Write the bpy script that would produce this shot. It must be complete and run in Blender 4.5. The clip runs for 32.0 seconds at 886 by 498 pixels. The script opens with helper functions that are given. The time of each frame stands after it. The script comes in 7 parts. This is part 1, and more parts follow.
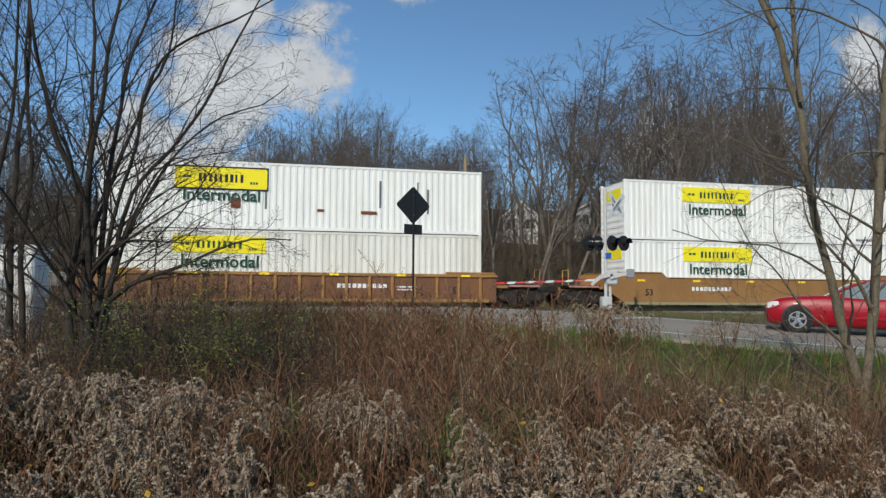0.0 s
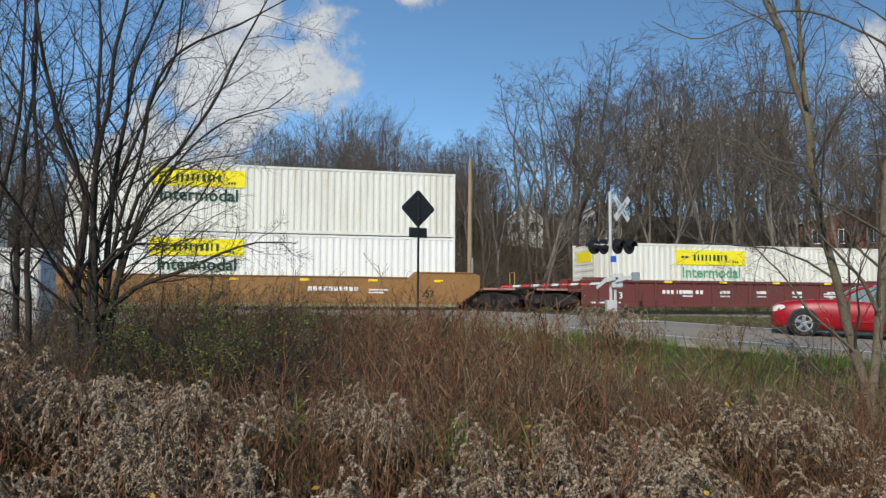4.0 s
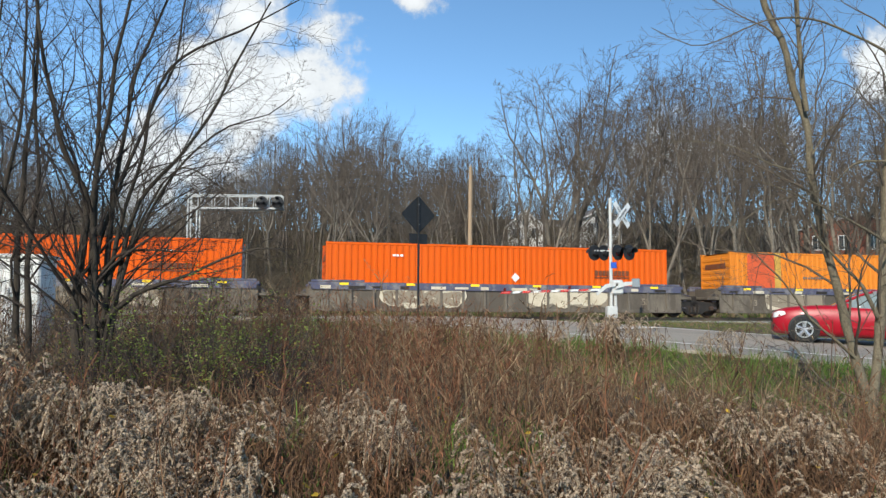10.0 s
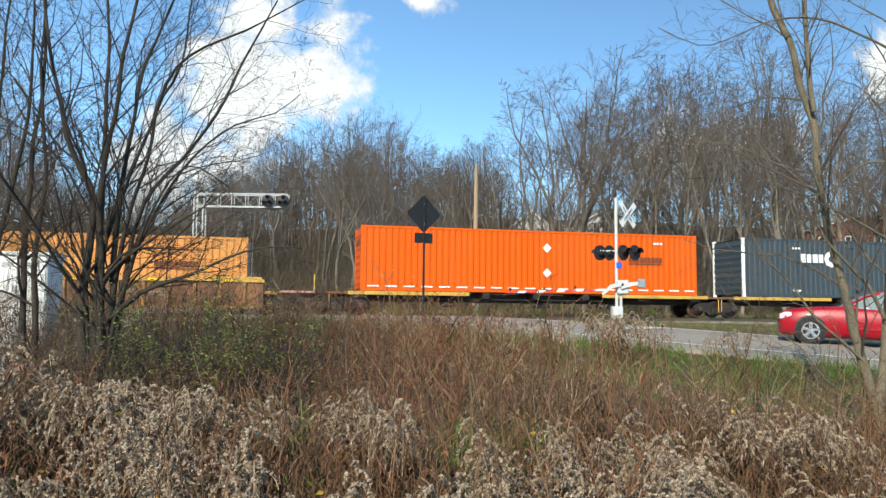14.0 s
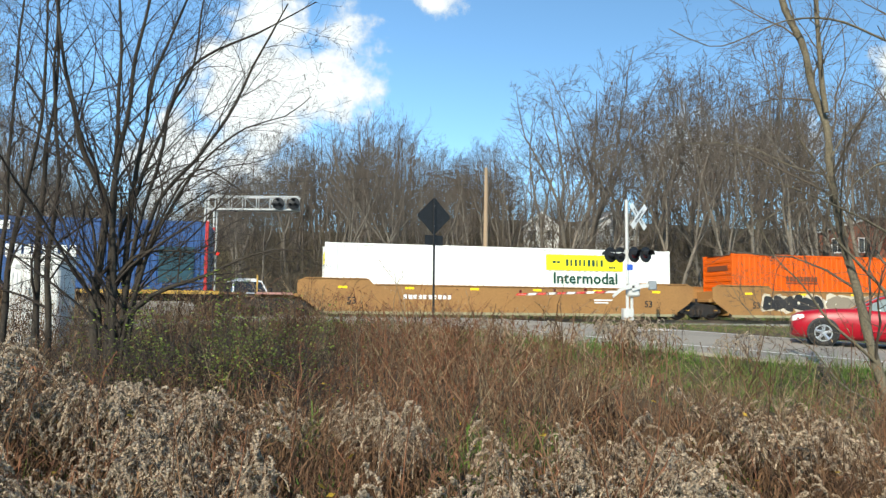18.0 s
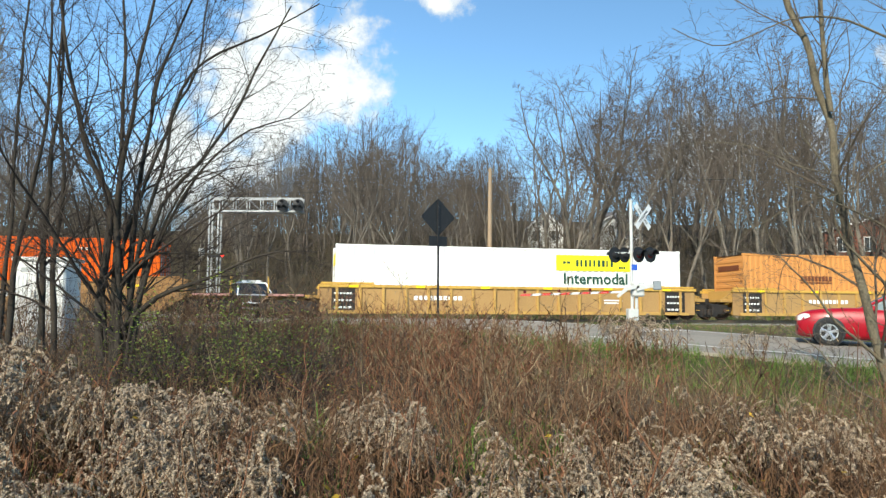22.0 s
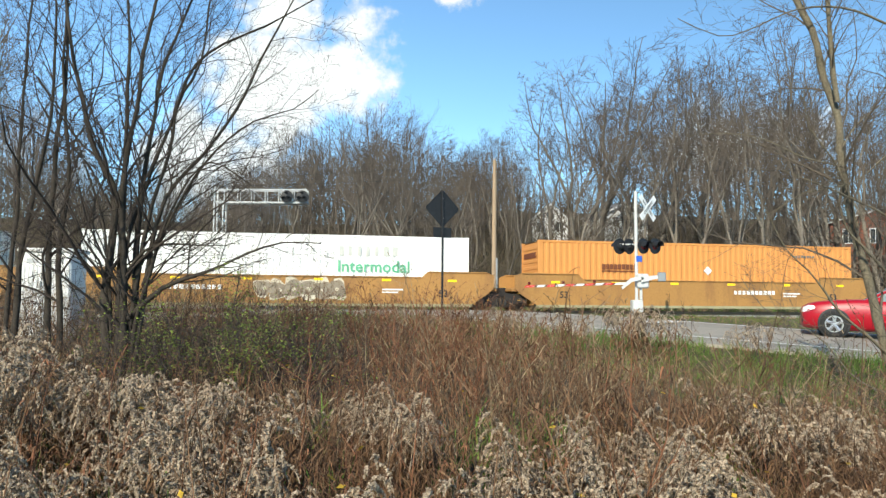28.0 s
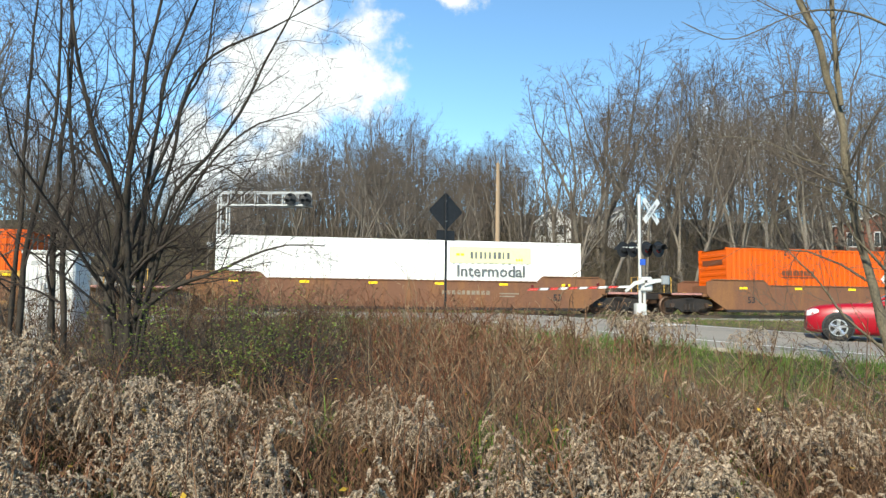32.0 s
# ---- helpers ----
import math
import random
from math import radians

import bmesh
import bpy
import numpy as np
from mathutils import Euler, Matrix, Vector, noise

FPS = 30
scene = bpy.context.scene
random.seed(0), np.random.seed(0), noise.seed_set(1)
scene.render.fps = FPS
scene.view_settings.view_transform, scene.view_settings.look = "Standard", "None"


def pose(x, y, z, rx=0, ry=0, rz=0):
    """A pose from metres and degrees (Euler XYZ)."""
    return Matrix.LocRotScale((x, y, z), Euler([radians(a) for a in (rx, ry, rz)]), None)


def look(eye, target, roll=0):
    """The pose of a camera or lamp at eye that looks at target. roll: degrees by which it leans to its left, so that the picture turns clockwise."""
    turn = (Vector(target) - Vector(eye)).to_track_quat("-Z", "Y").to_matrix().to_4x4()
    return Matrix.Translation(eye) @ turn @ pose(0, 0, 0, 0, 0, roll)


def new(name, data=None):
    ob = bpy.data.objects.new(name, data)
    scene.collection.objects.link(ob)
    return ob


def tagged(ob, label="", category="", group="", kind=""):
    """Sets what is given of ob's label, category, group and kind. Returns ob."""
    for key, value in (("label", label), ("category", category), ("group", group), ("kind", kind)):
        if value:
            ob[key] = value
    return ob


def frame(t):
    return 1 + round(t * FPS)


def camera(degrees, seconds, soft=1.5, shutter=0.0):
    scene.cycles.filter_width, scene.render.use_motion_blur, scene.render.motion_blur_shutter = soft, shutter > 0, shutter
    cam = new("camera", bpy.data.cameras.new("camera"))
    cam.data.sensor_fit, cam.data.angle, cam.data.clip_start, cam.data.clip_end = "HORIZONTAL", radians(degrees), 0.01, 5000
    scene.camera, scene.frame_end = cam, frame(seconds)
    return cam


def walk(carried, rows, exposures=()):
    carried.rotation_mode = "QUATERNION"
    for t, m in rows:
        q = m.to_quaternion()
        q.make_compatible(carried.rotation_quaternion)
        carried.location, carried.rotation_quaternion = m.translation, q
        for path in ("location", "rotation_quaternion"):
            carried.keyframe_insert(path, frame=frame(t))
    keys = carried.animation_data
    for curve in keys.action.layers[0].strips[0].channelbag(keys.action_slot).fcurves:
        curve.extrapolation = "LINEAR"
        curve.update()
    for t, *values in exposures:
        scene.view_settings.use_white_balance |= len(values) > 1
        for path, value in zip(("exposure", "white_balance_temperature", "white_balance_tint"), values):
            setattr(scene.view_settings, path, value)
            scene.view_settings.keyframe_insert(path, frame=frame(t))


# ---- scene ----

# The camera stands in one place and is turned by hand.
EYE = (0.0, 0.0, 1.6)
cam = camera(61.42, 32.0, soft=1.4, shutter=0.0)
TURNS = [
    (0.0, 93.987, -0.291, -1.467), (0.5, 94.003, -0.167, -1.439), (1.0, 94.003, -0.108, -1.370), (1.5, 94.083, -0.107, -1.238),
    (2.0, 94.084, -0.162, -1.172), (2.5, 94.130, -0.260, -1.062), (3.0, 94.156, -0.327, -1.029), (3.5, 94.189, -0.282, -1.064),
    (5.5, 94.322, -0.522, -1.260), (6.0, 94.291, -0.476, -1.293), (6.5, 94.228, -0.478, -1.309), (7.0, 94.233, -0.479, -1.309),
    (7.5, 94.312, -0.468, -1.290), (8.0, 94.381, -0.446, -1.241), (8.5, 94.410, -0.448, -1.194), (9.0, 94.418, -0.472, -1.182),
    (9.5, 94.470, -0.416, -1.137), (10.0, 94.706, -0.335, -1.080), (10.5, 94.849, -0.304, -1.034), (11.0, 94.925, -0.309, -1.002),
    (11.5, 94.858, -0.303, -0.936), (12.0, 94.774, -0.271, -0.917), (12.5, 94.673, -0.313, -0.855), (13.0, 94.634, -0.426, -0.856),
    (13.5, 94.614, -0.547, -0.797), (14.0, 94.655, -0.597, -0.687), (14.5, 94.584, -0.504, -0.501), (16.5, 94.747, -0.570, -0.059),
    (17.0, 94.804, -0.545, -0.051), (17.5, 94.826, -0.580, 0.005), (18.0, 94.813, -0.595, 0.093), (18.5, 94.896, -0.463, 0.150),
    (19.0, 95.001, -0.369, 0.193), (19.5, 95.012, -0.438, 0.248), (20.0, 95.015, -0.507, 0.293), (20.5, 94.952, -0.440, 0.333),
    (21.0, 94.921, -0.294, 0.372), (21.5, 94.945, -0.262, 0.405), (22.0, 94.881, -0.365, 0.436), (22.5, 94.863, -0.395, 0.449),
    (23.0, 94.871, -0.368, 0.426), (23.5, 94.769, -0.345, 0.471), (24.0, 94.739, -0.292, 0.512), (24.5, 94.602, -0.256, 0.626),
    (25.0, 94.509, -0.177, 0.712), (25.5, 94.527, -0.080, 0.785), (27.5, 94.287, -0.464, 0.815), (28.0, 94.214, -0.417, 0.767),
    (28.5, 94.252, -0.346, 0.850), (29.0, 94.276, -0.327, 0.855), (29.5, 94.271, -0.329, 0.884), (30.0, 94.314, -0.268, 0.840),
    (30.5, 94.440, -0.127, 0.876), (31.0, 94.445, -0.078, 0.938), (31.5, 94.448, -0.274, 0.987), (32.0, 94.430, -0.535, 1.010),
]
EXPOSURES = [(0.0, -0.34, 6650, 10), (3.5, -0.25, 6650, 10), (6.0, 0.14, 6650, 10), (9.0, 0.36, 6700, 9), (11.0, 0.33, 6750, 8), (13.0, 0.5, 6850, 7), (17.0, 0.6, 6850, 5), (22.0, 0.6, 6900, 5), (28.0, 0.68, 6900, 5), (32.0, 0.7, 6900, 5)]
walk(cam, [(t, pose(*EYE, a, b, c)) for t, a, b, c in TURNS], EXPOSURES)


# ---- light ----
SUN_TO = Vector((-0.42, -0.91, 0.0)).normalized()
SUN_EL = radians(30)
world = bpy.data.worlds.new("world")
scene.world = world
world.use_nodes = True
wn, wl = world.node_tree.nodes, world.node_tree.links
wn.clear()
sky = wn.new("ShaderNodeTexSky")
sky.sky_type, sky.sun_disc = "NISHITA", False
sky.sun_elevation, sky.sun_rotation = SUN_EL, math.atan2(-SUN_TO.x, SUN_TO.y)
sky.altitude = 2000
sky.air_density, sky.dust_density, sky.ozone_density = 1.0, 0.0, 1.0
bg = wn.new("ShaderNodeBackground")
bg.inputs["Strength"].default_value = 0.15
wout = wn.new("ShaderNodeOutputWorld")
clear = wn.new("ShaderNodeMix")
clear.data_type, clear.blend_type = "RGBA", "MULTIPLY"
clear.inputs["Factor"].default_value = 1.0
clear.inputs["B"].default_value = (0.72, 0.97, 1.08, 1)
wl.new(sky.outputs["Color"], clear.inputs["A"])
wl.new(clear.outputs["Result"], bg.inputs["Color"])
wl.new(bg.outputs["Background"], wout.inputs["Surface"])
sun = new("sun", bpy.data.lights.new("sun", "SUN"))
sun.data.energy, sun.data.angle, sun.data.color = 4.6, radians(0.53), (1.0, 0.94, 0.84)
sd = Vector((SUN_TO.x * math.cos(SUN_EL), SUN_TO.y * math.cos(SUN_EL), math.sin(SUN_EL)))
sun.matrix_world = look(sd * 100, (0, 0, 0))


# ---- mesh building ----
def cross(a, b):
    """The cross product of rows of vectors."""
    a, b = np.broadcast_arrays(a, b)
    return np.stack((a[..., 1] * b[..., 2] - a[..., 2] * b[..., 1], a[..., 2] * b[..., 0] - a[..., 0] * b[..., 2], a[..., 0] * b[..., 1] - a[..., 1] * b[..., 0]), axis=-1)


class Geo:
    """Collects points and faces, then makes one mesh of them."""

    def __init__(self):
        self.v, self.f, self.q, self.n = [], [], [], 0

    def add(self, verts, faces):
        verts = np.asarray(verts, dtype=float).reshape(-1, 3)
        for f in faces:
            self.f.append(tuple(i + self.n for i in f))
        self.v.append(verts)
        self.n += len(verts)
        return self

    def box(self, x0, y0, z0, x1, y1, z1, b=0.0, m=None):
        if b <= 0:
            v = [(x, y, z) for z in (z0, z1) for y in (y0, y1) for x in (x0, x1)]
            f = [(0, 2, 3, 1), (4, 5, 7, 6), (0, 1, 5, 4), (2, 6, 7, 3), (0, 4, 6, 2), (1, 3, 7, 5)]
        else:
            v, f = CHAMFER
            lo, hi = np.array((x0, y0, z0)), np.array((x1, y1, z1))
            c = (lo + hi) / 2
            half = (hi - lo) / 2
            v = np.array([c + np.array(s) * (half - b * np.array(i)) for s, i in v])
        if m is not None:
            v = [tuple(m @ Vector(p)) for p in v]
        return self.add(v, f)

    def tube(self, pts, rad, n=6, cap=True, squash=None):
        pts = np.asarray(pts, dtype=float)
        k = len(pts)
        rad = np.full(k, rad, dtype=float) if np.isscalar(rad) else np.asarray(rad, dtype=float)
        d = np.empty_like(pts)
        d[0], d[-1] = pts[1] - pts[0], pts[-1] - pts[-2]
        d[1:-1] = pts[2:] - pts[:-2]
        d /= np.sqrt((d * d).sum(axis=1))[:, None] + 1e-9
        ref = np.array((0.0, 0.0, 1.0)) if abs(d[0][2]) < 0.9 else np.array((1.0, 0.0, 0.0))
        a = cross(d, ref)
        a /= np.sqrt((a * a).sum(axis=1))[:, None] + 1e-9
        b = cross(d, a)
        th = np.arange(n) * 2 * math.pi / n
        ring = pts[:, None, :] + rad[:, None, None] * (np.cos(th)[None, :, None] * a[:, None, :] + np.sin(th)[None, :, None] * b[:, None, :])
        if (k, n) not in SKINS:
            SKINS[(k, n)] = np.array([(i * n + j, i * n + (j + 1) % n, (i + 1) * n + (j + 1) % n, (i + 1) * n + j) for i in range(k - 1) for j in range(n)], dtype=np.int32)
        self.q.append(SKINS[(k, n)] + self.n)
        return self.add(ring.reshape(-1, 3), [tuple(range(n))[::-1], tuple((k - 1) * n + j for j in range(n))] if cap else [])

    def prism(self, outline, y0, y1):
        """An outline in x and z, drawn out along y."""
        n = len(outline)
        v = [(x, y0, z) for x, z in outline] + [(x, y1, z) for x, z in outline]
        f = [tuple(range(n)), tuple(range(2 * n - 1, n - 1, -1))]
        f += [(i, i + n, (i + 1) % n + n, (i + 1) % n) for i in range(n)]
        return self.add(v, f)

    def lathe(self, profile, n=24, m=None, a0=0.0, a1=2 * math.pi):
        """A profile of radius and height, turned about z."""
        full = a1 - a0 > 6.28
        k = n if full else n + 1
        th = a0 + (a1 - a0) * np.arange(k) / n
        v = [(r * math.cos(t), r * math.sin(t), z) for r, z in profile for t in th]
        if m is not None:
            v = [tuple(m @ Vector(p)) for p in v]
        f = []
        for i in range(len(profile) - 1):
            for j in range(n):
                j2 = (j + 1) % k
                f.append((i * k + j, i * k + j2, (i + 1) * k + j2, (i + 1) * k + j))
        return self.add(v, f)

    def mesh(self, name, material=None, smooth=False):
        me = bpy.data.meshes.new(name)
        v = np.concatenate(self.v) if self.v else np.zeros((0, 3))
        loose = np.array([i for f in self.f for i in f], dtype=np.int32)
        quads = np.concatenate(self.q) if self.q else np.zeros((0, 4), dtype=np.int32)
        loops = np.concatenate((quads.ravel(), loose)).astype(np.int32)
        sizes = np.concatenate((np.full(len(quads), 4), np.array([len(f) for f in self.f], dtype=int))).astype(int)
        me.vertices.add(len(v))
        me.vertices.foreach_set("co", v.astype(np.float32).ravel())
        me.loops.add(len(loops))
        me.loops.foreach_set("vertex_index", loops)
        me.polygons.add(len(sizes))
        me.polygons.foreach_set("loop_start", np.concatenate(((0,), np.cumsum(sizes)[:-1])).astype(np.int32))
        me.polygons.foreach_set("use_smooth", np.full(len(me.polygons), smooth, dtype=bool))
        if material:
            me.materials.append(material)
        me.update(calc_edges=True)
        return me


def chamfer_box():
    signs = [(x, y, z) for z in (-1, 1) for y in (-1, 1) for x in (-1, 1)]
    v, at = [], {}
    for s in signs:
        for ax in range(3):
            at[(s, ax)] = len(v)
            v.append((s, tuple(0 if i == ax else 1 for i in range(3))))
    f = []
    for ax in range(3):
        for sg in (-1, 1):
            o = [i for i in range(3) if i != ax]
            loop = []
            for p, q in ((-1, -1), (1, -1), (1, 1), (-1, 1)):
                s = [0, 0, 0]
                s[ax], s[o[0]], s[o[1]] = sg, p, q
                loop.append(at[(tuple(s), ax)])
            f.append(tuple(loop))
    for ax in range(3):
        o = [i for i in range(3) if i != ax]
        for p in (-1, 1):
            for q in (-1, 1):
                s0, s1 = [0, 0, 0], [0, 0, 0]
                s0[ax], s1[ax] = -1, 1
                s0[o[0]] = s1[o[0]] = p
                s0[o[1]] = s1[o[1]] = q
                f.append((at[(tuple(s0), o[0])], at[(tuple(s1), o[0])], at[(tuple(s1), o[1])], at[(tuple(s0), o[1])]))
    for s in signs:
        f.append((at[(s, 0)], at[(s, 1)], at[(s, 2)]))
    return v, f


CHAMFER = chamfer_box()
SKINS = {}


def thing(name, label, category, m=None, group="", kind=""):
    ob = new(name)
    ob.empty_display_size = 0.2
    if m is not None:
        ob.matrix_basis = m
    return tagged(ob, label, category, group, kind)


def part(name, geo, material, parent, label="", m=None, smooth=False):
    """One mesh object under a thing or a part; geo may be a mesh that is shared."""
    me = geo if isinstance(geo, bpy.types.Mesh) else geo.mesh(name, material, smooth)
    ob = new(name, me)
    ob.parent = parent
    if m is not None:
        ob.matrix_basis = m
    if label:
        ob["label"] = label
    return ob


def fixed(name, geo, material, label, category="", kind="structure", smooth=False, group=""):
    """A thing or piece of the setting that is one mesh."""
    me = geo if isinstance(geo, bpy.types.Mesh) else geo.mesh(name, material, smooth)
    return tagged(new(name, me), label, category, group, kind)


def letters(text, size, material, name="lettering"):
    """Flat writing in the x-z plane, centred, facing -y."""
    cu = bpy.data.curves.new(name, "FONT")
    cu.body, cu.size, cu.align_x, cu.align_y, cu.extrude, cu.offset = text, size, "CENTER", "CENTER", 0.002, size * 0.018
    cu.resolution_u = 2
    tmp = bpy.data.objects.new(name, cu)
    scene.collection.objects.link(tmp)
    bpy.context.view_layer.update()
    me = bpy.data.meshes.new_from_object(tmp.evaluated_get(bpy.context.evaluated_depsgraph_get()))
    bpy.data.objects.remove(tmp)
    me.transform(Matrix.Rotation(radians(90), 4, "X"))
    me.materials.clear()
    me.materials.append(material)
    return me



# ---- clouds ----
def cloud_material():
    mt = bpy.data.materials.new("white_cloud")
    mt.use_nodes = True
    nd, ln = mt.node_tree.nodes, mt.node_tree.links
    nd.clear()
    tc = nd.new("ShaderNodeTexCoord")

    def math_node(op, a, b=None):
        m = nd.new("ShaderNodeMath")
        m.operation = op
        for i, v in enumerate((a, b)):
            if v is None:
                continue
            if isinstance(v, (int, float)):
                m.inputs[i].default_value = v
            else:
                ln.new(v, m.inputs[i])
        return m.outputs["Value"]
    warp = nd.new("ShaderNodeTexNoise")
    warp.inputs["Scale"].default_value, warp.inputs["Detail"].default_value, warp.inputs["Roughness"].default_value = 0.0045, 8, 0.6
    ln.new(tc.outputs["Object"], warp.inputs["Vector"])
    best = None
    for cx, cz, rx, rz, k in CLOUDS:
        mp = nd.new("ShaderNodeMapping")
        mp.inputs["Location"].default_value = (-cx / rx, 0, -cz / rz)
        mp.inputs["Scale"].default_value = (1 / rx, 0, 1 / rz)
        ln.new(tc.outputs["Object"], mp.inputs["Vector"])
        le = nd.new("ShaderNodeVectorMath")
        le.operation = "LENGTH"
        ln.new(mp.outputs["Vector"], le.inputs[0])
        v = math_node("MULTIPLY", math_node("SUBTRACT", 1.0, le.outputs["Value"]), k)
        best = v if best is None else math_node("MAXIMUM", best, v)
    fine = nd.new("ShaderNodeTexNoise")
    fine.inputs["Scale"].default_value, fine.inputs["Detail"].default_value, fine.inputs["Roughness"].default_value = 0.016, 9, 0.62
    ln.new(tc.outputs["Object"], fine.inputs["Vector"])
    rag = math_node("ADD", math_node("MULTIPLY", math_node("SUBTRACT", warp.outputs["Fac"], 0.5), 2.4), math_node("MULTIPLY", math_node("SUBTRACT", fine.outputs["Fac"], 0.5), 1.3))
    dens = math_node("ADD", best, rag)
    al = nd.new("ShaderNodeMapRange")
    al.interpolation_type = "SMOOTHSTEP"
    al.inputs["From Min"].default_value, al.inputs["From Max"].default_value = 0.0, 0.5
    al.inputs["To Max"].default_value = 0.96
    ln.new(dens, al.inputs["Value"])
    br = nd.new("ShaderNodeMapRange")
    br.inputs["From Min"].default_value, br.inputs["From Max"].default_value = 0.2, 1.0
    br.inputs["To Min"].default_value, br.inputs["To Max"].default_value = 0.66, 0.92
    ln.new(dens, br.inputs["Value"])
    em = nd.new("ShaderNodeEmission")
    em.inputs["Color"].default_value = (0.9, 0.95, 1.0, 1)
    ln.new(br.outputs["Result"], em.inputs["Strength"])
    tr = nd.new("ShaderNodeBsdfTransparent")
    mx = nd.new("ShaderNodeMixShader")
    ln.new(al.outputs["Result"], mx.inputs["Fac"])
    ln.new(tr.outputs["BSDF"], mx.inputs[1])
    ln.new(em.outputs["Emission"], mx.inputs[2])
    out = nd.new("ShaderNodeOutputMaterial")
    ln.new(mx.outputs["Shader"], out.inputs["Surface"])
    return mt


# middle, half width and half height in metres, and how dense
CLOUDS = [(-290, 470, 130, 120, 1.0), (-420, 440, 210, 150, 1.0), (-535, 320, 220, 140, 0.95), (-240, 580, 100, 80, 0.8), (-385, 600, 140, 70, 0.75), (-55, 645, 85, 50, 0.75), (925, 490, 100, 95, 0.8), (500, 320, 230, 115, 0.8), (-1300, 300, 500, 160, 0.9), (1700, 300, 500, 200, 0.9)]
g = Geo().add([(-2600, 0, 60), (2600, 0, 60), (2600, 0, 1600), (-2600, 0, 1600)], [(0, 1, 2, 3)])
cloud = fixed("cloud_backdrop", g, cloud_material(), "white drifting clouds in a blue sky", "cloud")

# ---- materials ----
def material(name, color, rough=0.6, metal=0.0, dirt=None, dirt_amount=0.35, scale=1.2, grain=18.0, vary=0.12, bump=0.08, stretch=None, random=0.0, island=0.0, spec=0.3, coat=0.0, translucent=0.0):
    """A painted or natural surface: base colour, broad stains, fine grain and relief."""
    mt = bpy.data.materials.new(name)
    mt.use_nodes = True
    nt = mt.node_tree
    nd, ln = nt.nodes, nt.links
    bs = nd["Principled BSDF"]
    tc = nd.new("ShaderNodeTexCoord")
    src = tc.outputs["Object"]
    if stretch:
        mp = nd.new("ShaderNodeMapping")
        mp.inputs["Scale"].default_value = stretch
        ln.new(src, mp.inputs["Vector"])
        src = mp.outputs["Vector"]
    n1 = nd.new("ShaderNodeTexNoise")
    n1.inputs["Scale"].default_value, n1.inputs["Detail"].default_value, n1.inputs["Roughness"].default_value = scale, 6, 0.65
    n2 = nd.new("ShaderNodeTexNoise")
    n2.inputs["Scale"].default_value, n2.inputs["Detail"].default_value = grain, 4
    ln.new(src, n1.inputs["Vector"])
    ln.new(tc.outputs["Object"], n2.inputs["Vector"])
    ramp = nd.new("ShaderNodeMapRange")
    ramp.inputs["From Min"].default_value, ramp.inputs["From Max"].default_value = 0.48, 0.78
    ramp.inputs["To Max"].default_value = dirt_amount
    ln.new(n1.outputs["Fac"], ramp.inputs["Value"])
    mix = nd.new("ShaderNodeMix")
    mix.data_type = "RGBA"
    mix.inputs["A"].default_value = (*color, 1)
    d = dirt or tuple(c * 0.45 + 0.01 for c in color)
    mix.inputs["B"].default_value = (*d, 1)
    ln.new(ramp.outputs["Result"], mix.inputs["Factor"])
    hsv = nd.new("ShaderNodeHueSaturation")
    val = nd.new("ShaderNodeMapRange")
    val.inputs["From Min"].default_value, val.inputs["From Max"].default_value = 0.25, 0.75
    val.inputs["To Min"].default_value, val.inputs["To Max"].default_value = 1 - vary, 1 + vary
    ln.new(n2.outputs["Fac"], val.inputs["Value"])
    last = val.outputs["Result"]
    if random or island:
        inf = nd.new("ShaderNodeObjectInfo") if random else nd.new("ShaderNodeNewGeometry")
        rr = nd.new("ShaderNodeMapRange")
        k = random or island
        rr.inputs["To Min"].default_value, rr.inputs["To Max"].default_value = 1 - k, 1 + k
        ln.new(inf.outputs["Random" if random else "Random Per Island"], rr.inputs["Value"])
        mu = nd.new("ShaderNodeMath")
        mu.operation = "MULTIPLY"
        ln.new(last, mu.inputs[0])
        ln.new(rr.outputs["Result"], mu.inputs[1])
        last = mu.outputs["Value"]
    ln.new(last, hsv.inputs["Value"])
    ln.new(mix.outputs["Result"], hsv.inputs["Color"])
    ln.new(hsv.outputs["Color"], bs.inputs["Base Color"])
    bs.inputs["Roughness"].default_value, bs.inputs["Metallic"].default_value = rough, metal
    bs.inputs["Specular IOR Level"].default_value = spec
    bs.inputs["Coat Weight"].default_value = coat
    if bump:
        bp = nd.new("ShaderNodeBump")
        bp.inputs["Strength"].default_value, bp.inputs["Distance"].default_value = bump, 0.02
        ln.new(n2.outputs["Fac"], bp.inputs["Height"])
        ln.new(bp.outputs["Normal"], bs.inputs["Normal"])
    if translucent:
        tr = nd.new("ShaderNodeBsdfTranslucent")
        ms = nd.new("ShaderNodeMixShader")
        ms.inputs["Fac"].default_value = translucent
        ln.new(hsv.outputs["Color"], tr.inputs["Color"])
        ln.new(bs.outputs["BSDF"], ms.inputs[1])
        ln.new(tr.outputs["BSDF"], ms.inputs[2])
        ln.new(ms.outputs["Shader"], nd["Material Output"].inputs["Surface"])
    return mt


def glow(name, color, strength):
    mt = material(name, color, 0.3, bump=0)
    b = mt.node_tree.nodes["Principled BSDF"]
    b.inputs["Emission Color"].default_value, b.inputs["Emission Strength"].default_value = (*color, 1), strength
    return mt


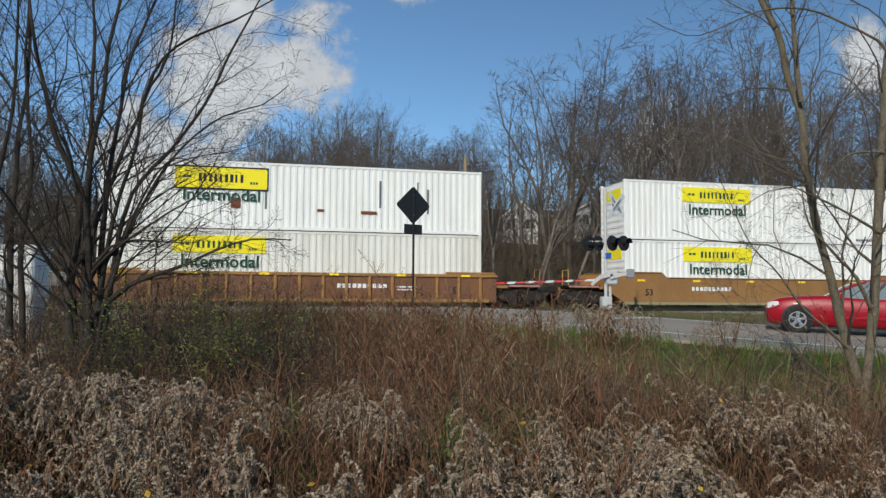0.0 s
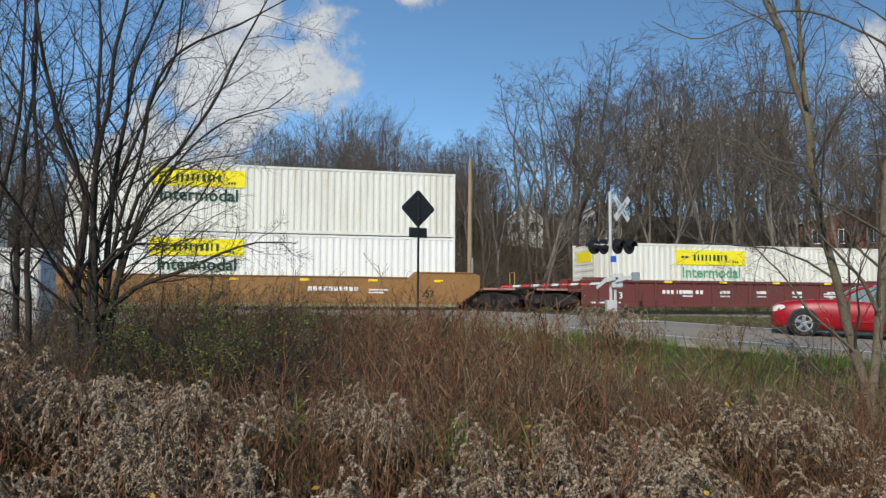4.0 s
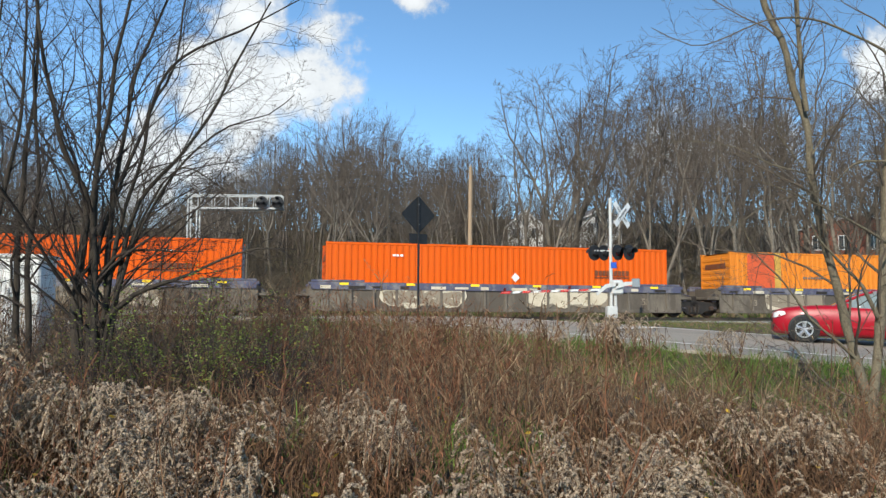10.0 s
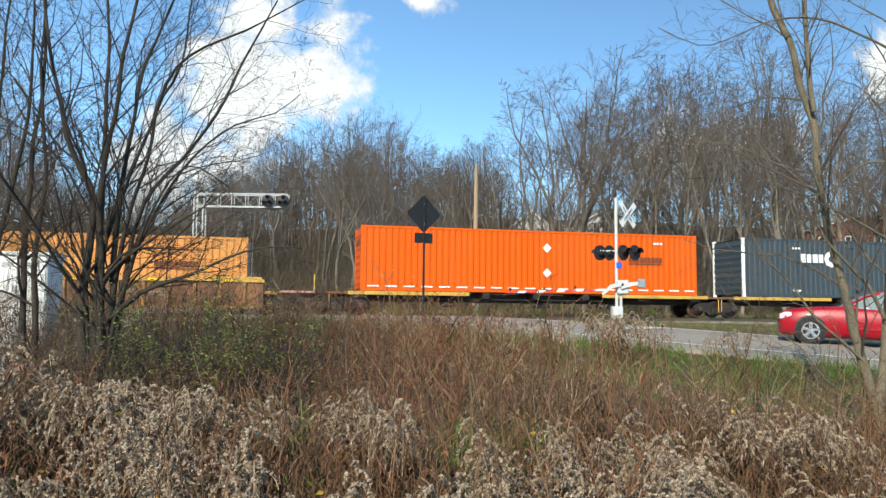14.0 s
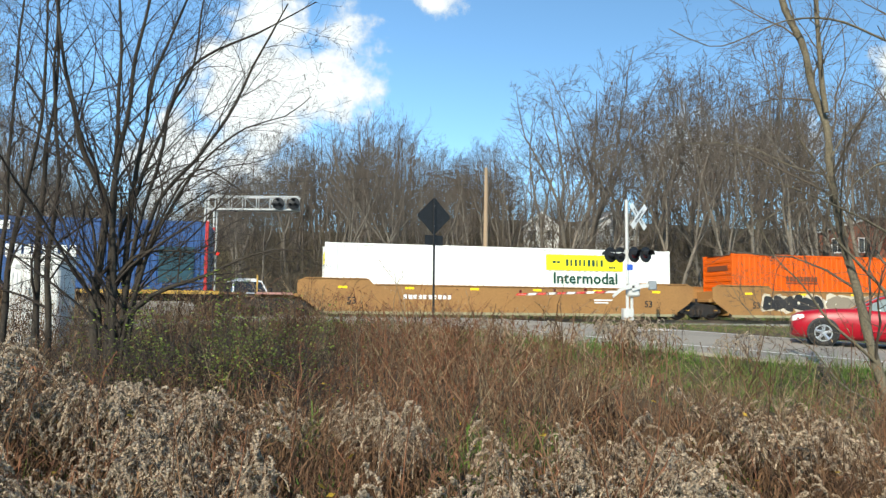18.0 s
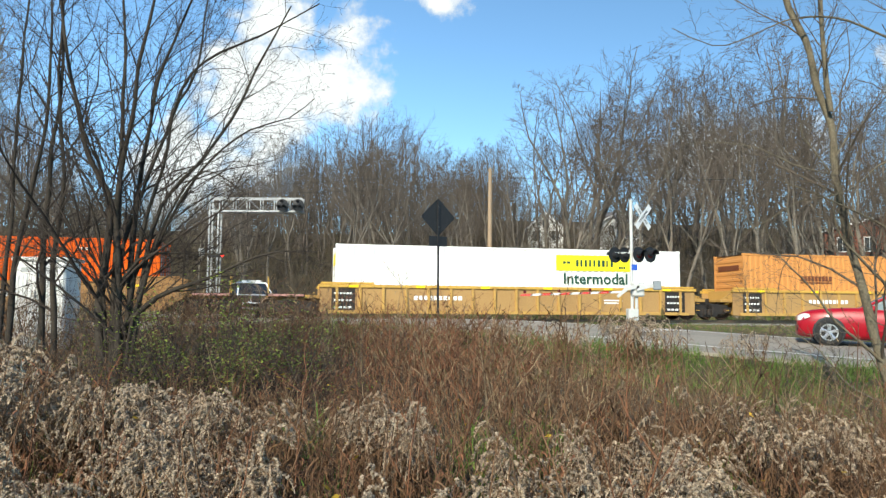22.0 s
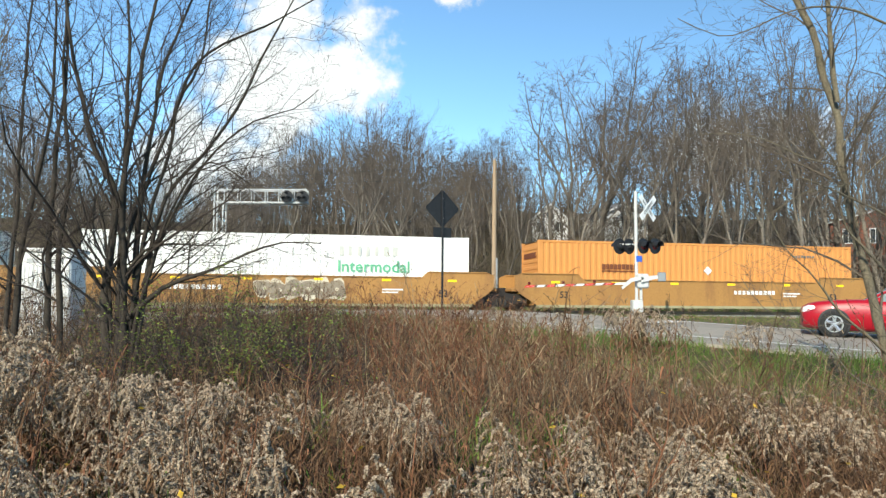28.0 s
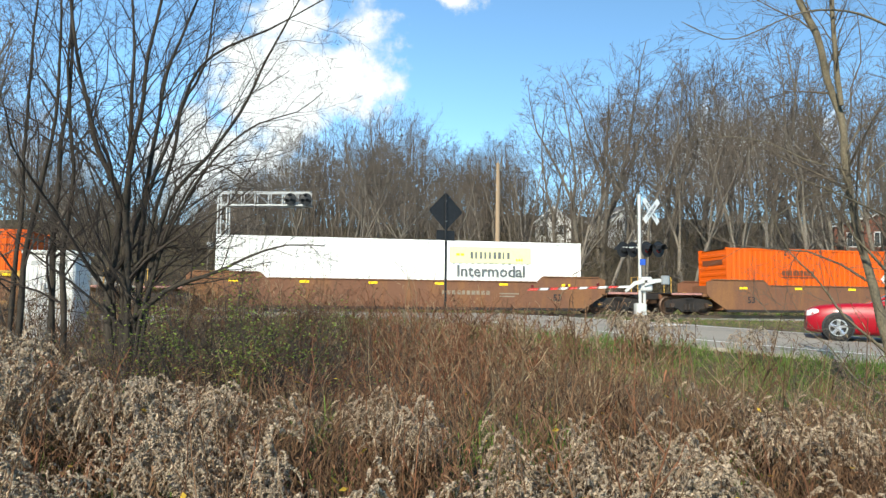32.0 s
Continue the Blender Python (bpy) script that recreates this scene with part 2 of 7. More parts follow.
STREAK = (1.2, 1.2, 0.15)
RUST = (0.12, 0.055, 0.03)
M_WHITE = material("white_container_paint", (0.78, 0.78, 0.74), 0.5, dirt=(0.42, 0.38, 0.32), dirt_amount=0.3, scale=0.9, stretch=(1.5, 1.5, 0.25), bump=0.03, vary=0.04)
M_WHITE_OLD = material("soiled_white_container_paint", (0.7, 0.69, 0.62), 0.6, dirt=(0.35, 0.28, 0.2), dirt_amount=0.5, scale=0.8, stretch=(1.5, 1.5, 0.2), bump=0.04, vary=0.06)
M_AMBER = material("faded_amber_container_paint", (0.54, 0.235, 0.07), 0.55, dirt=(0.42, 0.22, 0.07), dirt_amount=0.35, scale=0.8, stretch=(1.5, 1.5, 0.25), bump=0.03, vary=0.05, spec=0.15)
M_TANGERINE = material("tangerine_container_paint", (0.62, 0.19, 0.02), 0.5, dirt=(0.42, 0.16, 0.04), dirt_amount=0.3, scale=0.8, stretch=(1.5, 1.5, 0.25), bump=0.03, vary=0.05, spec=0.15)
M_ORANGE = material("orange_container_paint", (0.6, 0.09, 0.005), 0.45, dirt=(0.5, 0.12, 0.03), dirt_amount=0.3, scale=0.8, stretch=(1.5, 1.5, 0.25), bump=0.03, vary=0.05, spec=0.15)
M_SLATE = material("dark_slate_container_paint", (0.035, 0.052, 0.065), 0.5, dirt=(0.07, 0.075, 0.075), dirt_amount=0.4, scale=0.9, stretch=(1.5, 1.5, 0.3), bump=0.03)
M_NAVY = material("navy_container_paint", (0.018, 0.05, 0.11), 0.45, dirt=(0.05, 0.07, 0.1), dirt_amount=0.3, scale=0.9, stretch=(1.5, 1.5, 0.3), bump=0.03)
M_BLUE = material("blue_container_paint", (0.024, 0.07, 0.19), 0.45, dirt=(0.06, 0.1, 0.24), dirt_amount=0.35, scale=0.9, stretch=(1.5, 1.5, 0.3), bump=0.03)
M_REDPOST = material("red_post_paint", (0.45, 0.03, 0.03), 0.5)
M_REDPATCH = material("red_patch_paint", (0.55, 0.09, 0.03), 0.55)
M_LABEL = material("yellow_label_film", (0.85, 0.72, 0.02), 0.45, dirt_amount=0.2, bump=0, vary=0.03)
M_LABEL_FADED = material("faded_yellow_label_film", (0.66, 0.66, 0.36), 0.55, dirt_amount=0.3, bump=0, vary=0.05)
M_GREEN_INK = material("dark_green_lettering", (0.015, 0.065, 0.04), 0.5, bump=0)
M_GREY_INK = material("grey_lettering", (0.12, 0.13, 0.13), 0.5, bump=0)
M_GREEN_FADED = material("pale_green_lettering", (0.12, 0.38, 0.22), 0.5, bump=0)
M_FAINT_INK = material("faint_grey_lettering", (0.46, 0.46, 0.42), 0.5, bump=0)
M_BLACK_INK = material("black_lettering", (0.02, 0.02, 0.02), 0.5, bump=0)
M_WHITE_INK = material("white_lettering", (0.75, 0.75, 0.72), 0.5, bump=0, vary=0.1)
M_BROWN_INK = material("brown_lettering", (0.16, 0.05, 0.02), 0.5, bump=0)
M_OCHRE = material("ochre_car_paint", (0.32, 0.165, 0.05), 0.6, dirt=RUST, dirt_amount=0.75, scale=0.7, stretch=(1.4, 1.4, 0.4), bump=0.06)
M_BROWN_OCHRE = material("brown_ochre_car_paint", (0.28, 0.145, 0.05), 0.6, dirt=(0.19, 0.095, 0.035), dirt_amount=0.7, scale=0.6, stretch=(1.3, 1.3, 0.5), bump=0.06)
M_YELLOW_CAR = material("yellow_car_paint", (0.42, 0.25, 0.07), 0.6, dirt=(0.2, 0.09, 0.03), dirt_amount=0.7, scale=0.7, stretch=(1.4, 1.4, 0.4), bump=0.06)
M_TAN_CAR = material("dull_tan_car_paint", (0.35, 0.21, 0.08), 0.7, dirt=(0.2, 0.11, 0.05), dirt_amount=0.7, scale=0.8, stretch=(1.4, 1.4, 0.4), bump=0.06)
M_YELLOW_EDGE = material("yellow_edge_paint", (0.5, 0.3, 0.06), 0.55, dirt=RUST, dirt_amount=0.5)
M_RUST_CAR = material("rusty_brown_car_paint", (0.15, 0.07, 0.04), 0.75, dirt=(0.3, 0.14, 0.04), dirt_amount=0.6, scale=0.8, stretch=(1.4, 1.4, 0.4), bump=0.08)
M_MAROON = material("maroon_car_paint", (0.14, 0.04, 0.035), 0.6, dirt=(0.1, 0.05, 0.04), dirt_amount=0.6, scale=0.8, stretch=(1.4, 1.4, 0.4), bump=0.06)
M_GREY_CAR = material("grimy_grey_car_paint", (0.085, 0.07, 0.055), 0.7, dirt=(0.24, 0.205, 0.16), dirt_amount=0.8, scale=0.9, stretch=(1.3, 1.3, 0.5), bump=0.07)
M_PURPLE = material("dusky_blue_sill_paint", (0.07, 0.072, 0.115), 0.6, dirt=(0.3, 0.28, 0.24), dirt_amount=0.8, scale=2.0)
M_GREASE = material("greasy_black_steel", (0.02, 0.017, 0.015), 0.65, dirt=(0.07, 0.045, 0.03), dirt_amount=0.7, scale=4, bump=0.15)
M_WHEEL = material("worn_wheel_steel", (0.11, 0.07, 0.05), 0.5, 0.6, scale=4)
M_RAIL = material("rail_steel", (0.16, 0.11, 0.08), 0.4, 0.7, scale=3)
M_TIE = material("weathered_tie_wood", (0.1, 0.08, 0.065), 0.85, scale=3, stretch=(1, 6, 6), random=0.25, bump=0.3)
M_REFLECT = material("yellow_reflector_film", (0.9, 0.6, 0.02), 0.35, bump=0)
M_GALV = material("galvanised_steel", (0.3, 0.31, 0.31), 0.45, 0.55, scale=5, grain=40, dirt=(0.3, 0.31, 0.32), dirt_amount=0.5)
M_SILVER = material("aluminium_paint", (0.48, 0.485, 0.47), 0.5, 0.15, scale=3, dirt=(0.4, 0.4, 0.38), dirt_amount=0.4)
M_WHITE_PAINT = material("white_sign_sheeting", (0.66, 0.67, 0.66), 0.5, bump=0)
M_DARK = material("flat_black_paint", (0.015, 0.016, 0.018), 0.55, bump=0.02)
M_SIGNBACK = material("dark_weathered_sign_back", (0.012, 0.013, 0.015), 0.6, 0.0, scale=5, dirt=(0.03, 0.032, 0.035), dirt_amount=0.4)
M_RED_STRIPE = material("red_reflective_stripe", (0.55, 0.025, 0.02), 0.45, bump=0)
M_BLUE_PLATE = material("blue_plate", (0.02, 0.08, 0.4), 0.4, bump=0)
M_GRASS_GROUND = material("meadow_soil_and_thatch", (0.06, 0.042, 0.024), 0.95, dirt=(0.045, 0.055, 0.02), dirt_amount=0.8, scale=0.35, grain=9, vary=0.35, bump=0.6)
M_ASPHALT = material("worn_grey_asphalt", (0.3, 0.27, 0.225), 0.85, dirt=(0.13, 0.125, 0.12), dirt_amount=0.7, scale=0.6, grain=60, vary=0.2, bump=0.25, spec=0.1)
M_ROADLINE = material("worn_white_road_paint", (0.62, 0.6, 0.56), 0.7, dirt=(0.3, 0.28, 0.25), dirt_amount=0.9, scale=3, grain=30, vary=0.2)
M_GRAVEL = material("grey_gravel", (0.3, 0.285, 0.265), 0.95, dirt=(0.16, 0.15, 0.135), dirt_amount=0.6, scale=2, grain=14, vary=0.55, bump=0.9, spec=0.12)
M_BARK_DARK = material("dark_grey_bark", (0.042, 0.035, 0.028), 0.9, dirt=(0.085, 0.073, 0.06), dirt_amount=0.6, scale=5, grain=40, vary=0.3, bump=0.5, stretch=(3, 3, 0.5), spec=0.12)
M_BARK_PALE = material("pale_grey_brown_bark", (0.14, 0.118, 0.08), 0.9, dirt=(0.05, 0.042, 0.03), dirt_amount=0.95, scale=9, grain=40, vary=0.3, bump=0.5, stretch=(3, 3, 0.5))
M_BARK_WOOD = material("woodland_bark", (0.15, 0.13, 0.105), 0.9, dirt=(0.07, 0.055, 0.045), dirt_amount=0.7, scale=1.0, grain=8, vary=0.3, bump=0.3, random=0.35)
M_TWIG_WOOD = material("woodland_twigs", (0.115, 0.096, 0.08), 0.9, dirt=(0.085, 0.064, 0.05), dirt_amount=0.7, scale=0.3, grain=3, vary=0.25, bump=0, random=0.3, spec=0.12)
M_TWIG_DARK = material("dark_brown_twigs", (0.048, 0.038, 0.032), 0.85, scale=2, bump=0, spec=0.15)
M_TWIG_PALE = material("pale_twigs", (0.1, 0.08, 0.06), 0.85, scale=2, bump=0)
M_BRUSH = material("brown_brush_twigs", (0.085, 0.066, 0.045), 0.9, dirt=(0.09, 0.085, 0.035), dirt_amount=0.8, scale=0.25, grain=3, vary=0.3, bump=0)
M_FLUFF = material("silvery_seed_fluff", (0.47, 0.375, 0.275), 0.95, dirt=(0.27, 0.18, 0.115), dirt_amount=0.8, scale=1.5, grain=25, vary=0.25, bump=0, island=0.4, translucent=0.35, spec=0.1)
M_WEED_LEAF = material("withered_brown_leaves", (0.16, 0.093, 0.052), 0.9, dirt=(0.055, 0.032, 0.018), dirt_amount=0.8, scale=0.8, grain=12, vary=0.3, bump=0, island=0.45, translucent=0.2, spec=0.1)
M_WEED_STEM = material("dry_brown_stems", (0.135, 0.078, 0.045), 0.85, dirt=(0.052, 0.03, 0.019), dirt_amount=0.7, scale=0.6, grain=12, vary=0.25, bump=0, island=0.4, spec=0.12)
M_RED_STEM = material("reddish_dry_stalks", (0.165, 0.073, 0.04), 0.85, dirt=(0.078, 0.043, 0.027), dirt_amount=0.8, scale=0.5, grain=12, vary=0.25, bump=0, island=0.5, spec=0.12)
M_STRAW = material("straw_coloured_dry_grass", (0.28, 0.205, 0.125), 0.9, dirt=(0.13, 0.085, 0.046), dirt_amount=0.7, scale=0.6, grain=12, vary=0.25, bump=0, island=0.4, translucent=0.25, spec=0.15)
M_GREEN_GRASS = material("green_verge_grass", (0.095, 0.165, 0.03), 0.8, dirt=(0.22, 0.18, 0.06), dirt_amount=0.7, scale=0.5, grain=10, vary=0.25, bump=0, island=0.35, translucent=0.3)
M_GREEN_LEAF = material("yellow_green_leaves", (0.19, 0.25, 0.045), 0.6, dirt=(0.16, 0.19, 0.035), dirt_amount=0.6, scale=2, grain=10, vary=0.3, bump=0, island=0.4, translucent=0.35)
M_DOCK = material("dark_dock_stalks", (0.05, 0.03, 0.025), 0.9, bump=0, island=0.3)
M_ALU = material("dull_aluminium_sheet", (0.64, 0.64, 0.62), 0.6, 0.0, scale=2, grain=30, dirt=(0.34, 0.35, 0.35), dirt_amount=0.4, bump=0.03)
M_YELLOW_LEAF = material("yellow_autumn_leaves", (0.5, 0.33, 0.04), 0.7, dirt=(0.3, 0.12, 0.03), dirt_amount=0.8, scale=1.5, grain=10, vary=0.3, bump=0, island=0.4, translucent=0.3)

M_SILL = material("dusty_olive_sill", (0.27, 0.25, 0.15), 0.8, dirt=(0.14, 0.12, 0.07), dirt_amount=0.6)

# ---- ground, road and track ----
TH = radians(11.48)
U = Vector((math.cos(TH), math.sin(TH), 0))
N = Vector((-math.sin(TH), math.cos(TH), 0))
RAIL = 1.32
T0 = Vector((0, 33.12, 0)) + N * 1.3
ROAD = [(70, -14), (45, 0.2), (30, 8.4), (20, 13.7), (14, 17.0), (10.6, 18.9), (7.6, 20.9), (5.0, 23.2), (2.9, 26.2), (-0.4, 30.2), (-4.8, 35.0), (-9.6, 39.8), (-15, 45.2), (-24, 54), (-42, 72)]


def smooth(a, b, x):
    k = min(1.0, max(0.0, (x - a) / (b - a)))
    return k * k * (3 - 2 * k)


def spline(pts, step=0.7):
    out = []
    p = [np.array(q, dtype=float) for q in pts]
    for i in range(len(p) - 1):
        a, b, c, d = p[max(i - 1, 0)], p[i], p[i + 1], p[min(i + 2, len(p) - 1)]
        n = max(2, int(np.linalg.norm(c - b) / step))
        for k in range(n):
            t = k / n
            out.append(0.5 * (2 * b + (c - a) * t + (2 * a - 5 * b + 4 * c - d) * t * t + (3 * b - a - 3 * c + d) * t ** 3))
    out.append(p[-1])
    return np.array(out)


ROAD_LINE = spline(ROAD)
ROAD_DIR = np.gradient(ROAD_LINE, axis=0)
ROAD_DIR /= np.linalg.norm(ROAD_DIR, axis=1)[:, None]
ROAD_SIDE = np.stack((ROAD_DIR[:, 1], -ROAD_DIR[:, 0]), axis=1)


def road_offset(x, y):
    """How far a place lies from the road's middle; positive beyond it, towards the track's side."""
    d = ROAD_LINE - np.array((x, y))
    i = int(np.argmin((d ** 2).sum(axis=1)))
    return float(-(d[i] @ ROAD_SIDE[i]))


def track_offset(x, y):
    return (x - T0.x) * N.x + (y - T0.y) * N.y


def ground_z(x, y):
    p = 0.62 - 0.039 * (max(-16.0, min(x, 24.0)) - 9.2) + 0.045 * (max(y, -6.0) - 16.3)
    p = 1.2 - math.log1p(math.exp((1.2 - p) * 6)) / 6 if p > 0.2 else p
    near = -road_offset(x, y) - 3.6
    if y < 34 and near > 0:
        p -= 0.38 * smooth(0.8, 6.0, near)
    d = track_offset(x, y)
    if abs(d) < 3.2:
        p = p + (1.0 - p) * smooth(3.2, 2.2, abs(d)) * 0.8
    if d > 6:
        steep = 0.8 + 0.2 * smooth(-14, 2, x)
        p += steep * 20.0 * smooth(0, 1, (d - 7) / 118) + 0.5 * noise.noise((x * 0.06, y * 0.06, 0)) * smooth(8, 20, d)
    p += 0.05 * noise.noise((x * 0.4, y * 0.4, 3)) * smooth(3.8, 5.5, abs(road_offset(x, y)))
    return p


def steps(near, far, fine):
    out, v, k = [], 0.0, fine
    while v < far:
        out.append(v)
        if v >= near:
            k *= 1.28
        v += k
    return out + [far]


right_x = steps(34, 3500, 0.75)
grid_x = [-v for v in right_x[:0:-1]] + right_x
grid_y = [-v for v in steps(6, 1500, 1.0)[:0:-1]] + steps(62, 3500, 0.75)
g = Geo()
nx = len(grid_x)
g.add([(x, y, ground_z(x, y)) for y in grid_y for x in grid_x],
      [(j * nx + i, j * nx + i + 1, (j + 1) * nx + i + 1, (j + 1) * nx + i) for j in range(len(grid_y) - 1) for i in range(nx - 1)])
fixed("ground", g, M_GRASS_GROUND, "brown autumn meadow ground rising to a wooded hillside", "ground", smooth=True)


def road_strip(name, o0, o1, lift, material, label, i0=0, i1=None, thick=0.08):
    g = Geo()
    v, f = [], []
    idx = range(i0, i1 or len(ROAD_LINE))
    cols = max(2, int(abs(o1 - o0) / 0.9) + 1)
    for i in idx:
        for c in range(cols):
            o = o0 + (o1 - o0) * c / (cols - 1)
            q = ROAD_LINE[i] + ROAD_SIDE[i] * o
            d = abs(track_offset(*q))
            z = ground_z(*q)
            z = z + (RAIL - 0.02 - 0.07 - z) * smooth(7.0, 2.2, d)
            v.append((q[0], q[1], z + lift))
    n = len(list(idx))
    f = [(i * cols + c, (i + 1) * cols + c, (i + 1) * cols + c + 1, i * cols + c + 1) for i in range(n - 1) for c in range(cols - 1)]
    base = len(v)
    for i in range(n):
        for c in (0, cols - 1):
            x, y, z = v[i * cols + c]
            v.append((x, y, z - thick))
    for i in range(n - 1):
        f.append((i * cols, base + 2 * i, base + 2 * i + 2, (i + 1) * cols))
        f.append((i * cols + cols - 1, (i + 1) * cols + cols - 1, base + 2 * i + 3, base + 2 * i + 1))
    g.add(v, f)
    return fixed(name, g, material, label, "road", smooth=False)


road_strip("road", -5.1, 3.4, 0.07, M_ASPHALT, "worn grey asphalt road curving over the track", thick=0.3)
road_strip("road_edge_line_near", -4.0, -3.84, 0.1, M_ROADLINE, "worn white edge line on the asphalt", thick=0.002)
road_strip("road_edge_line_far", 2.5, 2.66, 0.1, M_ROADLINE, "worn white edge line on the asphalt", thick=0.002)
k = int(np.argmin(abs(ROAD_LINE[:, 0] - 5.4)))
g = Geo()
v = []
for a in (-0.35, 0.35):
    for c in range(7):
        q = ROAD_LINE[k] + ROAD_DIR[k] * a + ROAD_SIDE[k] * (-0.6 + c * 0.5)
        v.append((q[0], q[1], ground_z(*q) + 0.104))
g.add(v, [(c, c + 1, c + 8, c + 7) for c in range(6)])
fixed("stop_line", g, M_ROADLINE, "worn white stop line before the track", "road marking")

# gravel shoulder between the road and the track
g = Geo()
v = []
cols = 9
rng = [i for i in range(len(ROAD_LINE)) if 3.5 < ROAD_LINE[i][0] < 40]
for i in rng:
    for c in range(cols):
        q = ROAD_LINE[i] + ROAD_SIDE[i] * (3.35 + c * 0.16 + 0.1 * noise.noise((i * 0.5, c, 2)))
        v.append((q[0], q[1], ground_z(*q) + 0.06 - 0.006 * c + 0.015 * noise.noise((i, c, 1))))
g.add(v, [(i * cols + c, (i + 1) * cols + c, (i + 1) * cols + c + 1, i * cols + c + 1) for i in range(len(rng) - 1) for c in range(cols - 1)])
fixed("gravel_shoulder", g, M_GRAVEL, "pale grey gravel road shoulder", "gravel")


def on_track(x, y=0.0, z=0.0):
    """The pose of something at x along the track, y across it and z above the rail."""
    p = T0 + U * x + N * y
    return pose(p.x, p.y, RAIL + z, 0, 0, math.degrees(TH))


# ballast bed
g = Geo()
prof = [(-3.2, -0.5), (-2.4, -0.33), (-1.75, -0.17), (-1.3, -0.16), (0, -0.17), (1.3, -0.16), (1.75, -0.17), (2.4, -0.33), (3.2, -0.5)]
xs = [-700, -200, -100] + list(np.arange(-60, 60.1, 0.35)) + [100, 200, 700]
v = [(x, y + 0.06 * noise.noise((x, y, 5)), z + 0.035 * noise.noise((x * 3, y * 4, 1))) for x in xs for y, z in prof]
k = len(prof)
g.add(v, [(i * k + j, (i + 1) * k + j, (i + 1) * k + j + 1, i * k + j + 1) for i in range(len(xs) - 1) for j in range(k - 1)])
bed = fixed("track_ballast", g, M_GRAVEL, "grey crushed stone ballast under the railway track", "ballast")
bed.matrix_basis = on_track(0)
track = thing("railway_track", "steel rails on wooden ties in ballast", "railway track", on_track(0), kind="structure")
for y in (-0.7525, 0.7525):
    g = Geo()
    o = [(-0.07, -0.17), (0.07, -0.17), (0.07, -0.155), (0.012, -0.13), (0.012, -0.045), (0.037, -0.03), (0.037, -0.004), (0.03, 0), (-0.03, 0), (-0.037, -0.004), (-0.037, -0.03), (-0.012, -0.045), (-0.012, -0.13), (-0.07, -0.155)]
    n = len(o)
    g.add([(x, y + a, b) for x in (-700, 700) for a, b in o], [(i, (i + 1) % n, n + (i + 1) % n, n + i) for i in range(n)])
    part("rail", g, M_RAIL, track)
tie = Geo().box(-0.11, -1.3, -0.34, 0.11, 1.3, -0.155, 0.012).mesh("tie", M_TIE)
rt = random.Random(4)
for i in range(-62, 76):
    part("tie", tie, None, track, m=pose(i * 0.5 + rt.uniform(-0.03, 0.03), rt.uniform(-0.05, 0.05), rt.uniform(-0.006, 0.006), 0, 0, rt.uniform(-1.5, 1.5)))
M_PANEL = material("concrete_crossing_panel", (0.3, 0.29, 0.27), 0.85, scale=2, grain=30, vary=0.2, bump=0.2)
crossing = thing("crossing_panels", "grey concrete panels between the rails where the road crosses", "crossing", on_track(-3.6), kind="structure")
for i in range(-4, 5):
    for y0, y1 in ((-0.66, 0.66), (-2.2, -0.84), (0.84, 2.2)):
        part("panel", Geo().box(i * 1.22 - 0.6, y0, -0.13, i * 1.22 + 0.6, y1, -0.004, 0.01), M_PANEL, crossing)


# ---- the train ----
LEN, HIGH, HALF = 16.15, 2.9, 1.3
MESHES = {}


def shared(key, material, build, smooth=False):
    k = (key, material.name)
    if k not in MESHES:
        MESHES[k] = build().mesh(key, material, smooth)
    return MESHES[k]


def side_wall(y, out, pitch=0.28, depth=0.034):
    """A corrugated side wall, its ribs upright."""
    def make():
        g = Geo()
        x0, x1 = -LEN / 2 + 0.13, LEN / 2 - 0.13
        n = int((x1 - x0) / pitch)
        p = (x1 - x0) / n
        pts = []
        for i in range(n):
            a = x0 + i * p
            pts += [(a, 0), (a + p * 0.36, 0), (a + p * 0.5, -depth), (a + p * 0.86, -depth)]
        pts.append((x1, 0))
        v = [(a, y * (1 - 0.0) + out * (b - 0.012), z) for z in (0.14, HIGH - 0.1) for a, b in pts]
        m = len(pts)
        g.add(v, [(i, i + 1, m + i + 1, m + i) for i in range(m - 1)])
        return g
    return make


def end_ribs():
    g = Geo()
    x = -LEN / 2 + 0.03
    pts = [(0.0, 0.14)]
    for i in range(8):
        z = 0.3 + i * 0.31
        pts += [(0.0, z), (-0.024, z + 0.03), (-0.024, z + 0.15), (0.0, z + 0.18)]
    pts.append((0.0, HIGH - 0.1))
    n = len(pts)
    g.add([(x + a, y, z) for y in (-HALF + 0.1, HALF - 0.1) for a, z in pts], [(i, i + 1, n + i + 1, n + i) for i in range(n - 1)])
    return g


def door_leaf(side):
    def make():
        g = Geo()
        x = LEN / 2 - 0.05
        y0, y1 = (0.012, HALF - 0.09) if side > 0 else (-HALF + 0.09, -0.012)
        g.box(x - 0.03, y0, 0.12, x, y1, HIGH - 0.1, 0.008)
        for i in range(5):
            z = 0.25 + i * 0.5
            g.box(x - 0.01, y0 + 0.1, z, x + 0.018, y1 - 0.1, z + 0.34, 0.01)
        return g
    return make


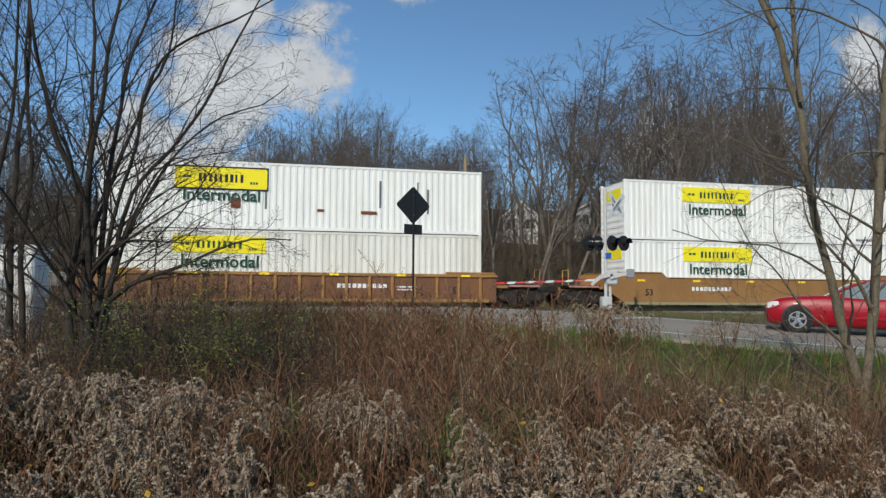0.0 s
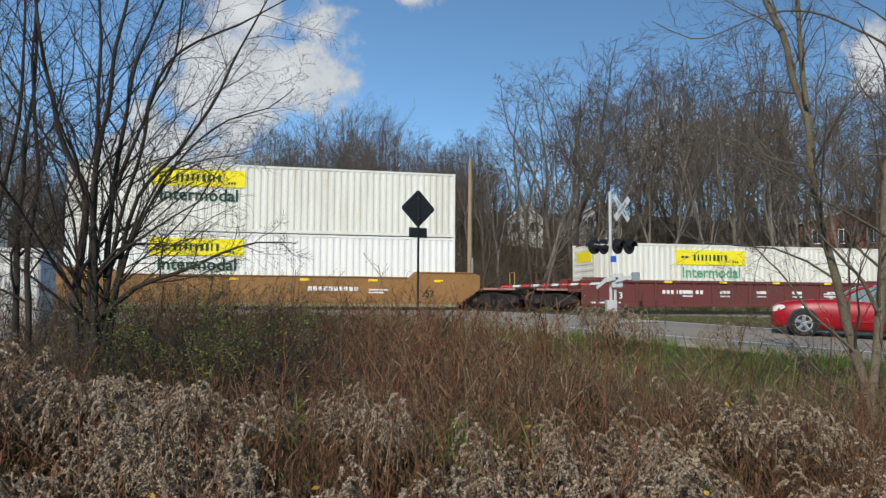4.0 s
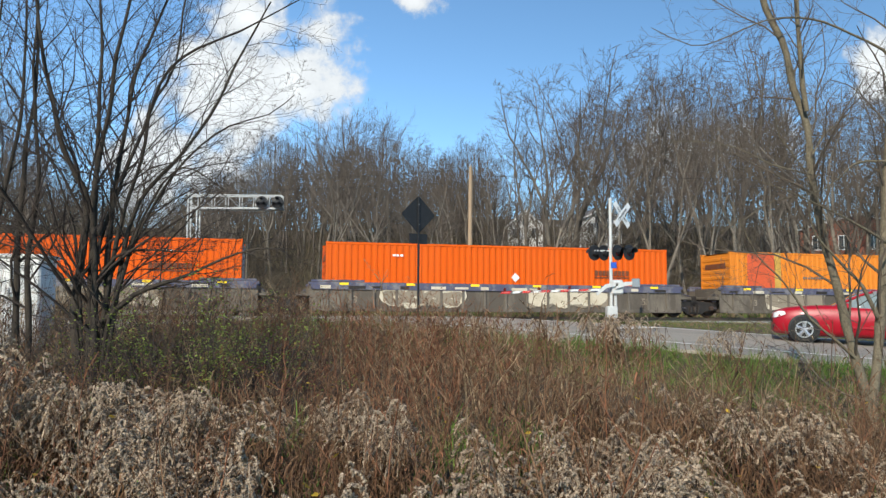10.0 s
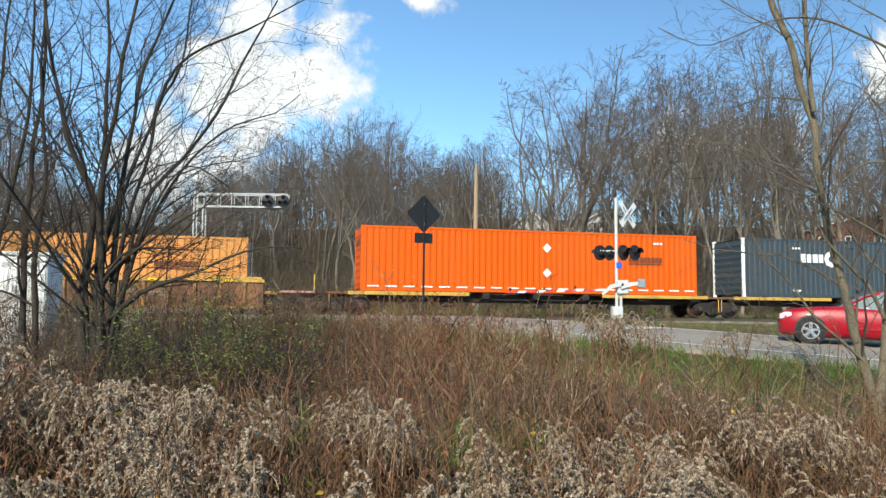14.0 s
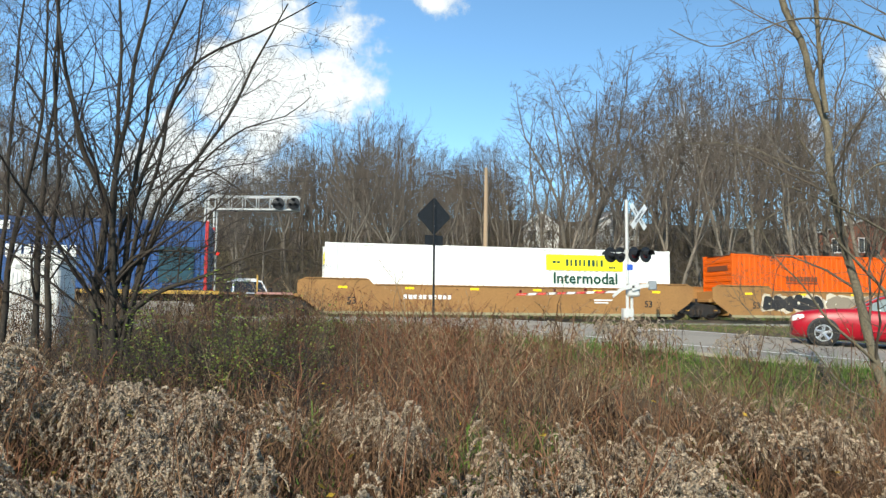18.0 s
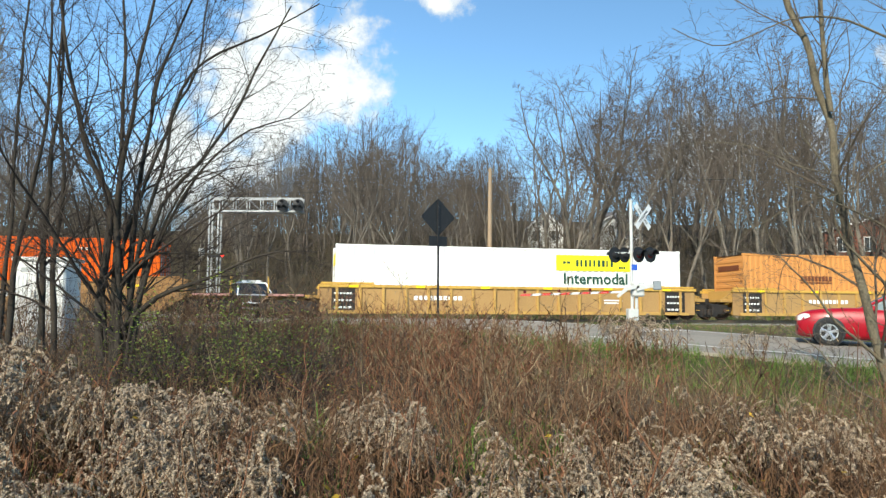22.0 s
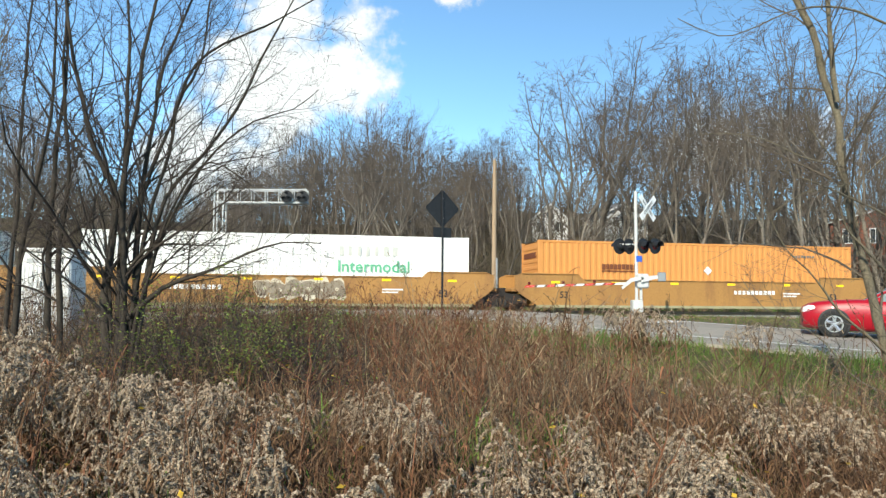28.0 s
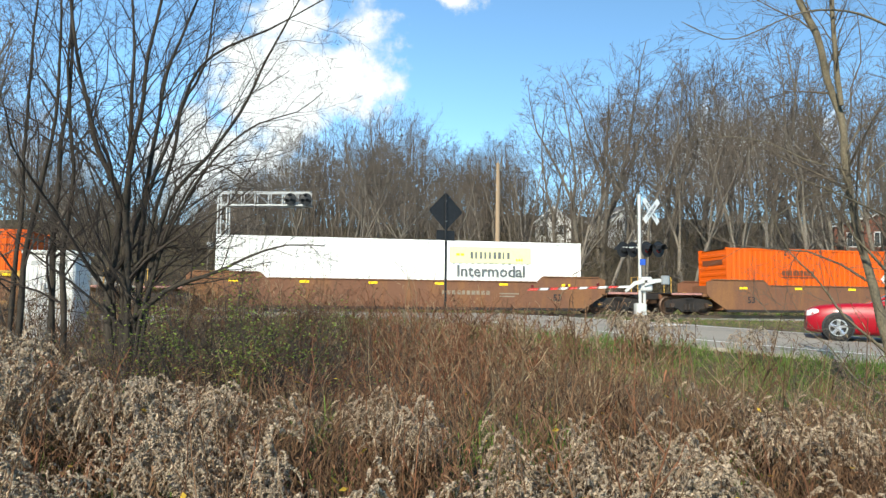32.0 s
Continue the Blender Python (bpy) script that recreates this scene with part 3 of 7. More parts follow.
def roof():
    g = Geo()
    n = 46
    p = (LEN - 0.2) / n
    pts = []
    for i in range(n):
        a = -LEN / 2 + 0.1 + i * p
        pts += [(a, 0), (a + p * 0.4, 0), (a + p * 0.5, 0.02), (a + p * 0.9, 0.02)]
    pts.append((LEN / 2 - 0.1, 0))
    m = len(pts)
    v = [(a, y, HIGH - 0.04 + b) for y in (-HALF + 0.05, HALF - 0.05) for a, b in pts]
    g.add(v, [(i, i + 1, m + i + 1, m + i) for i in range(m - 1)])
    g.box(-LEN / 2 + 0.1, -HALF + 0.08, 0.1, LEN / 2 - 0.1, HALF - 0.08, 0.16)
    return g


def plate(x0, z0, x1, z1, t=0.012):
    return Geo().box(x0, -HALF - t, z0, x1, -HALF + 0.02, z1)


def bars(x0, x1, z0, z1, n, seed, gap=0.28, y=-HALF - 0.015):
    """Writing that cannot be read, as plain bars."""
    r = random.Random(seed)
    g = Geo()
    w = (x1 - x0) / n
    for i in range(n):
        g.box(x0 + i * w, y - 0.004, z0, x0 + (i + 1 - gap * r.uniform(0.7, 1.3)) * w, y, z1)
    return g


def container(paint, label, marks=(), post=None, m=None):
    box = thing("shipping_container", label, "container", m, group="containers on the train")
    part("near_wall", shared("near_wall", paint, side_wall(-HALF, -1)), None, box)
    part("far_wall", shared("far_wall", paint, side_wall(HALF, 1)), None, box)
    part("roof", shared("roof", paint, roof), None, box)
    part("end_wall", shared("end_wall", paint, end_ribs), None, box)
    for s in (-1, 1):
        part("door", shared("door%d" % s, paint, door_leaf(s)), None, box)
    pm = post or paint
    for x in (-1, 1):
        for y in (-1, 1):
            cx, cy = x * (LEN / 2 - 0.065), y * (HALF - 0.065)
            part("corner_post", shared("post%d%d" % (x, y), pm, lambda: Geo().box(cx - 0.065, cy - 0.065, 0.12, cx + 0.065, cy + 0.065, HIGH - 0.12, 0.012)), None, box, "white corner post" if post is M_WHITE else "")
            for z in (0, 1):
                z0 = 0 if z == 0 else HIGH - 0.125
                part("corner_casting", shared("casting%d%d%d" % (x, y, z), pm, lambda: Geo().box(cx - 0.075, cy - 0.075, z0, cx + 0.075, cy + 0.075, z0 + 0.125, 0.015)), None, box)
    for y in (-1, 1):
        cy = y * (HALF - 0.04)
        part("top_rail", shared("top_rail%d" % y, paint, lambda: Geo().box(-LEN / 2 + 0.13, cy - 0.04, HIGH - 0.11, LEN / 2 - 0.13, cy + 0.04, HIGH - 0.012, 0.01)), None, box)
        part("bottom_rail", shared("bottom_rail%d" % y, paint, lambda: Geo().box(-LEN / 2 + 0.13, cy - 0.04, 0.02, LEN / 2 - 0.13, cy + 0.04, 0.16, 0.01)), None, box)
    for j in range(4):
        yy = (-0.95, -0.4, 0.4, 0.95)[j]
        part("lock_rod", shared("lock_rod%d" % j, M_GALV, lambda: Geo().tube([(LEN / 2 + 0.0, yy, 0.12), (LEN / 2 + 0.0, yy, HIGH - 0.14)], 0.02, 6)), None, box)
    for mk in marks:
        mark(box, *mk)
    return box


def mark(box, kind, at=0.2, z=1.6, seed=1):
    """Labels and lettering on the near wall and the end wall; at: the share of the length at which they begin."""
    x = -LEN / 2 + at * LEN
    y = -HALF - 0.006
    if kind in ("yellow_mark", "yellow_mark_old", "yellow_mark_pale"):
        film = {"yellow_mark": M_LABEL, "yellow_mark_old": M_LABEL, "yellow_mark_pale": M_LABEL_FADED}[kind]
        lab = part("label_panel", plate(x, z + 0.3, x + 3.75, z + 1.02), film, box, "yellow label panel with barred lettering")
        part("lettering", bars(x + 0.95, x + 2.85, z + 0.5, z + 0.8, 9, 3, 0.55), M_GREEN_INK if kind != "yellow_mark_pale" else M_GREY_INK, lab, "dark block lettering as bars")
        part("lettering", bars(x + 0.3, x + 0.7, z + 0.62, z + 0.72, 2, 4), M_GREEN_INK if kind != "yellow_mark_pale" else M_LABEL, lab)
        part("lettering", bars(x + 3.05, x + 3.4, z + 0.42, z + 0.52, 3, 5), M_GREEN_INK if kind != "yellow_mark_pale" else M_LABEL, lab)
        ink = {"yellow_mark": M_GREEN_INK, "yellow_mark_old": M_GREEN_FADED, "yellow_mark_pale": M_GREY_INK}[kind]
        key = "intermodal" + ink.name
        if key not in MESHES:
            MESHES[key] = letters("Intermodal", 0.72, ink)
        part("lettering", MESHES[key], None, box, "green word Intermodal", m=pose(x + 1.9, y - 0.012, z - 0.08))
    elif kind == "yellow_mark_faint":
        part("lettering", bars(x + 0.4, x + 3.1, z + 0.4, z + 0.82, 7, 3, 0.6), M_FAINT_INK, box, "thin grey block lettering as bars")
        key = "intermodal_faint"
        if key not in MESHES:
            MESHES[key] = letters("Intermodal", 0.72, M_GREEN_FADED)
        part("lettering", MESHES[key], None, box, "pale green word Intermodal", m=pose(x + 1.9, y - 0.012, z - 0.08))
    elif kind == "yellow_mark_panel":
        part("label_border", plate(x, z - 0.05, x + 3.8, z + 0.95, 0.01), M_BLACK_INK, box)
        lab = part("label_panel", plate(x + 0.07, z + 0.02, x + 3.73, z + 0.88, 0.016), M_LABEL, box, "yellow panel with a black border")
        part("lettering", bars(x + 0.95, x + 2.85, z + 0.28, z + 0.62, 9, 3, 0.5, y=-HALF - 0.018), M_BLACK_INK, lab)
    elif kind == "scratches":
        for a, b, c, d in ((3.4, 1.1, 0.09, 1.2), (5.1, 0.8, 0.06, 1.5), (5.55, 0.9, 0.08, 1.1), (-1.5, 0.9, 0.08, 1.0)):
            part("scrape", plate(a, b, a + c, b + d, 0.004), M_GREY_INK, box, "dark scrape on the wall")
        for a, b, c, d in ((-2.9, 0.9, 0.4, 0.45), (0.7, 0.85, 0.3, 0.12), (2.6, 0.8, 0.7, 0.14)):
            part("patch", plate(a, b, a + c, b + d, 0.005), M_BROWN_INK, box, "dark patch on the wall")
    elif kind == "orange_brand":
        part("lettering", bars(x, x + 1.75, z, z + 0.24, 9, 7, 0.18), M_BROWN_INK, box, "dark brand lettering as bars")
        part("underline", plate(x, z - 0.12, x + 1.75, z - 0.06, 0.006), M_BROWN_INK, box)
        ew = Geo().box(-LEN / 2 + 0.0, -0.9, 2.1, -LEN / 2 + 0.03, 0.9, 2.35)
        part("end_lettering", ew, M_BROWN_INK, box, "dark brand lettering as a bar")
    elif kind == "placard":
        r = 0.21
        g = Geo().add([(x - r, y - 0.012, z), (x, y - 0.012, z - r), (x + r, y - 0.012, z), (x, y - 0.012, z + r), (x - r, y + 0.03, z), (x, y + 0.03, z - r), (x + r, y + 0.03, z), (x, y + 0.03, z + r)],
                      [(0, 1, 2, 3), (0, 4, 5, 1), (1, 5, 6, 2), (2, 6, 7, 3), (3, 7, 4, 0)])
        part("placard", g, M_WHITE_PAINT, box, "white diamond placard")
    elif kind == "codes":
        part("code", bars(x, x + (0.5 if seed > 5 else 1.2), z, z + (0.09 if seed > 5 else 0.11), 3 if seed > 5 else 8, seed), M_WHITE_INK if seed > 5 else M_GREY_INK, box, "small identification code as bars")
    elif kind == "dashes":
        g = Geo()
        for i in range(20):
            a = -LEN / 2 + 0.3 + i * 0.8
            g.box(a, -HALF - 0.008, 0.2, a + 0.5, -HALF + 0.01, 0.26)
        part("reflective_strip", g, M_WHITE_INK, box, "broken white reflective strip")
    elif kind == "emblem_mark":
        part("lettering", bars(x, x + 1.35, z, z + 0.42, 4, 8, 0.2), M_WHITE_INK, box, "white brand lettering as bars")
        rr, xc = 0.42, x + 1.75
        o = [(math.cos(i * math.pi / 4) * rr, math.sin(i * math.pi / 4) * rr) for i in range(8)]
        g = Geo()
        yy = -HALF - 0.016
        inner = [(a * 0.4, b * 0.4) for a, b in o]
        g.add([(xc + a, yy, z + 0.2 + b) for a, b in o] + [(xc + a, yy, z + 0.2 + b) for a, b in inner], [(i, (i + 1) % 8, 8 + (i + 1) % 8, 8 + i) for i in range(8)])
        part("emblem", g, M_WHITE_INK, box, "white ring emblem")
    elif kind == "stack":
        for a, b, n, h, ink, tint in ((0.0, 0.5, 1, 0.66, M_ORANGE_INK, "red"), (0.55, 2.0, 4, 0.5, M_ORANGE_INK, "red"), (2.25, 2.7, 1, 0.66, M_WHITE_INK, "white"), (2.75, 5.8, 9, 0.5, M_WHITE_INK, "white")):
            part("lettering", bars(x + a, x + b, z, z + h, n, 9 + n, 0.3), ink, box, tint + " brand lettering as bars")
    elif kind == "globe":
        g = Geo()
        for i in range(7):
            w = math.sqrt(max(0.02, 1 - ((i - 3) / 3.6) ** 2))
            g.box(x + 0.75 - 0.8 * w, -HALF - 0.012, z + i * 0.11, x + 0.75 + 0.6 * w, -HALF + 0.01, z + i * 0.11 + 0.075)
        part("emblem", g, M_WHITE_INK, box, "white striped globe emblem")
    elif kind == "square":
        part("plate", plate(x, z, x + 0.45, z + 0.35, 0.01), M_WHITE_INK, box, "white square plate")
    elif kind == "end_label":
        g = Geo().box(-LEN / 2 - 0.004, -0.95, 2.0, -LEN / 2 + 0.03, 0.75, 2.5)
        part("end_label", g, M_LABEL, box, "yellow label on the end wall")
    elif kind == "patch_red":
        part("patch", plate(-LEN / 2 + 0.95, 0.16, -LEN / 2 + 2.45, HIGH - 0.12, 0.008), M_REDPATCH, box, "red repainted patch")
        for a in (2.45, 13.9):
            part("frame_band", plate(-LEN / 2 + a, 0.05, -LEN / 2 + a + 0.35, HIGH - 0.02, 0.02), M_YELLOW_EDGE, box, "yellow frame band")
    elif kind == "green_patch":
        part("patch", plate(x, z, x + 1.4, z + 1.5, 0.008), M_TEAL, box, "dark green repainted patch")
    elif kind == "number":
        key = "num53" + str(seed)
        if key not in MESHES:
            MESHES[key] = letters("53", 0.55, M_WHITE_INK)
        part("lettering", MESHES[key], None, box, "white number 53", m=pose(x, y - 0.012, z))


M_ORANGE_INK = material("orange_lettering", (0.6, 0.2, 0.12), 0.5, bump=0)
M_TEAL = material("dark_green_repaint", (0.012, 0.05, 0.07), 0.5, bump=0)

WHEEL = Geo().lathe([(0.0, 0.03), (0.1, 0.05), (0.12, 0.02), (0.34, 0.0), (0.36, 0.05), (0.42, 0.06), (0.43, -0.05), (0.455, -0.06), (0.455, -0.08), (0.36, -0.08), (0.34, -0.03), (0.1, -0.03), (0.0, -0.05)], 24).mesh("wheel", M_WHEEL, True)


def bogie(parent, x):
    """A two-axle truck under the end of a car."""
    b = part("bogie", Geo().box(x - 0.22, -1.12, 0.5, x + 0.22, 1.12, 0.78, 0.03), M_GREASE, parent, "greasy two-axle truck")
    for s in (-1, 1):
        o = [(x - 1.2, 0.36), (x - 1.2, 0.6), (x - 0.95, 0.72), (x - 0.5, 0.76), (x, 0.82), (x + 0.5, 0.76), (x + 0.95, 0.72), (x + 1.2, 0.6), (x + 1.2, 0.36), (x + 0.95, 0.32), (x + 0.55, 0.3), (x + 0.4, 0.16), (x - 0.4, 0.16), (x - 0.55, 0.3), (x - 0.95, 0.32)]
        part("side_frame", Geo().prism(o, s * 1.06 - 0.06, s * 1.06 + 0.06), M_GREASE, b)
        for k in (-0.2, 0, 0.2):
            part("spring", Geo().tube([(x + k, s * 1.15, 0.24), (x + k, s * 1.15, 0.5)], 0.075, 8), M_GREASE, b)
        for k in (-0.89, 0.89):
            part("axle_cap", Geo().tube([(x + k, s * 1.1, 0.455), (x + k, s * 1.2, 0.455)], 0.11, 10), M_WHEEL, b)
    for k in (-0.89, 0.89):
        part("axle", Geo().tube([(x + k, -1.05, 0.455), (x + k, 1.05, 0.455)], 0.08, 8), M_GREASE, b)
        for s in (-1, 1):
            part("wheel", WHEEL, None, b, m=pose(x + k, s * 0.76, 0.455, -90 * s, 0, 0))
    return b


def blobs(x0, x1, z0, z1, n, seed, fill):
    """Rounded painted shapes on a car's side."""
    r = random.Random(seed)
    pieces = []
    w = (x1 - x0) / n
    for i in range(n):
        cx, cz = x0 + (i + 0.5) * w, (z0 + z1) / 2 + r.uniform(-0.05, 0.05)
        a, b = w * r.uniform(0.52, 0.74), (z1 - z0) / 2 * r.uniform(0.85, 1.1)
        hole = r.uniform(0.0, 0.3) if not fill else 0.0
        m, tw = 14, r.uniform(0, 6)
        out, inn = [], []
        for j in range(m):
            t = j * 2 * math.pi / m
            k = 1 + 0.16 * math.sin(3 * t + tw)
            out.append((cx + a * k * math.copysign(abs(math.cos(t)) ** 0.7, math.cos(t)), -1.432 - 0.001 * (i % 3) - (0 if fill else 0.004), cz + b * k * math.copysign(abs(math.sin(t)) ** 0.7, math.sin(t))))
            inn.append((cx + a * hole * math.cos(t) + 0.1 * a, out[-1][1], cz + b * hole * math.sin(t)))
        pieces.append(Geo().add(out + inn, [(j, (j + 1) % m, m + (j + 1) % m, m + j) for j in range(m)]))
    return pieces


def well_car(kind, left, right, m=None, seed=0, graffiti=None):
    """A well car unit; left and right: 'joint' where a truck is shared with the next unit, 'end' with its own truck and coupler, 'none' for a joint whose truck belongs to the neighbour."""
    st = CARS[kind]
    car = thing("well_car", st["label"], "rail car", m, group="cars of the freight train")
    body, edge = st["body"], st["edge"]
    bottom, top, high = 0.24, 1.44, 1.68
    for s in (-1, 1):
        y0, y1 = (s * 1.36, s * 1.42) if s > 0 else (s * 1.42, s * 1.36)
        if st["posts"]:
            sp = part("side_panel", Geo().box(-8.75, y0 + (0.03 if s < 0 else 0), bottom, 8.75, y1 - (0.03 if s > 0 else 0), top - 0.02), st["panel"], car)
            part("top_chord", Geo().box(-8.8, y0 - 0.03 * (s > 0) - 0.05 * (s < 0), top - 0.1, 8.8, y1 + 0.05 * (s > 0) + 0.03 * (s < 0), top + 0.03, 0.012), edge, sp, "top chord")
            part("bottom_chord", Geo().box(-8.4, y0 - 0.05 * (s < 0), bottom - 0.02, 8.4, y1 + 0.05 * (s > 0), bottom + 0.12, 0.012), body, sp)
            n = 17
            for i in range(n):
                x = -8.0 + i
                part("post", shared("post_%d" % s, body, lambda: Geo().box(-0.06, y0 - 0.05 * (s < 0), bottom + 0.1, 0.06, y1 + 0.05 * (s > 0), top - 0.1, 0.012)), None, sp, m=pose(x, 0, 0))
            for e in (-1, 1):
                part("guide_rail", Geo().box(e * 7.55 - 1.15, y0, top + 0.04, e * 7.55 + 1.15, y1, top + 0.13, 0.015), edge, sp)
        else:
            o = [(-9.2, 0.98), (-8.9, 0.72), (-8.2, bottom + 0.02), (8.2, bottom + 0.02), (8.9, 0.72), (9.2, 0.98), (9.2, high - 0.12), (8.9, high), (6.2, high), (5.95, top), (-5.95, top), (-6.2, high), (-8.9, high), (-9.2, high - 0.12)]
            sp = part("side_panel", Geo().prism(o, y0, y1), body, car)
            part("sill", Geo().box(-8.2, y0 - 0.05 * (s < 0), bottom - 0.09, 8.2, y1 + 0.05 * (s > 0), bottom + 0.03, 0.01), st["panel"], sp)
            part("top_flange", Geo().box(-5.9, y0 - 0.05, top - 0.03, 5.9, y1 + 0.05, top + 0.02, 0.01), body, sp)
            for e in (-1, 1):
                part("end_flange", Geo().box(min(e * 6.25, e * 8.9), y0 - 0.05, high - 0.03, max(e * 6.25, e * 8.9), y1 + 0.05, high + 0.02, 0.01), body, sp)
    part("floor", Geo().box(-8.3, -1.36, bottom, 8.3, 1.36, bottom + 0.08), M_GREASE, car)
    ref = shared("reflector", M_REFLECT, lambda: Geo().box(-0.2, -0.006, -0.05, 0.2, 0.006, 0.05))
    for i in range(6):
        part("reflector", ref, None, car, m=pose(-7.3 + i * 2.92, -1.47 if st["posts"] else -1.428, top - 0.14 if not st["posts"] else top - 0.04))
    for e, how in ((-1, left), (1, right)):
        end = part("end_platform", Geo().box(min(e * 8.3, e * 9.35), -1.3, 0.86, max(e * 8.3, e * 9.35), 1.3, 1.0, 0.02), body, car)
        part("bulkhead", Geo().box(e * 8.35 - 0.05, -1.36, bottom, e * 8.35 + 0.05, 1.36, top, 0.01), body, end)
        for yy in (-1.2, 1.2):
            for k in range(3):
                part("rung", Geo().box(min(e * 8.95, e * 9.0), yy - 0.2, 0.45 + k * 0.32, max(e * 8.95, e * 9.0), yy + 0.2, 0.48 + k * 0.32), edge, end)
        if how == "end":
            part("end_sill", Geo().box(min(e * 9.3, e * 11.0), -0.32, 0.72, max(e * 9.3, e * 11.0), 0.32, 1.02, 0.03), body, end)
            part("end_deck", Geo().box(min(e * 9.3, e * 11.0), -1.25, 0.98, max(e * 9.3, e * 11.0), 1.25, 1.05, 0.01), M_GREASE, end)
            part("coupler", Geo().box(min(e * 10.95, e * 11.65), -0.14, 0.72, max(e * 10.95, e * 11.65), 0.14, 0.98, 0.03), M_GREASE, end)
            part("handrail", Geo().tube([(e * 10.9, -1.2, 1.05), (e * 10.9, -1.2, 1.75), (e * 10.9, -0.5, 1.75), (e * 10.9, -0.5, 1.05)], 0.02, 6), edge, end)
            if e < 0:
                part("brake_wheel", Geo().lathe([(0.22, -0.012), (0.25, 0.0), (0.22, 0.012), (0.2, 0.0), (0.22, -0.012)], 18, pose(e * 10.7, 0.4, 1.5, 0, 90, 0)), M_GREASE, end)
            part("reflective_board", Geo().box(min(e * 9.4, e * 10.9), -1.29, 0.94, max(e * 9.4, e * 10.9), -1.26, 1.03), st["stripe"], end)
            bogie(car, e * 9.95)
        else:
            part("draw_arm", Geo().box(min(e * 9.3, e * 9.62), -0.3, 0.78, max(e * 9.3, e * 9.62), 0.3, 1.05, 0.03), M_GREASE, end)
            part("gusset", Geo().prism([(e * 8.4, 1.0), (e * 9.2, 1.0), (e * 8.4, 1.55)], -1.2, -1.12), body, end)
            if st["towers"]:
                for yy in (-0.9, 0.7):
                    part("guide_tower", Geo().box(min(e * 8.75, e * 9.2), yy, 1.0, max(e * 8.75, e * 9.2), yy + 0.28, 2.45 - 0.2 * (yy > 0), 0.03), body, end)
            if how == "joint":
                bogie(car, e * 9.6)
    n53 = "car53" + st["ink"].name
    if n53 not in MESHES:
        MESHES[n53] = letters("53", 0.42, st["ink"])
    yf = -1.428 if not st["posts"] else -1.4
    for x in (-6.9, 6.9):
        if kind != "yellow_posts":
            part("lettering", MESHES[n53], None, car, "painted number 53", m=pose(x, yf - 0.006, 0.72))
        else:
            x *= 1.12
            dp = part("data_panel", plate_at(x - 0.5, 0.32, x + 0.5, 1.3, yf - 0.012, 0.01), M_GREASE, car, "black data panel with white stencils")
            for k in range(3):
                part("stencil", bars(x - 0.4, x + 0.4, 0.45 + k * 0.3, 0.53 + k * 0.3, 4 + k, seed + k, y=yf - 0.024), M_WHITE_INK, dp)
    gx = 1.6 if right == "end" else -4.65
    part("lettering", bars(gx, gx + 2.2, 0.83, 1.01, 10, seed, y=yf), st["mark"], car, "painted mark as plain bars")
    part("stencil", plate_at(4.2, 0.86, 5.1, 0.92, yf), st["mark"], car)
    part("stencil", plate_at(4.2, 0.74, 4.9, 0.8, yf), st["mark"], car)
    if kind == "grey":
        r = random.Random(seed)
        part("sill_plate", plate_at(-8.7, 1.16, 8.7, 1.36, -1.462, 0.01), M_PURPLE, car, "dusky blue sill plate with worn paint")
        for i in range(14):
            x, w = -8.3 + i * 1.2 + r.uniform(-0.2, 0.2), r.uniform(0.25, 0.8)
            part("paint_smear", plate_at(x, 1.2 + r.uniform(-0.02, 0.03), x + w, 1.32 + r.uniform(-0.03, 0.02), -1.474, 0.004), M_SPRAY_WHITE if r.random() < 0.6 else M_GREASE, car, "worn paint smear")
    if kind == "maroon":
        for i in range(5):
            x = -3.8 + i * 2.0 + 0.2
            part("stencil", plate_at(x, 0.86, x + 0.7, 1.0, yf), M_WHITE_INK, car, "white painted bar")
            part("stencil", plate_at(x, 0.7, x + 0.6, 0.76, yf), M_WHITE_INK, car)
        for x in (-8.3, 5.6):
            part("data_panel", plate_at(x, 0.3, x + 1.5, 0.44, yf), M_WHITE_INK, car, "white data panel")
    if graffiti:
        for j, (x0, x1, n, back) in enumerate(graffiti):
            for a, b in zip(blobs(x0, x1, 0.42, 1.3, n, seed + j, True), blobs(x0 + 0.1, x1 - 0.1, 0.5, 1.2, n, seed + j, False)):
                part("graffiti", b, GRAFFITI[back][1], part("graffiti", a, GRAFFITI[back][0], car, "spray-painted rounded shape"), "spray-painted rounded shape")
    return car


def plate_at(x0, z0, x1, z1, y, t=0.006):
    return Geo().box(x0, y - t, z0, x1, y, z1)


M_STRIPE_DULL = material("dull_red_white_board", (0.4, 0.2, 0.17), 0.6, dirt=(0.1, 0.04, 0.03), dirt_amount=0.9, scale=3)
M_SPRAY_BLACK = material("black_spray_paint", (0.02, 0.02, 0.022), 0.6, dirt=(0.1, 0.08, 0.06), dirt_amount=0.4, bump=0)
M_SPRAY_WHITE = material("white_spray_paint", (0.52, 0.46, 0.35), 0.6, dirt=(0.25, 0.17, 0.08), dirt_amount=0.5, bump=0)
M_SPRAY_GREY = material("grey_spray_paint", (0.23, 0.19, 0.14), 0.6, bump=0)
GRAFFITI = {"dark": (M_SPRAY_WHITE, M_SPRAY_BLACK), "light": (M_SPRAY_WHITE, M_SPRAY_GREY), "outline": (M_SPRAY_GREY, M_SPRAY_WHITE)}
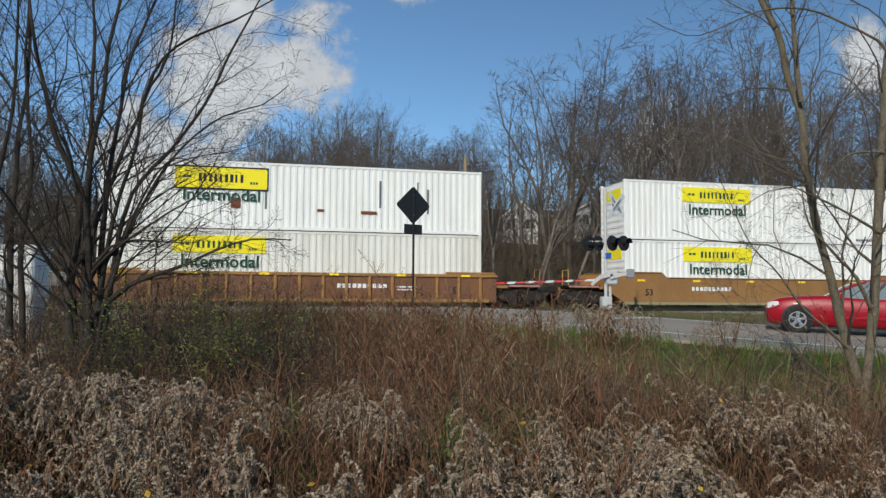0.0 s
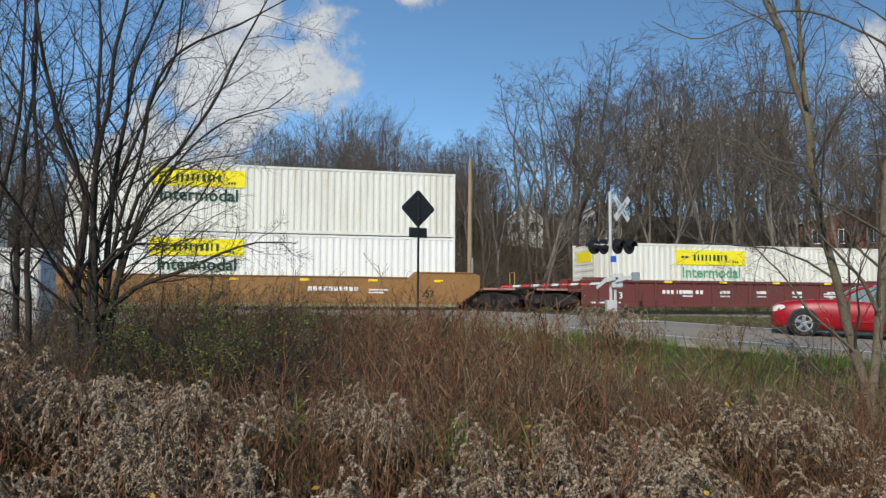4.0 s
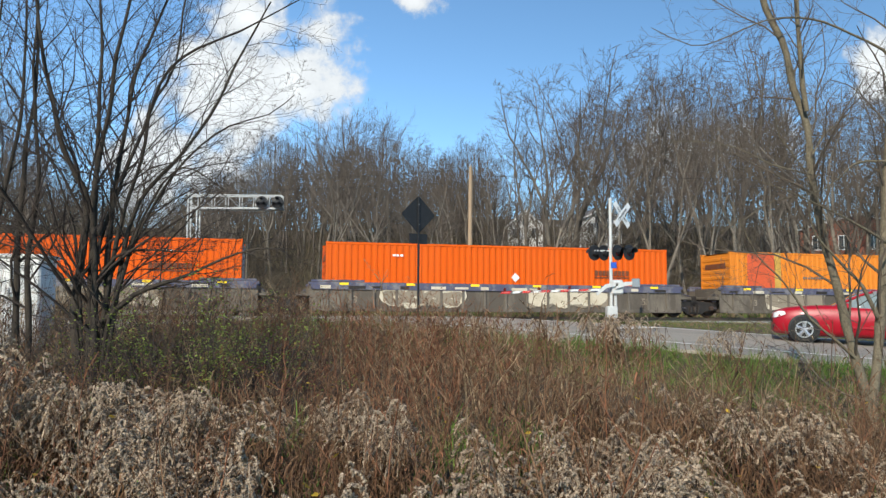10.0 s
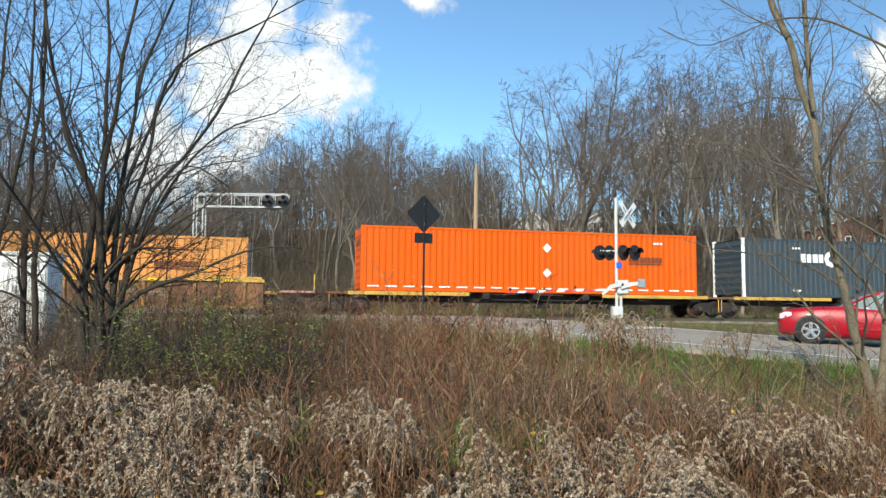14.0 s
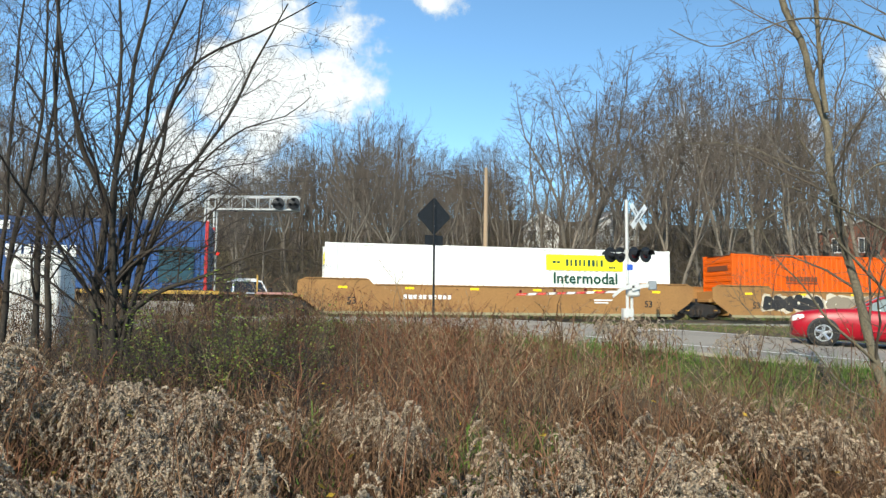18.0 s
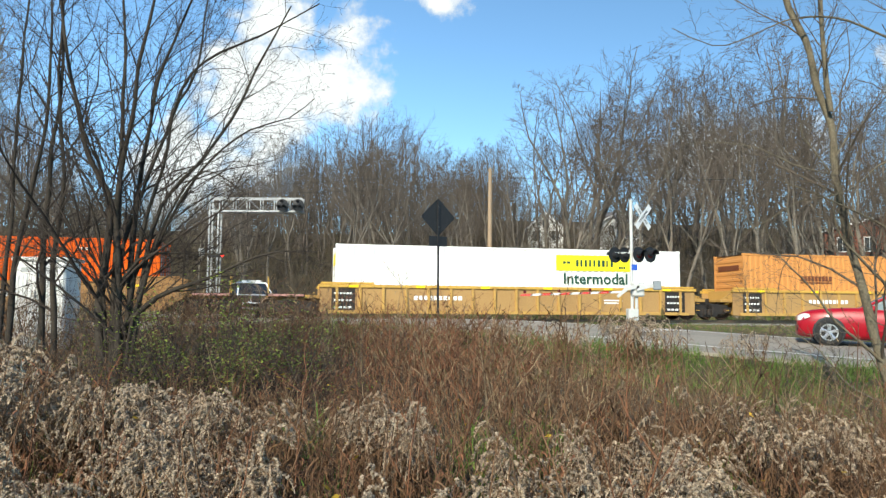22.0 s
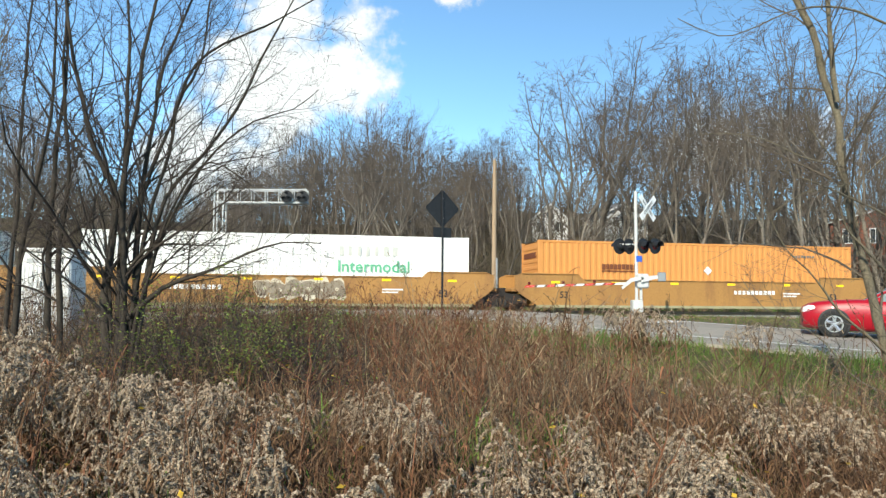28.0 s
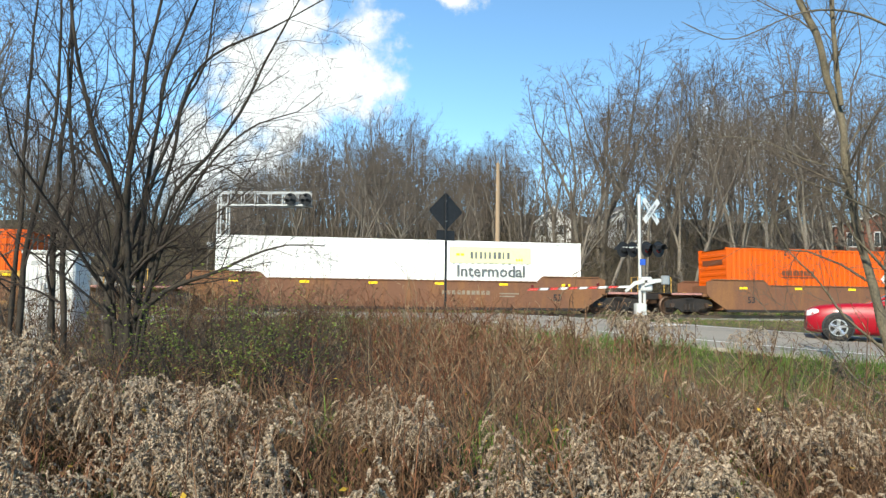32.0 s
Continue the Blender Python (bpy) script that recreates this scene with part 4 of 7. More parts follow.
CARS = {
    "ochre_posts": dict(body=M_OCHRE, edge=M_OCHRE, panel=M_RUST_CAR, posts=True, towers=False, ink=M_BLACK_INK, mark=M_WHITE_INK, stripe=M_STRIPE_DULL, label="ochre well car with upright side posts, rust-stained"),
    "brown_smooth": dict(body=M_BROWN_OCHRE, edge=M_YELLOW_EDGE, panel=M_SILL, posts=False, towers=False, ink=M_BLACK_INK, mark=M_WHITE_INK, stripe=M_STRIPE_DULL, label="brown-ochre smooth-sided well car with yellow reflectors"),
    "ochre_smooth": dict(body=M_OCHRE, edge=M_YELLOW_EDGE, panel=M_SILL, posts=False, towers=False, ink=M_BLACK_INK, mark=M_WHITE_INK, stripe=M_STRIPE_DULL, label="ochre smooth-sided well car with stepped ends"),
    "maroon": dict(body=M_MAROON, edge=M_MAROON, panel=M_MAROON, posts=True, towers=True, ink=M_WHITE_INK, mark=M_WHITE_INK, stripe=M_STRIPE_DULL, label="maroon well car with upright side posts and white stencils"),
    "grey": dict(body=M_GREY_CAR, edge=M_PURPLE, panel=M_GREY_CAR, posts=True, towers=False, ink=M_SPRAY_GREY, mark=M_SPRAY_GREY, stripe=M_STRIPE_DULL, label="grimy grey well car with a dusky blue sill and graffiti"),
    "yellow_posts": dict(body=M_YELLOW_CAR, edge=M_YELLOW_EDGE, panel=M_TAN_CAR, posts=True, towers=False, ink=M_WHITE_INK, mark=M_WHITE_INK, stripe=M_STRIPE_DULL, label="yellow well car with upright side posts and rust stains"),
    "rusty_posts": dict(body=M_OCHRE, edge=M_YELLOW_EDGE, panel=M_RUST_CAR, posts=True, towers=False, ink=M_BLACK_INK, mark=M_SPRAY_GREY, stripe=M_STRIPE_DULL, label="rusty brown well car with a yellow top chord"),
    "rusty_smooth": dict(body=M_RUST_CAR, edge=M_YELLOW_EDGE, panel=M_GREASE, posts=False, towers=False, ink=M_BLACK_INK, mark=M_SPRAY_GREY, stripe=M_STRIPE_DULL, label="rust-brown smooth-sided well car"),
}


def flat_car(left, right, m=None, seed=0):
    """A skeleton flat car that carries its container above deck height."""
    car = thing("flat_car", "dark skeleton flat car with yellow edge beams", "rail car", m, group="cars of the freight train")
    part("spine", Geo().box(-9.2, -0.45, 0.62, 9.2, 0.45, 1.0, 0.03), M_GREASE, car)
    for s in (-1, 1):
        for e in (-1, 1):
            part("edge_beam", Geo().box(min(e * 3.2, e * 8.6), s * 1.32 - 0.07, 0.9, max(e * 3.2, e * 8.6), s * 1.32 + 0.07, 1.06, 0.015), M_YELLOW_EDGE, car, "yellow edge beam")
    for x in (-7.9, -5.2, -2.4, 0, 2.4, 5.2, 7.9):
        part("cross_beam", Geo().box(x - 0.16, -1.3, 0.78, x + 0.16, 1.3, 1.06, 0.02), M_GREASE, car)
    for x in (-4.2, 0.4, 3.6):
        part("brake_gear", Geo().box(x - 0.4, -0.9, 0.4, x + 0.4, -0.5, 0.68, 0.05), M_GREASE, car)
    part("pipe", Geo().tube([(-9, -1.0, 0.75), (9, -1.0, 0.75)], 0.03, 6), M_GREASE, car)
    for e, how in ((-1, left), (1, right)):
        end = part("end_platform", Geo().box(min(e * 8.5, e * 9.5), -1.3, 0.92, max(e * 8.5, e * 9.5), 1.3, 1.02, 0.02), M_RUST_CAR, car)
        part("ladder", Geo().tube([(e * 9.4, -1.25, 0.3), (e * 9.4, -1.25, 1.0)], 0.02, 6), M_YELLOW_EDGE, end)
        if how != "none":
            bogie(car, e * 9.2 if how == "joint" else e * 8.9)
        part("coupler", Geo().box(min(e * 9.4, e * 10.3), -0.15, 0.7, max(e * 9.4, e * 10.3), 0.15, 0.96, 0.03), M_GREASE, end)
    return car


WHITE1 = "white corrugated container with yellow label and green lettering"
AMBER1 = "faded amber-orange corrugated container with dark lettering"
ORANGE1 = "bright orange corrugated container with dark lettering"
H_BOT = 0.34
UNITS = [
    # left end of the load along the train, car, its ends, loads from below
    (-33.9, "ochre_posts", "joint", "none", [(M_WHITE, WHITE1, [("yellow_mark", 0.62)]), (M_WHITE, WHITE1, [("yellow_mark", 0.62)])], None),
    (-13.51, "ochre_posts", "joint", "end", [(M_WHITE_OLD, WHITE1, [("yellow_mark", 0.18)]), (M_WHITE, "white corrugated container with a bordered yellow panel and scrapes", [("yellow_mark_panel", 0.18, 1.7), ("yellow_mark", 0.18, 1.5), ("scratches",)])], None),
    (9.70, "brown_smooth", "end", "joint", [(M_WHITE, WHITE1, [("yellow_mark", 0.19), ("end_label",)]), (M_WHITE, WHITE1, [("yellow_mark", 0.19), ("end_label",), ("codes", 0.8, 0.2)])], None),
    (28.87, "brown_smooth", "none", "joint", [(M_WHITE, "white container with a large black-bordered yellow panel", [("yellow_mark_panel", 0.2, 1.45), ("end_label",)]), (M_WHITE, WHITE1, [("yellow_mark", 0.62), ("end_label",), ("codes", 0.8, 0.2)])], [(-5.2, -2.6, 6, "dark"), (-2.2, -0.4, 3, "outline"), (1.2, 4.6, 6, "dark")]),
    (47.91, "brown_smooth", "none", "end", [(M_WHITE, WHITE1, [("yellow_mark", 0.2), ("end_label",)]), (M_WHITE_OLD, WHITE1, [("yellow_mark", 0.2), ("end_label",)])], None),
    (70.75, "maroon", "end", "joint", [(M_WHITE_OLD, WHITE1, [("yellow_mark_old", 0.26), ("end_label",)])], None),
    (90.17, "maroon", "none", "joint", [(M_AMBER, AMBER1, [("orange_brand", 0.16), ("placard", 0.55, 1.4), ("codes", 0.2, 2.3)])], None),
    (109.42, "maroon", "none", "end", [(M_AMBER, AMBER1, [("orange_brand", 0.77), ("codes", 0.2, 2.4), ("placard", 0.55, 1.5)])], None),
    (132.64, "grey", "end", "joint", [(M_ORANGE, ORANGE1, [("orange_brand", 0.77), ("placard", 0.53, 1.45), ("codes", 0.8, 2.3, 8)])], [(-6.5, -1.5, 8, "outline"), (-0.8, 4.8, 7, "light")]),
    (152.29, "grey", "none", "joint", [(M_ORANGE, ORANGE1, [("orange_brand", 0.77), ("placard", 0.53, 1.45), ("codes", 0.18, 2.3, 8)])], [(-5.6, -2.0, 4, "light"), (1.0, 4.9, 6, "outline")]),
    (171.84, "grey", "none", "end", [(M_TANGERINE, "orange container with a red patch and yellow frame bands", [("orange_brand", 0.76), ("patch_red",), ("codes", 0.25, 1.6)])], [(-6.2, -3.0, 3, "light")]),
    (195.03, "rusty_posts", "end", "end", [(M_AMBER, AMBER1, [("orange_brand", 0.77), ("placard", 0.52, 1.6), ("codes", 0.1, 2.3)])], None),
    (215.95, "flat", "end", "joint", [(M_ORANGE, "bright orange container riding on a flat car", [("orange_brand", 0.78, 1.55), ("placard", 0.53, 2.1), ("placard", 0.53, 0.95), ("dashes",), ("codes", 0.86, 2.4, 8)])], None),
    (234.59, "flat", "none", "joint", [(M_SLATE, "dark slate container with white corner posts", [("emblem_mark", 0.2, 1.75), ("codes", 0.17, 2.4, 8), ("codes", 0.17, 0.3, 8), ("placard", 0.9, 2.4)], M_WHITE)], None),
    (255.13, "flat", "none", "end", [(M_BLUE, "blue container with red corner posts and white lettering", [("stack", 0.33, 1.25), ("globe", 0.2, 1.75), ("number", 0.06, 2.2), ("square", 0.05, 1.5), ("square", 0.5, 2.35), ("green_patch", 0.88, 0.3)], M_REDPOST)], None),
    (276.13, "brown_smooth", "end", "joint", [(M_WHITE, WHITE1, [("yellow_mark", 0.62), ("end_label",)])], None),
    (295.54, "brown_smooth", "none", "joint", [(M_ORANGE, ORANGE1, [("orange_brand", 0.18), ("placard", 0.55, 1.5), ("codes", 0.8, 2.4, 8)])], [(-6.6, -3.2, 6, "dark"), (-3.0, 1.6, 7, "light"), (1.8, 6.4, 5, "light")]),
    (314.98, "brown_smooth", "none", "end", [(M_ORANGE, ORANGE1, [("orange_brand", 0.19), ("placard", 0.55, 1.5), ("codes", 0.8, 2.4, 8)])], None),
    (338.33, "yellow_posts", "end", "joint", [(M_WHITE, WHITE1, [("yellow_mark", 0.62), ("end_label",)])], None),
    (357.81, "yellow_posts", "none", "joint", [(M_AMBER, AMBER1, [("orange_brand", 0.19), ("placard", 0.55, 1.5), ("codes", 0.8, 2.4)])], None),
    (377.41, "yellow_posts", "none", "end", [(M_NAVY, "navy blue container with white corner posts and white emblem", [("emblem_mark", 0.71, 1.4), ("placard", 0.52, 1.3), ("codes", 0.8, 2.3, 8), ("square", 0.9, 2.3), ("square", 0.1, 2.2)], M_WHITE)], None),
    (400.76, "ochre_smooth", "end", "joint", [(M_WHITE_OLD, WHITE1, [("yellow_mark_pale", 0.65), ("end_label",)])], None),
    (420.28, "ochre_smooth", "none", "joint", [(M_WHITE, "white corrugated container with faint grey and green lettering", [("yellow_mark_faint", 0.62)])], [(-1.2, 2.6, 6, "light")]),
    (439.66, "ochre_smooth", "none", "end", [(M_AMBER, AMBER1, [("orange_brand", 0.19), ("placard", 0.52, 1.6), ("codes", 0.8, 2.3)])], None),
    (463.27, "rusty_posts", "end", "end", [(M_ORANGE, ORANGE1, [("orange_brand", 0.17), ("placard", 0.53, 1.5), ("codes", 0.18, 2.3, 8)])], None),
    (486.63, "rusty_smooth", "end", "end", [(M_WHITE, WHITE1, [("yellow_mark_pale", 0.62), ("end_label",)])], None),
    (510.10, "rusty_smooth", "end", "end", [(M_ORANGE, ORANGE1, [("orange_brand", 0.18), ("placard", 0.53, 1.5)])], None),
]
ROLLING = []
for i, (s, kind, le, ri, loads, graf) in enumerate(UNITS):
    s0 = s + LEN / 2
    if kind == "flat":
        ROLLING.append((flat_car(le, ri, seed=i), s0, 0.0))
    else:
        ROLLING.append((well_car(kind, le, ri, seed=i, graffiti=graf), s0, 0.0))
    z = 1.06 if kind == "flat" else H_BOT
    for ld in loads:
        ROLLING.append((container(ld[0], ld[1], ld[2], ld[3] if len(ld) > 3 else None), s0, z))
        z += HIGH + 0.01


def travelled(t):
    """How far the train has gone by the time t, slowing a little."""
    return 15.53 * t - 1.867 * t * (t - 32) / 256 - 0.197 * t * (t - 32) * (t - 16) / 4096



# ---- crossing equipment, signs, vehicles, houses ----
def face(name, outline, y, t, material, parent, label="", m=None):
    """A plate cut to an outline in x and z, t thick."""
    return part(name, Geo().prism(outline, y, y + t), material, parent, label, m)


# warning sign, seen from behind
SX, SY = -0.32, 22.0
sz = ground_z(SX, SY)
sign = thing("warning_sign", "dark back of a diamond road sign on a thin steel post", "road sign", pose(SX, SY, sz, 0, 0, 28))
part("post", Geo().box(-0.03, -0.02, -0.4, 0.03, 0.02, 4.95 - sz, 0.006), M_SIGNBACK, sign, "thin dark steel post")
dz, h = 4.43 - sz, 0.54
o = []
for k in range(4):
    for e in (-1, 1):
        a = radians(90 * k + e * 4)
        o.append((math.cos(a) * h, dz + math.sin(a) * h))
dia = face("diamond_panel", o, 0.025, 0.004, M_SIGNBACK, sign, "dark diamond panel")
part("bolt", Geo().tube([(0, 0.02, dz + 0.3), (0, -0.03, dz + 0.3)], 0.012, 8), M_GALV, dia)
part("bolt", Geo().tube([(0, 0.02, dz - 0.3), (0, -0.03, dz - 0.3)], 0.012, 8), M_GALV, dia)
pz = 3.71 - sz
face("speed_plaque", [(-0.3, pz - 0.15), (0.3, pz - 0.15), (0.3, pz + 0.15), (-0.3, pz + 0.15)], 0.025, 0.004, M_SIGNBACK, sign, "dark rectangular plaque")

# crossing signal with gate
CX, CY = 6.98, 28.5
cz = 1.3
gate = thing("crossing_signal", "white railroad crossing mast with flashing lights and lowered gate", "crossing signal", pose(CX, CY, cz))
part("foundation", Geo().box(-0.24, -0.24, -0.5, 0.24, 0.24, 0.03, 0.02), M_PANEL, gate, "grey concrete footing")
part("junction_base", Geo().box(-0.2, -0.2, 0.03, 0.2, 0.2, 0.5, 0.03), M_SILVER, gate, "silver junction box base")
part("mast", Geo().tube([(0, 0, 0.4), (0, 0, 4.63)], 0.062, 12), M_SILVER, gate, "silver mast")
part("mast_cap", Geo().lathe([(0.07, 4.6), (0.07, 4.64), (0.0, 4.7)], 12), M_SILVER, gate)
yaw = 38
xb = part("crossbuck", Geo().box(-0.05, -0.17, -0.05, 0.05, 0.0, 0.05, 0.01), M_SILVER, gate, "white crossbuck with black words", m=pose(0.28, -0.08, 4.0, 0, 0, yaw))
M_FLAT_BLACK = material("black_sign_letters", (0.012, 0.012, 0.012), 0.6, bump=0)
for a, words, y0 in ((-45, "RAIL  ROAD", -0.17), (45, "CROSSING", -0.2)):
    part("blade", Geo().box(-0.61, -0.012, -0.115, 0.61, 0.0, 0.115, 0.004), M_WHITE_PAINT, xb, "white crossbuck blade", m=pose(0, y0, 0) @ Matrix.Rotation(radians(-a), 4, "Y"))
    tx = new("word", letters(words, 0.14, M_FLAT_BLACK, "word"))
    tx.parent = xb
    tx.matrix_basis = pose(0, y0 - 0.016, 0) @ Matrix.Rotation(radians(-a), 4, "Y")
arm = part("light_bracket", Geo().tube([(-0.62, 0, 2.62), (0.72, 0, 2.62)], 0.03, 8), M_SILVER, gate, "bracket of the flashing lights")
M_LENS = material("dark_red_lens", (0.09, 0.008, 0.008), 0.2, bump=0)


def flasher(x, turn):
    """A round black backing with a lens and a hood."""
    m = pose(x, 0, 2.55, 0, 0, turn)
    f = part("flasher", Geo().lathe([(0.0, 0.0), (0.3, 0.0), (0.3, 0.012), (0.12, 0.03), (0.0, 0.1)], 24, pose(0, -0.12, 0, 90, 0, 0)), M_DARK, gate, "black round flashing light", m=m)
    part("lens", Geo().lathe([(0.15, 0.0), (0.13, 0.03), (0.0, 0.05)], 18, pose(0, -0.13, 0, 90, 0, 0)), M_LENS, f)
    part("hood", Geo().lathe([(0.17, 0.0), (0.18, 0.3)], 16, pose(0, -0.13, 0, 90, 0, 0), radians(0), radians(180)), M_DARK, f)
    part("housing", Geo().lathe([(0.0, -0.16), (0.09, -0.15), (0.13, 0.0)], 16, pose(0, -0.12, 0, 90, 0, 0)), M_DARK, f)
    return f


for x, turn in ((-0.55, 205), (-0.17, 215), (0.18, 32), (0.62, 30)):
    flasher(x, turn)
part("number_plate_blank", Geo().box(-0.02, -0.085, 1.95, 0.2, -0.07, 2.18, 0.005), M_BLUE_PLATE, gate, "small blue plate")
mech = part("gate_mechanism", Geo().box(-0.02, -0.25, 0.95, 0.42, 0.12, 1.5, 0.05), M_SILVER, gate, "silver gate motor housing")
part("mechanism_strut", Geo().box(0.1, -0.1, 0.5, 0.2, 0.0, 1.0, 0.02), M_SILVER, mech)
part("support_arm", Geo().prism([(-0.65, 0.98), (-0.3, 1.32), (0.15, 1.42), (0.2, 1.28), (-0.25, 1.18), (-0.6, 0.9)], -0.34, -0.27), M_SILVER, mech)
part("counter_arm", Geo().prism([(0.1, 1.15), (0.55, 1.28), (0.95, 1.32), (0.95, 1.44), (0.5, 1.42), (0.1, 1.36)], -0.34, -0.27), M_SILVER, mech)
part("counterweight", Geo().box(0.72, -0.38, 1.2, 1.02, -0.22, 1.55, 0.03), M_GALV, mech, "grey counterweight")
gx0, gx1, gz0, gz1 = -0.55, -4.22, 1.12, 0.98
n = 10
ga = part("gate_arm", Geo().tube([(gx0, -0.28, gz0), (gx1, -0.28, gz1)], 0.022, 6), M_SILVER, gate, "lowered red and white gate arm")
for i in range(n):
    a, b = gx0 + (gx1 - gx0) * i / n, gx0 + (gx1 - gx0) * (i + 1) / n
    za, zb = gz0 + (gz1 - gz0) * i / n, gz0 + (gz1 - gz0) * (i + 1) / n
    part("stripe", Geo().add([(a, -0.3, za - 0.04), (b - 0.08, -0.3, zb - 0.04), (b, -0.3, zb + 0.04), (a + 0.08, -0.3, za + 0.04), (a, -0.26, za - 0.04), (b - 0.08, -0.26, zb - 0.04), (b, -0.26, zb + 0.04), (a + 0.08, -0.26, za + 0.04)],
         [(0, 1, 2, 3), (7, 6, 5, 4), (0, 4, 5, 1), (1, 5, 6, 2), (2, 6, 7, 3), (3, 7, 4, 0)]), M_RED_STRIPE if i % 2 else M_WHITE_PAINT, ga)
for f in (0.3, 0.62, 0.97):
    part("gate_lamp", Geo().box(gx0 + (gx1 - gx0) * f - 0.05, -0.32, gz0 + (gz1 - gz0) * f + 0.06, gx0 + (gx1 - gx0) * f + 0.05, -0.24, gz0 + (gz1 - gz0) * f + 0.17, 0.015), M_LENS, ga)

# railway signal on its cantilever, beyond the track
GY = 38.0
gz = ground_z(-12, GY)
sig = thing("signal_cantilever", "galvanised lattice cantilever with black railway signals", "railway signal", pose(-12.25, GY, -0.22))
for dx in (0, 0.46):
    for dy in (-0.25, 0.25):
        part("mast_leg", Geo().box(dx - 0.04, dy - 0.04, gz - 0.3, dx + 0.04, dy + 0.04, 7.75 if dx == 0 else 7.0, 0.01), M_GALV, sig)
for i in range(11):
    z = gz + 0.4 + i * 0.52
    z1 = z + 0.52
    for dy in (-0.25, 0.25):
        a, b = (0, 0.46) if i % 2 else (0.46, 0)
        part("mast_brace", Geo().tube([(a, dy, z), (b, dy, z1)], 0.014, 5), M_GALV, sig)
for z in (6.95, 7.6):
    for dy in (-0.25, 0.25):
        part("boom_chord", Geo().box(0, dy - 0.03, z - 0.03, 4.75, dy + 0.03, z + 0.03, 0.008), M_GALV, sig)
for i in range(7):
    x = 0.5 + i * 0.7
    for dy in (-0.25, 0.25):
        part("boom_post", Geo().box(x - 0.024, dy - 0.024, 6.95, x + 0.024, dy + 0.024, 7.62, 0.006), M_GALV, sig)
        if i < 6:
            part("boom_brace", Geo().tube([(x, dy, 6.95 if i % 2 else 7.6), (x + 0.7, dy, 7.6 if i % 2 else 6.95)], 0.013, 5), M_GALV, sig)
part("walkway", Geo().box(0.4, -0.3, 6.88, 4.8, 0.3, 6.92, 0.005), M_GALV, sig)
M_SIG_RED = glow("red_signal_aspect", (1.0, 0.03, 0.02), 1.2)
for j, x in enumerate((3.75, 4.55)):
    hd = part("signal_head", Geo().lathe([(0.0, 0.0), (0.31, 0.0), (0.31, 0.015), (0.15, 0.05), (0.0, 0.12)], 24, pose(x, -0.42, 7.22, 90, 0, 0)), M_DARK, sig, "round black signal target")
    part("signal_case", Geo().box(x - 0.16, -0.42, 7.0, x + 0.16, -0.12, 7.45, 0.03), M_DARK, hd)
    for k, (du, dv) in enumerate(((0, 0.17), (-0.15, -0.1), (0.15, -0.1))):
        part("signal_lens", Geo().lathe([(0.075, 0.0), (0.0, 0.02)], 14, pose(x + du, -0.44, 7.22 + dv, 90, 0, 0)), M_SIG_RED if (k == 2 and j == 1) else M_LENS, hd)
        part("signal_hood", Geo().lathe([(0.09, 0.0), (0.09, 0.22)], 12, pose(x + du, -0.44, 7.22 + dv, 90, 0, 0), 0, math.pi), M_DARK, hd)
part("cabinet", Geo().box(-0.5, -0.3, 4.65, -0.25, 0.0, 5.0, 0.03), M_GALV, sig, "small grey equipment box")
part("low_lamp", Geo().lathe([(0.0, 0.0), (0.085, 0.0), (0.06, 0.05)], 14, pose(0.75, -0.35, 4.65, 90, 0, 0)), M_SIG_RED, sig, "small red lamp")
part("low_arm", Geo().box(0.0, -0.34, 4.55, 0.8, -0.28, 4.75, 0.01), M_DARK, sig)

# utility pole and its wires
M_POLE = material("weathered_pole_wood", (0.32, 0.23, 0.15), 0.85, dirt=(0.14, 0.1, 0.065), dirt_amount=0.7, scale=2, grain=30, stretch=(6, 6, 0.3), bump=0.3)
UX, UY = 2.63, 48.0
uz = ground_z(UX, UY)
pole = thing("utility_pole", "tan weathered wooden utility pole", "utility pole", pose(UX, UY, uz))
part("pole", Geo().tube([(0, 0, -0.5), (0, 0, 5), (0.02, 0, 10.95 - uz)], (0.17, 0.15, 0.115), 12), M_POLE, pole)
part("insulator", Geo().lathe([(0.05, 0), (0.07, 0.08), (0.03, 0.14), (0.0, 0.18)], 10, pose(0.02, 0, 10.95 - uz)), M_GALV, pole)
part("guard", Geo().box(0.1, -0.2, 0.2, 0.22, -0.05, 3.2, 0.02), M_GALV, pole, "grey cable guard")
for k, (ex, ey, ez) in enumerate(((-60, 66, 12.5), (70, 44, 12.0), (-55, 58, 11.2))):
    g = Geo()
    a, b = np.array((0.02, 0, 10.75 - uz - 0.4 * k)), np.array((ex - UX, ey - UY, ez - uz))
    pts = [a + (b - a) * t - np.array((0, 0, 3.2 * t * (1 - t))) for t in np.linspace(0, 1, 14)]
    part("wire", g.tube(pts, 0.012, 4), M_DARK, pole)

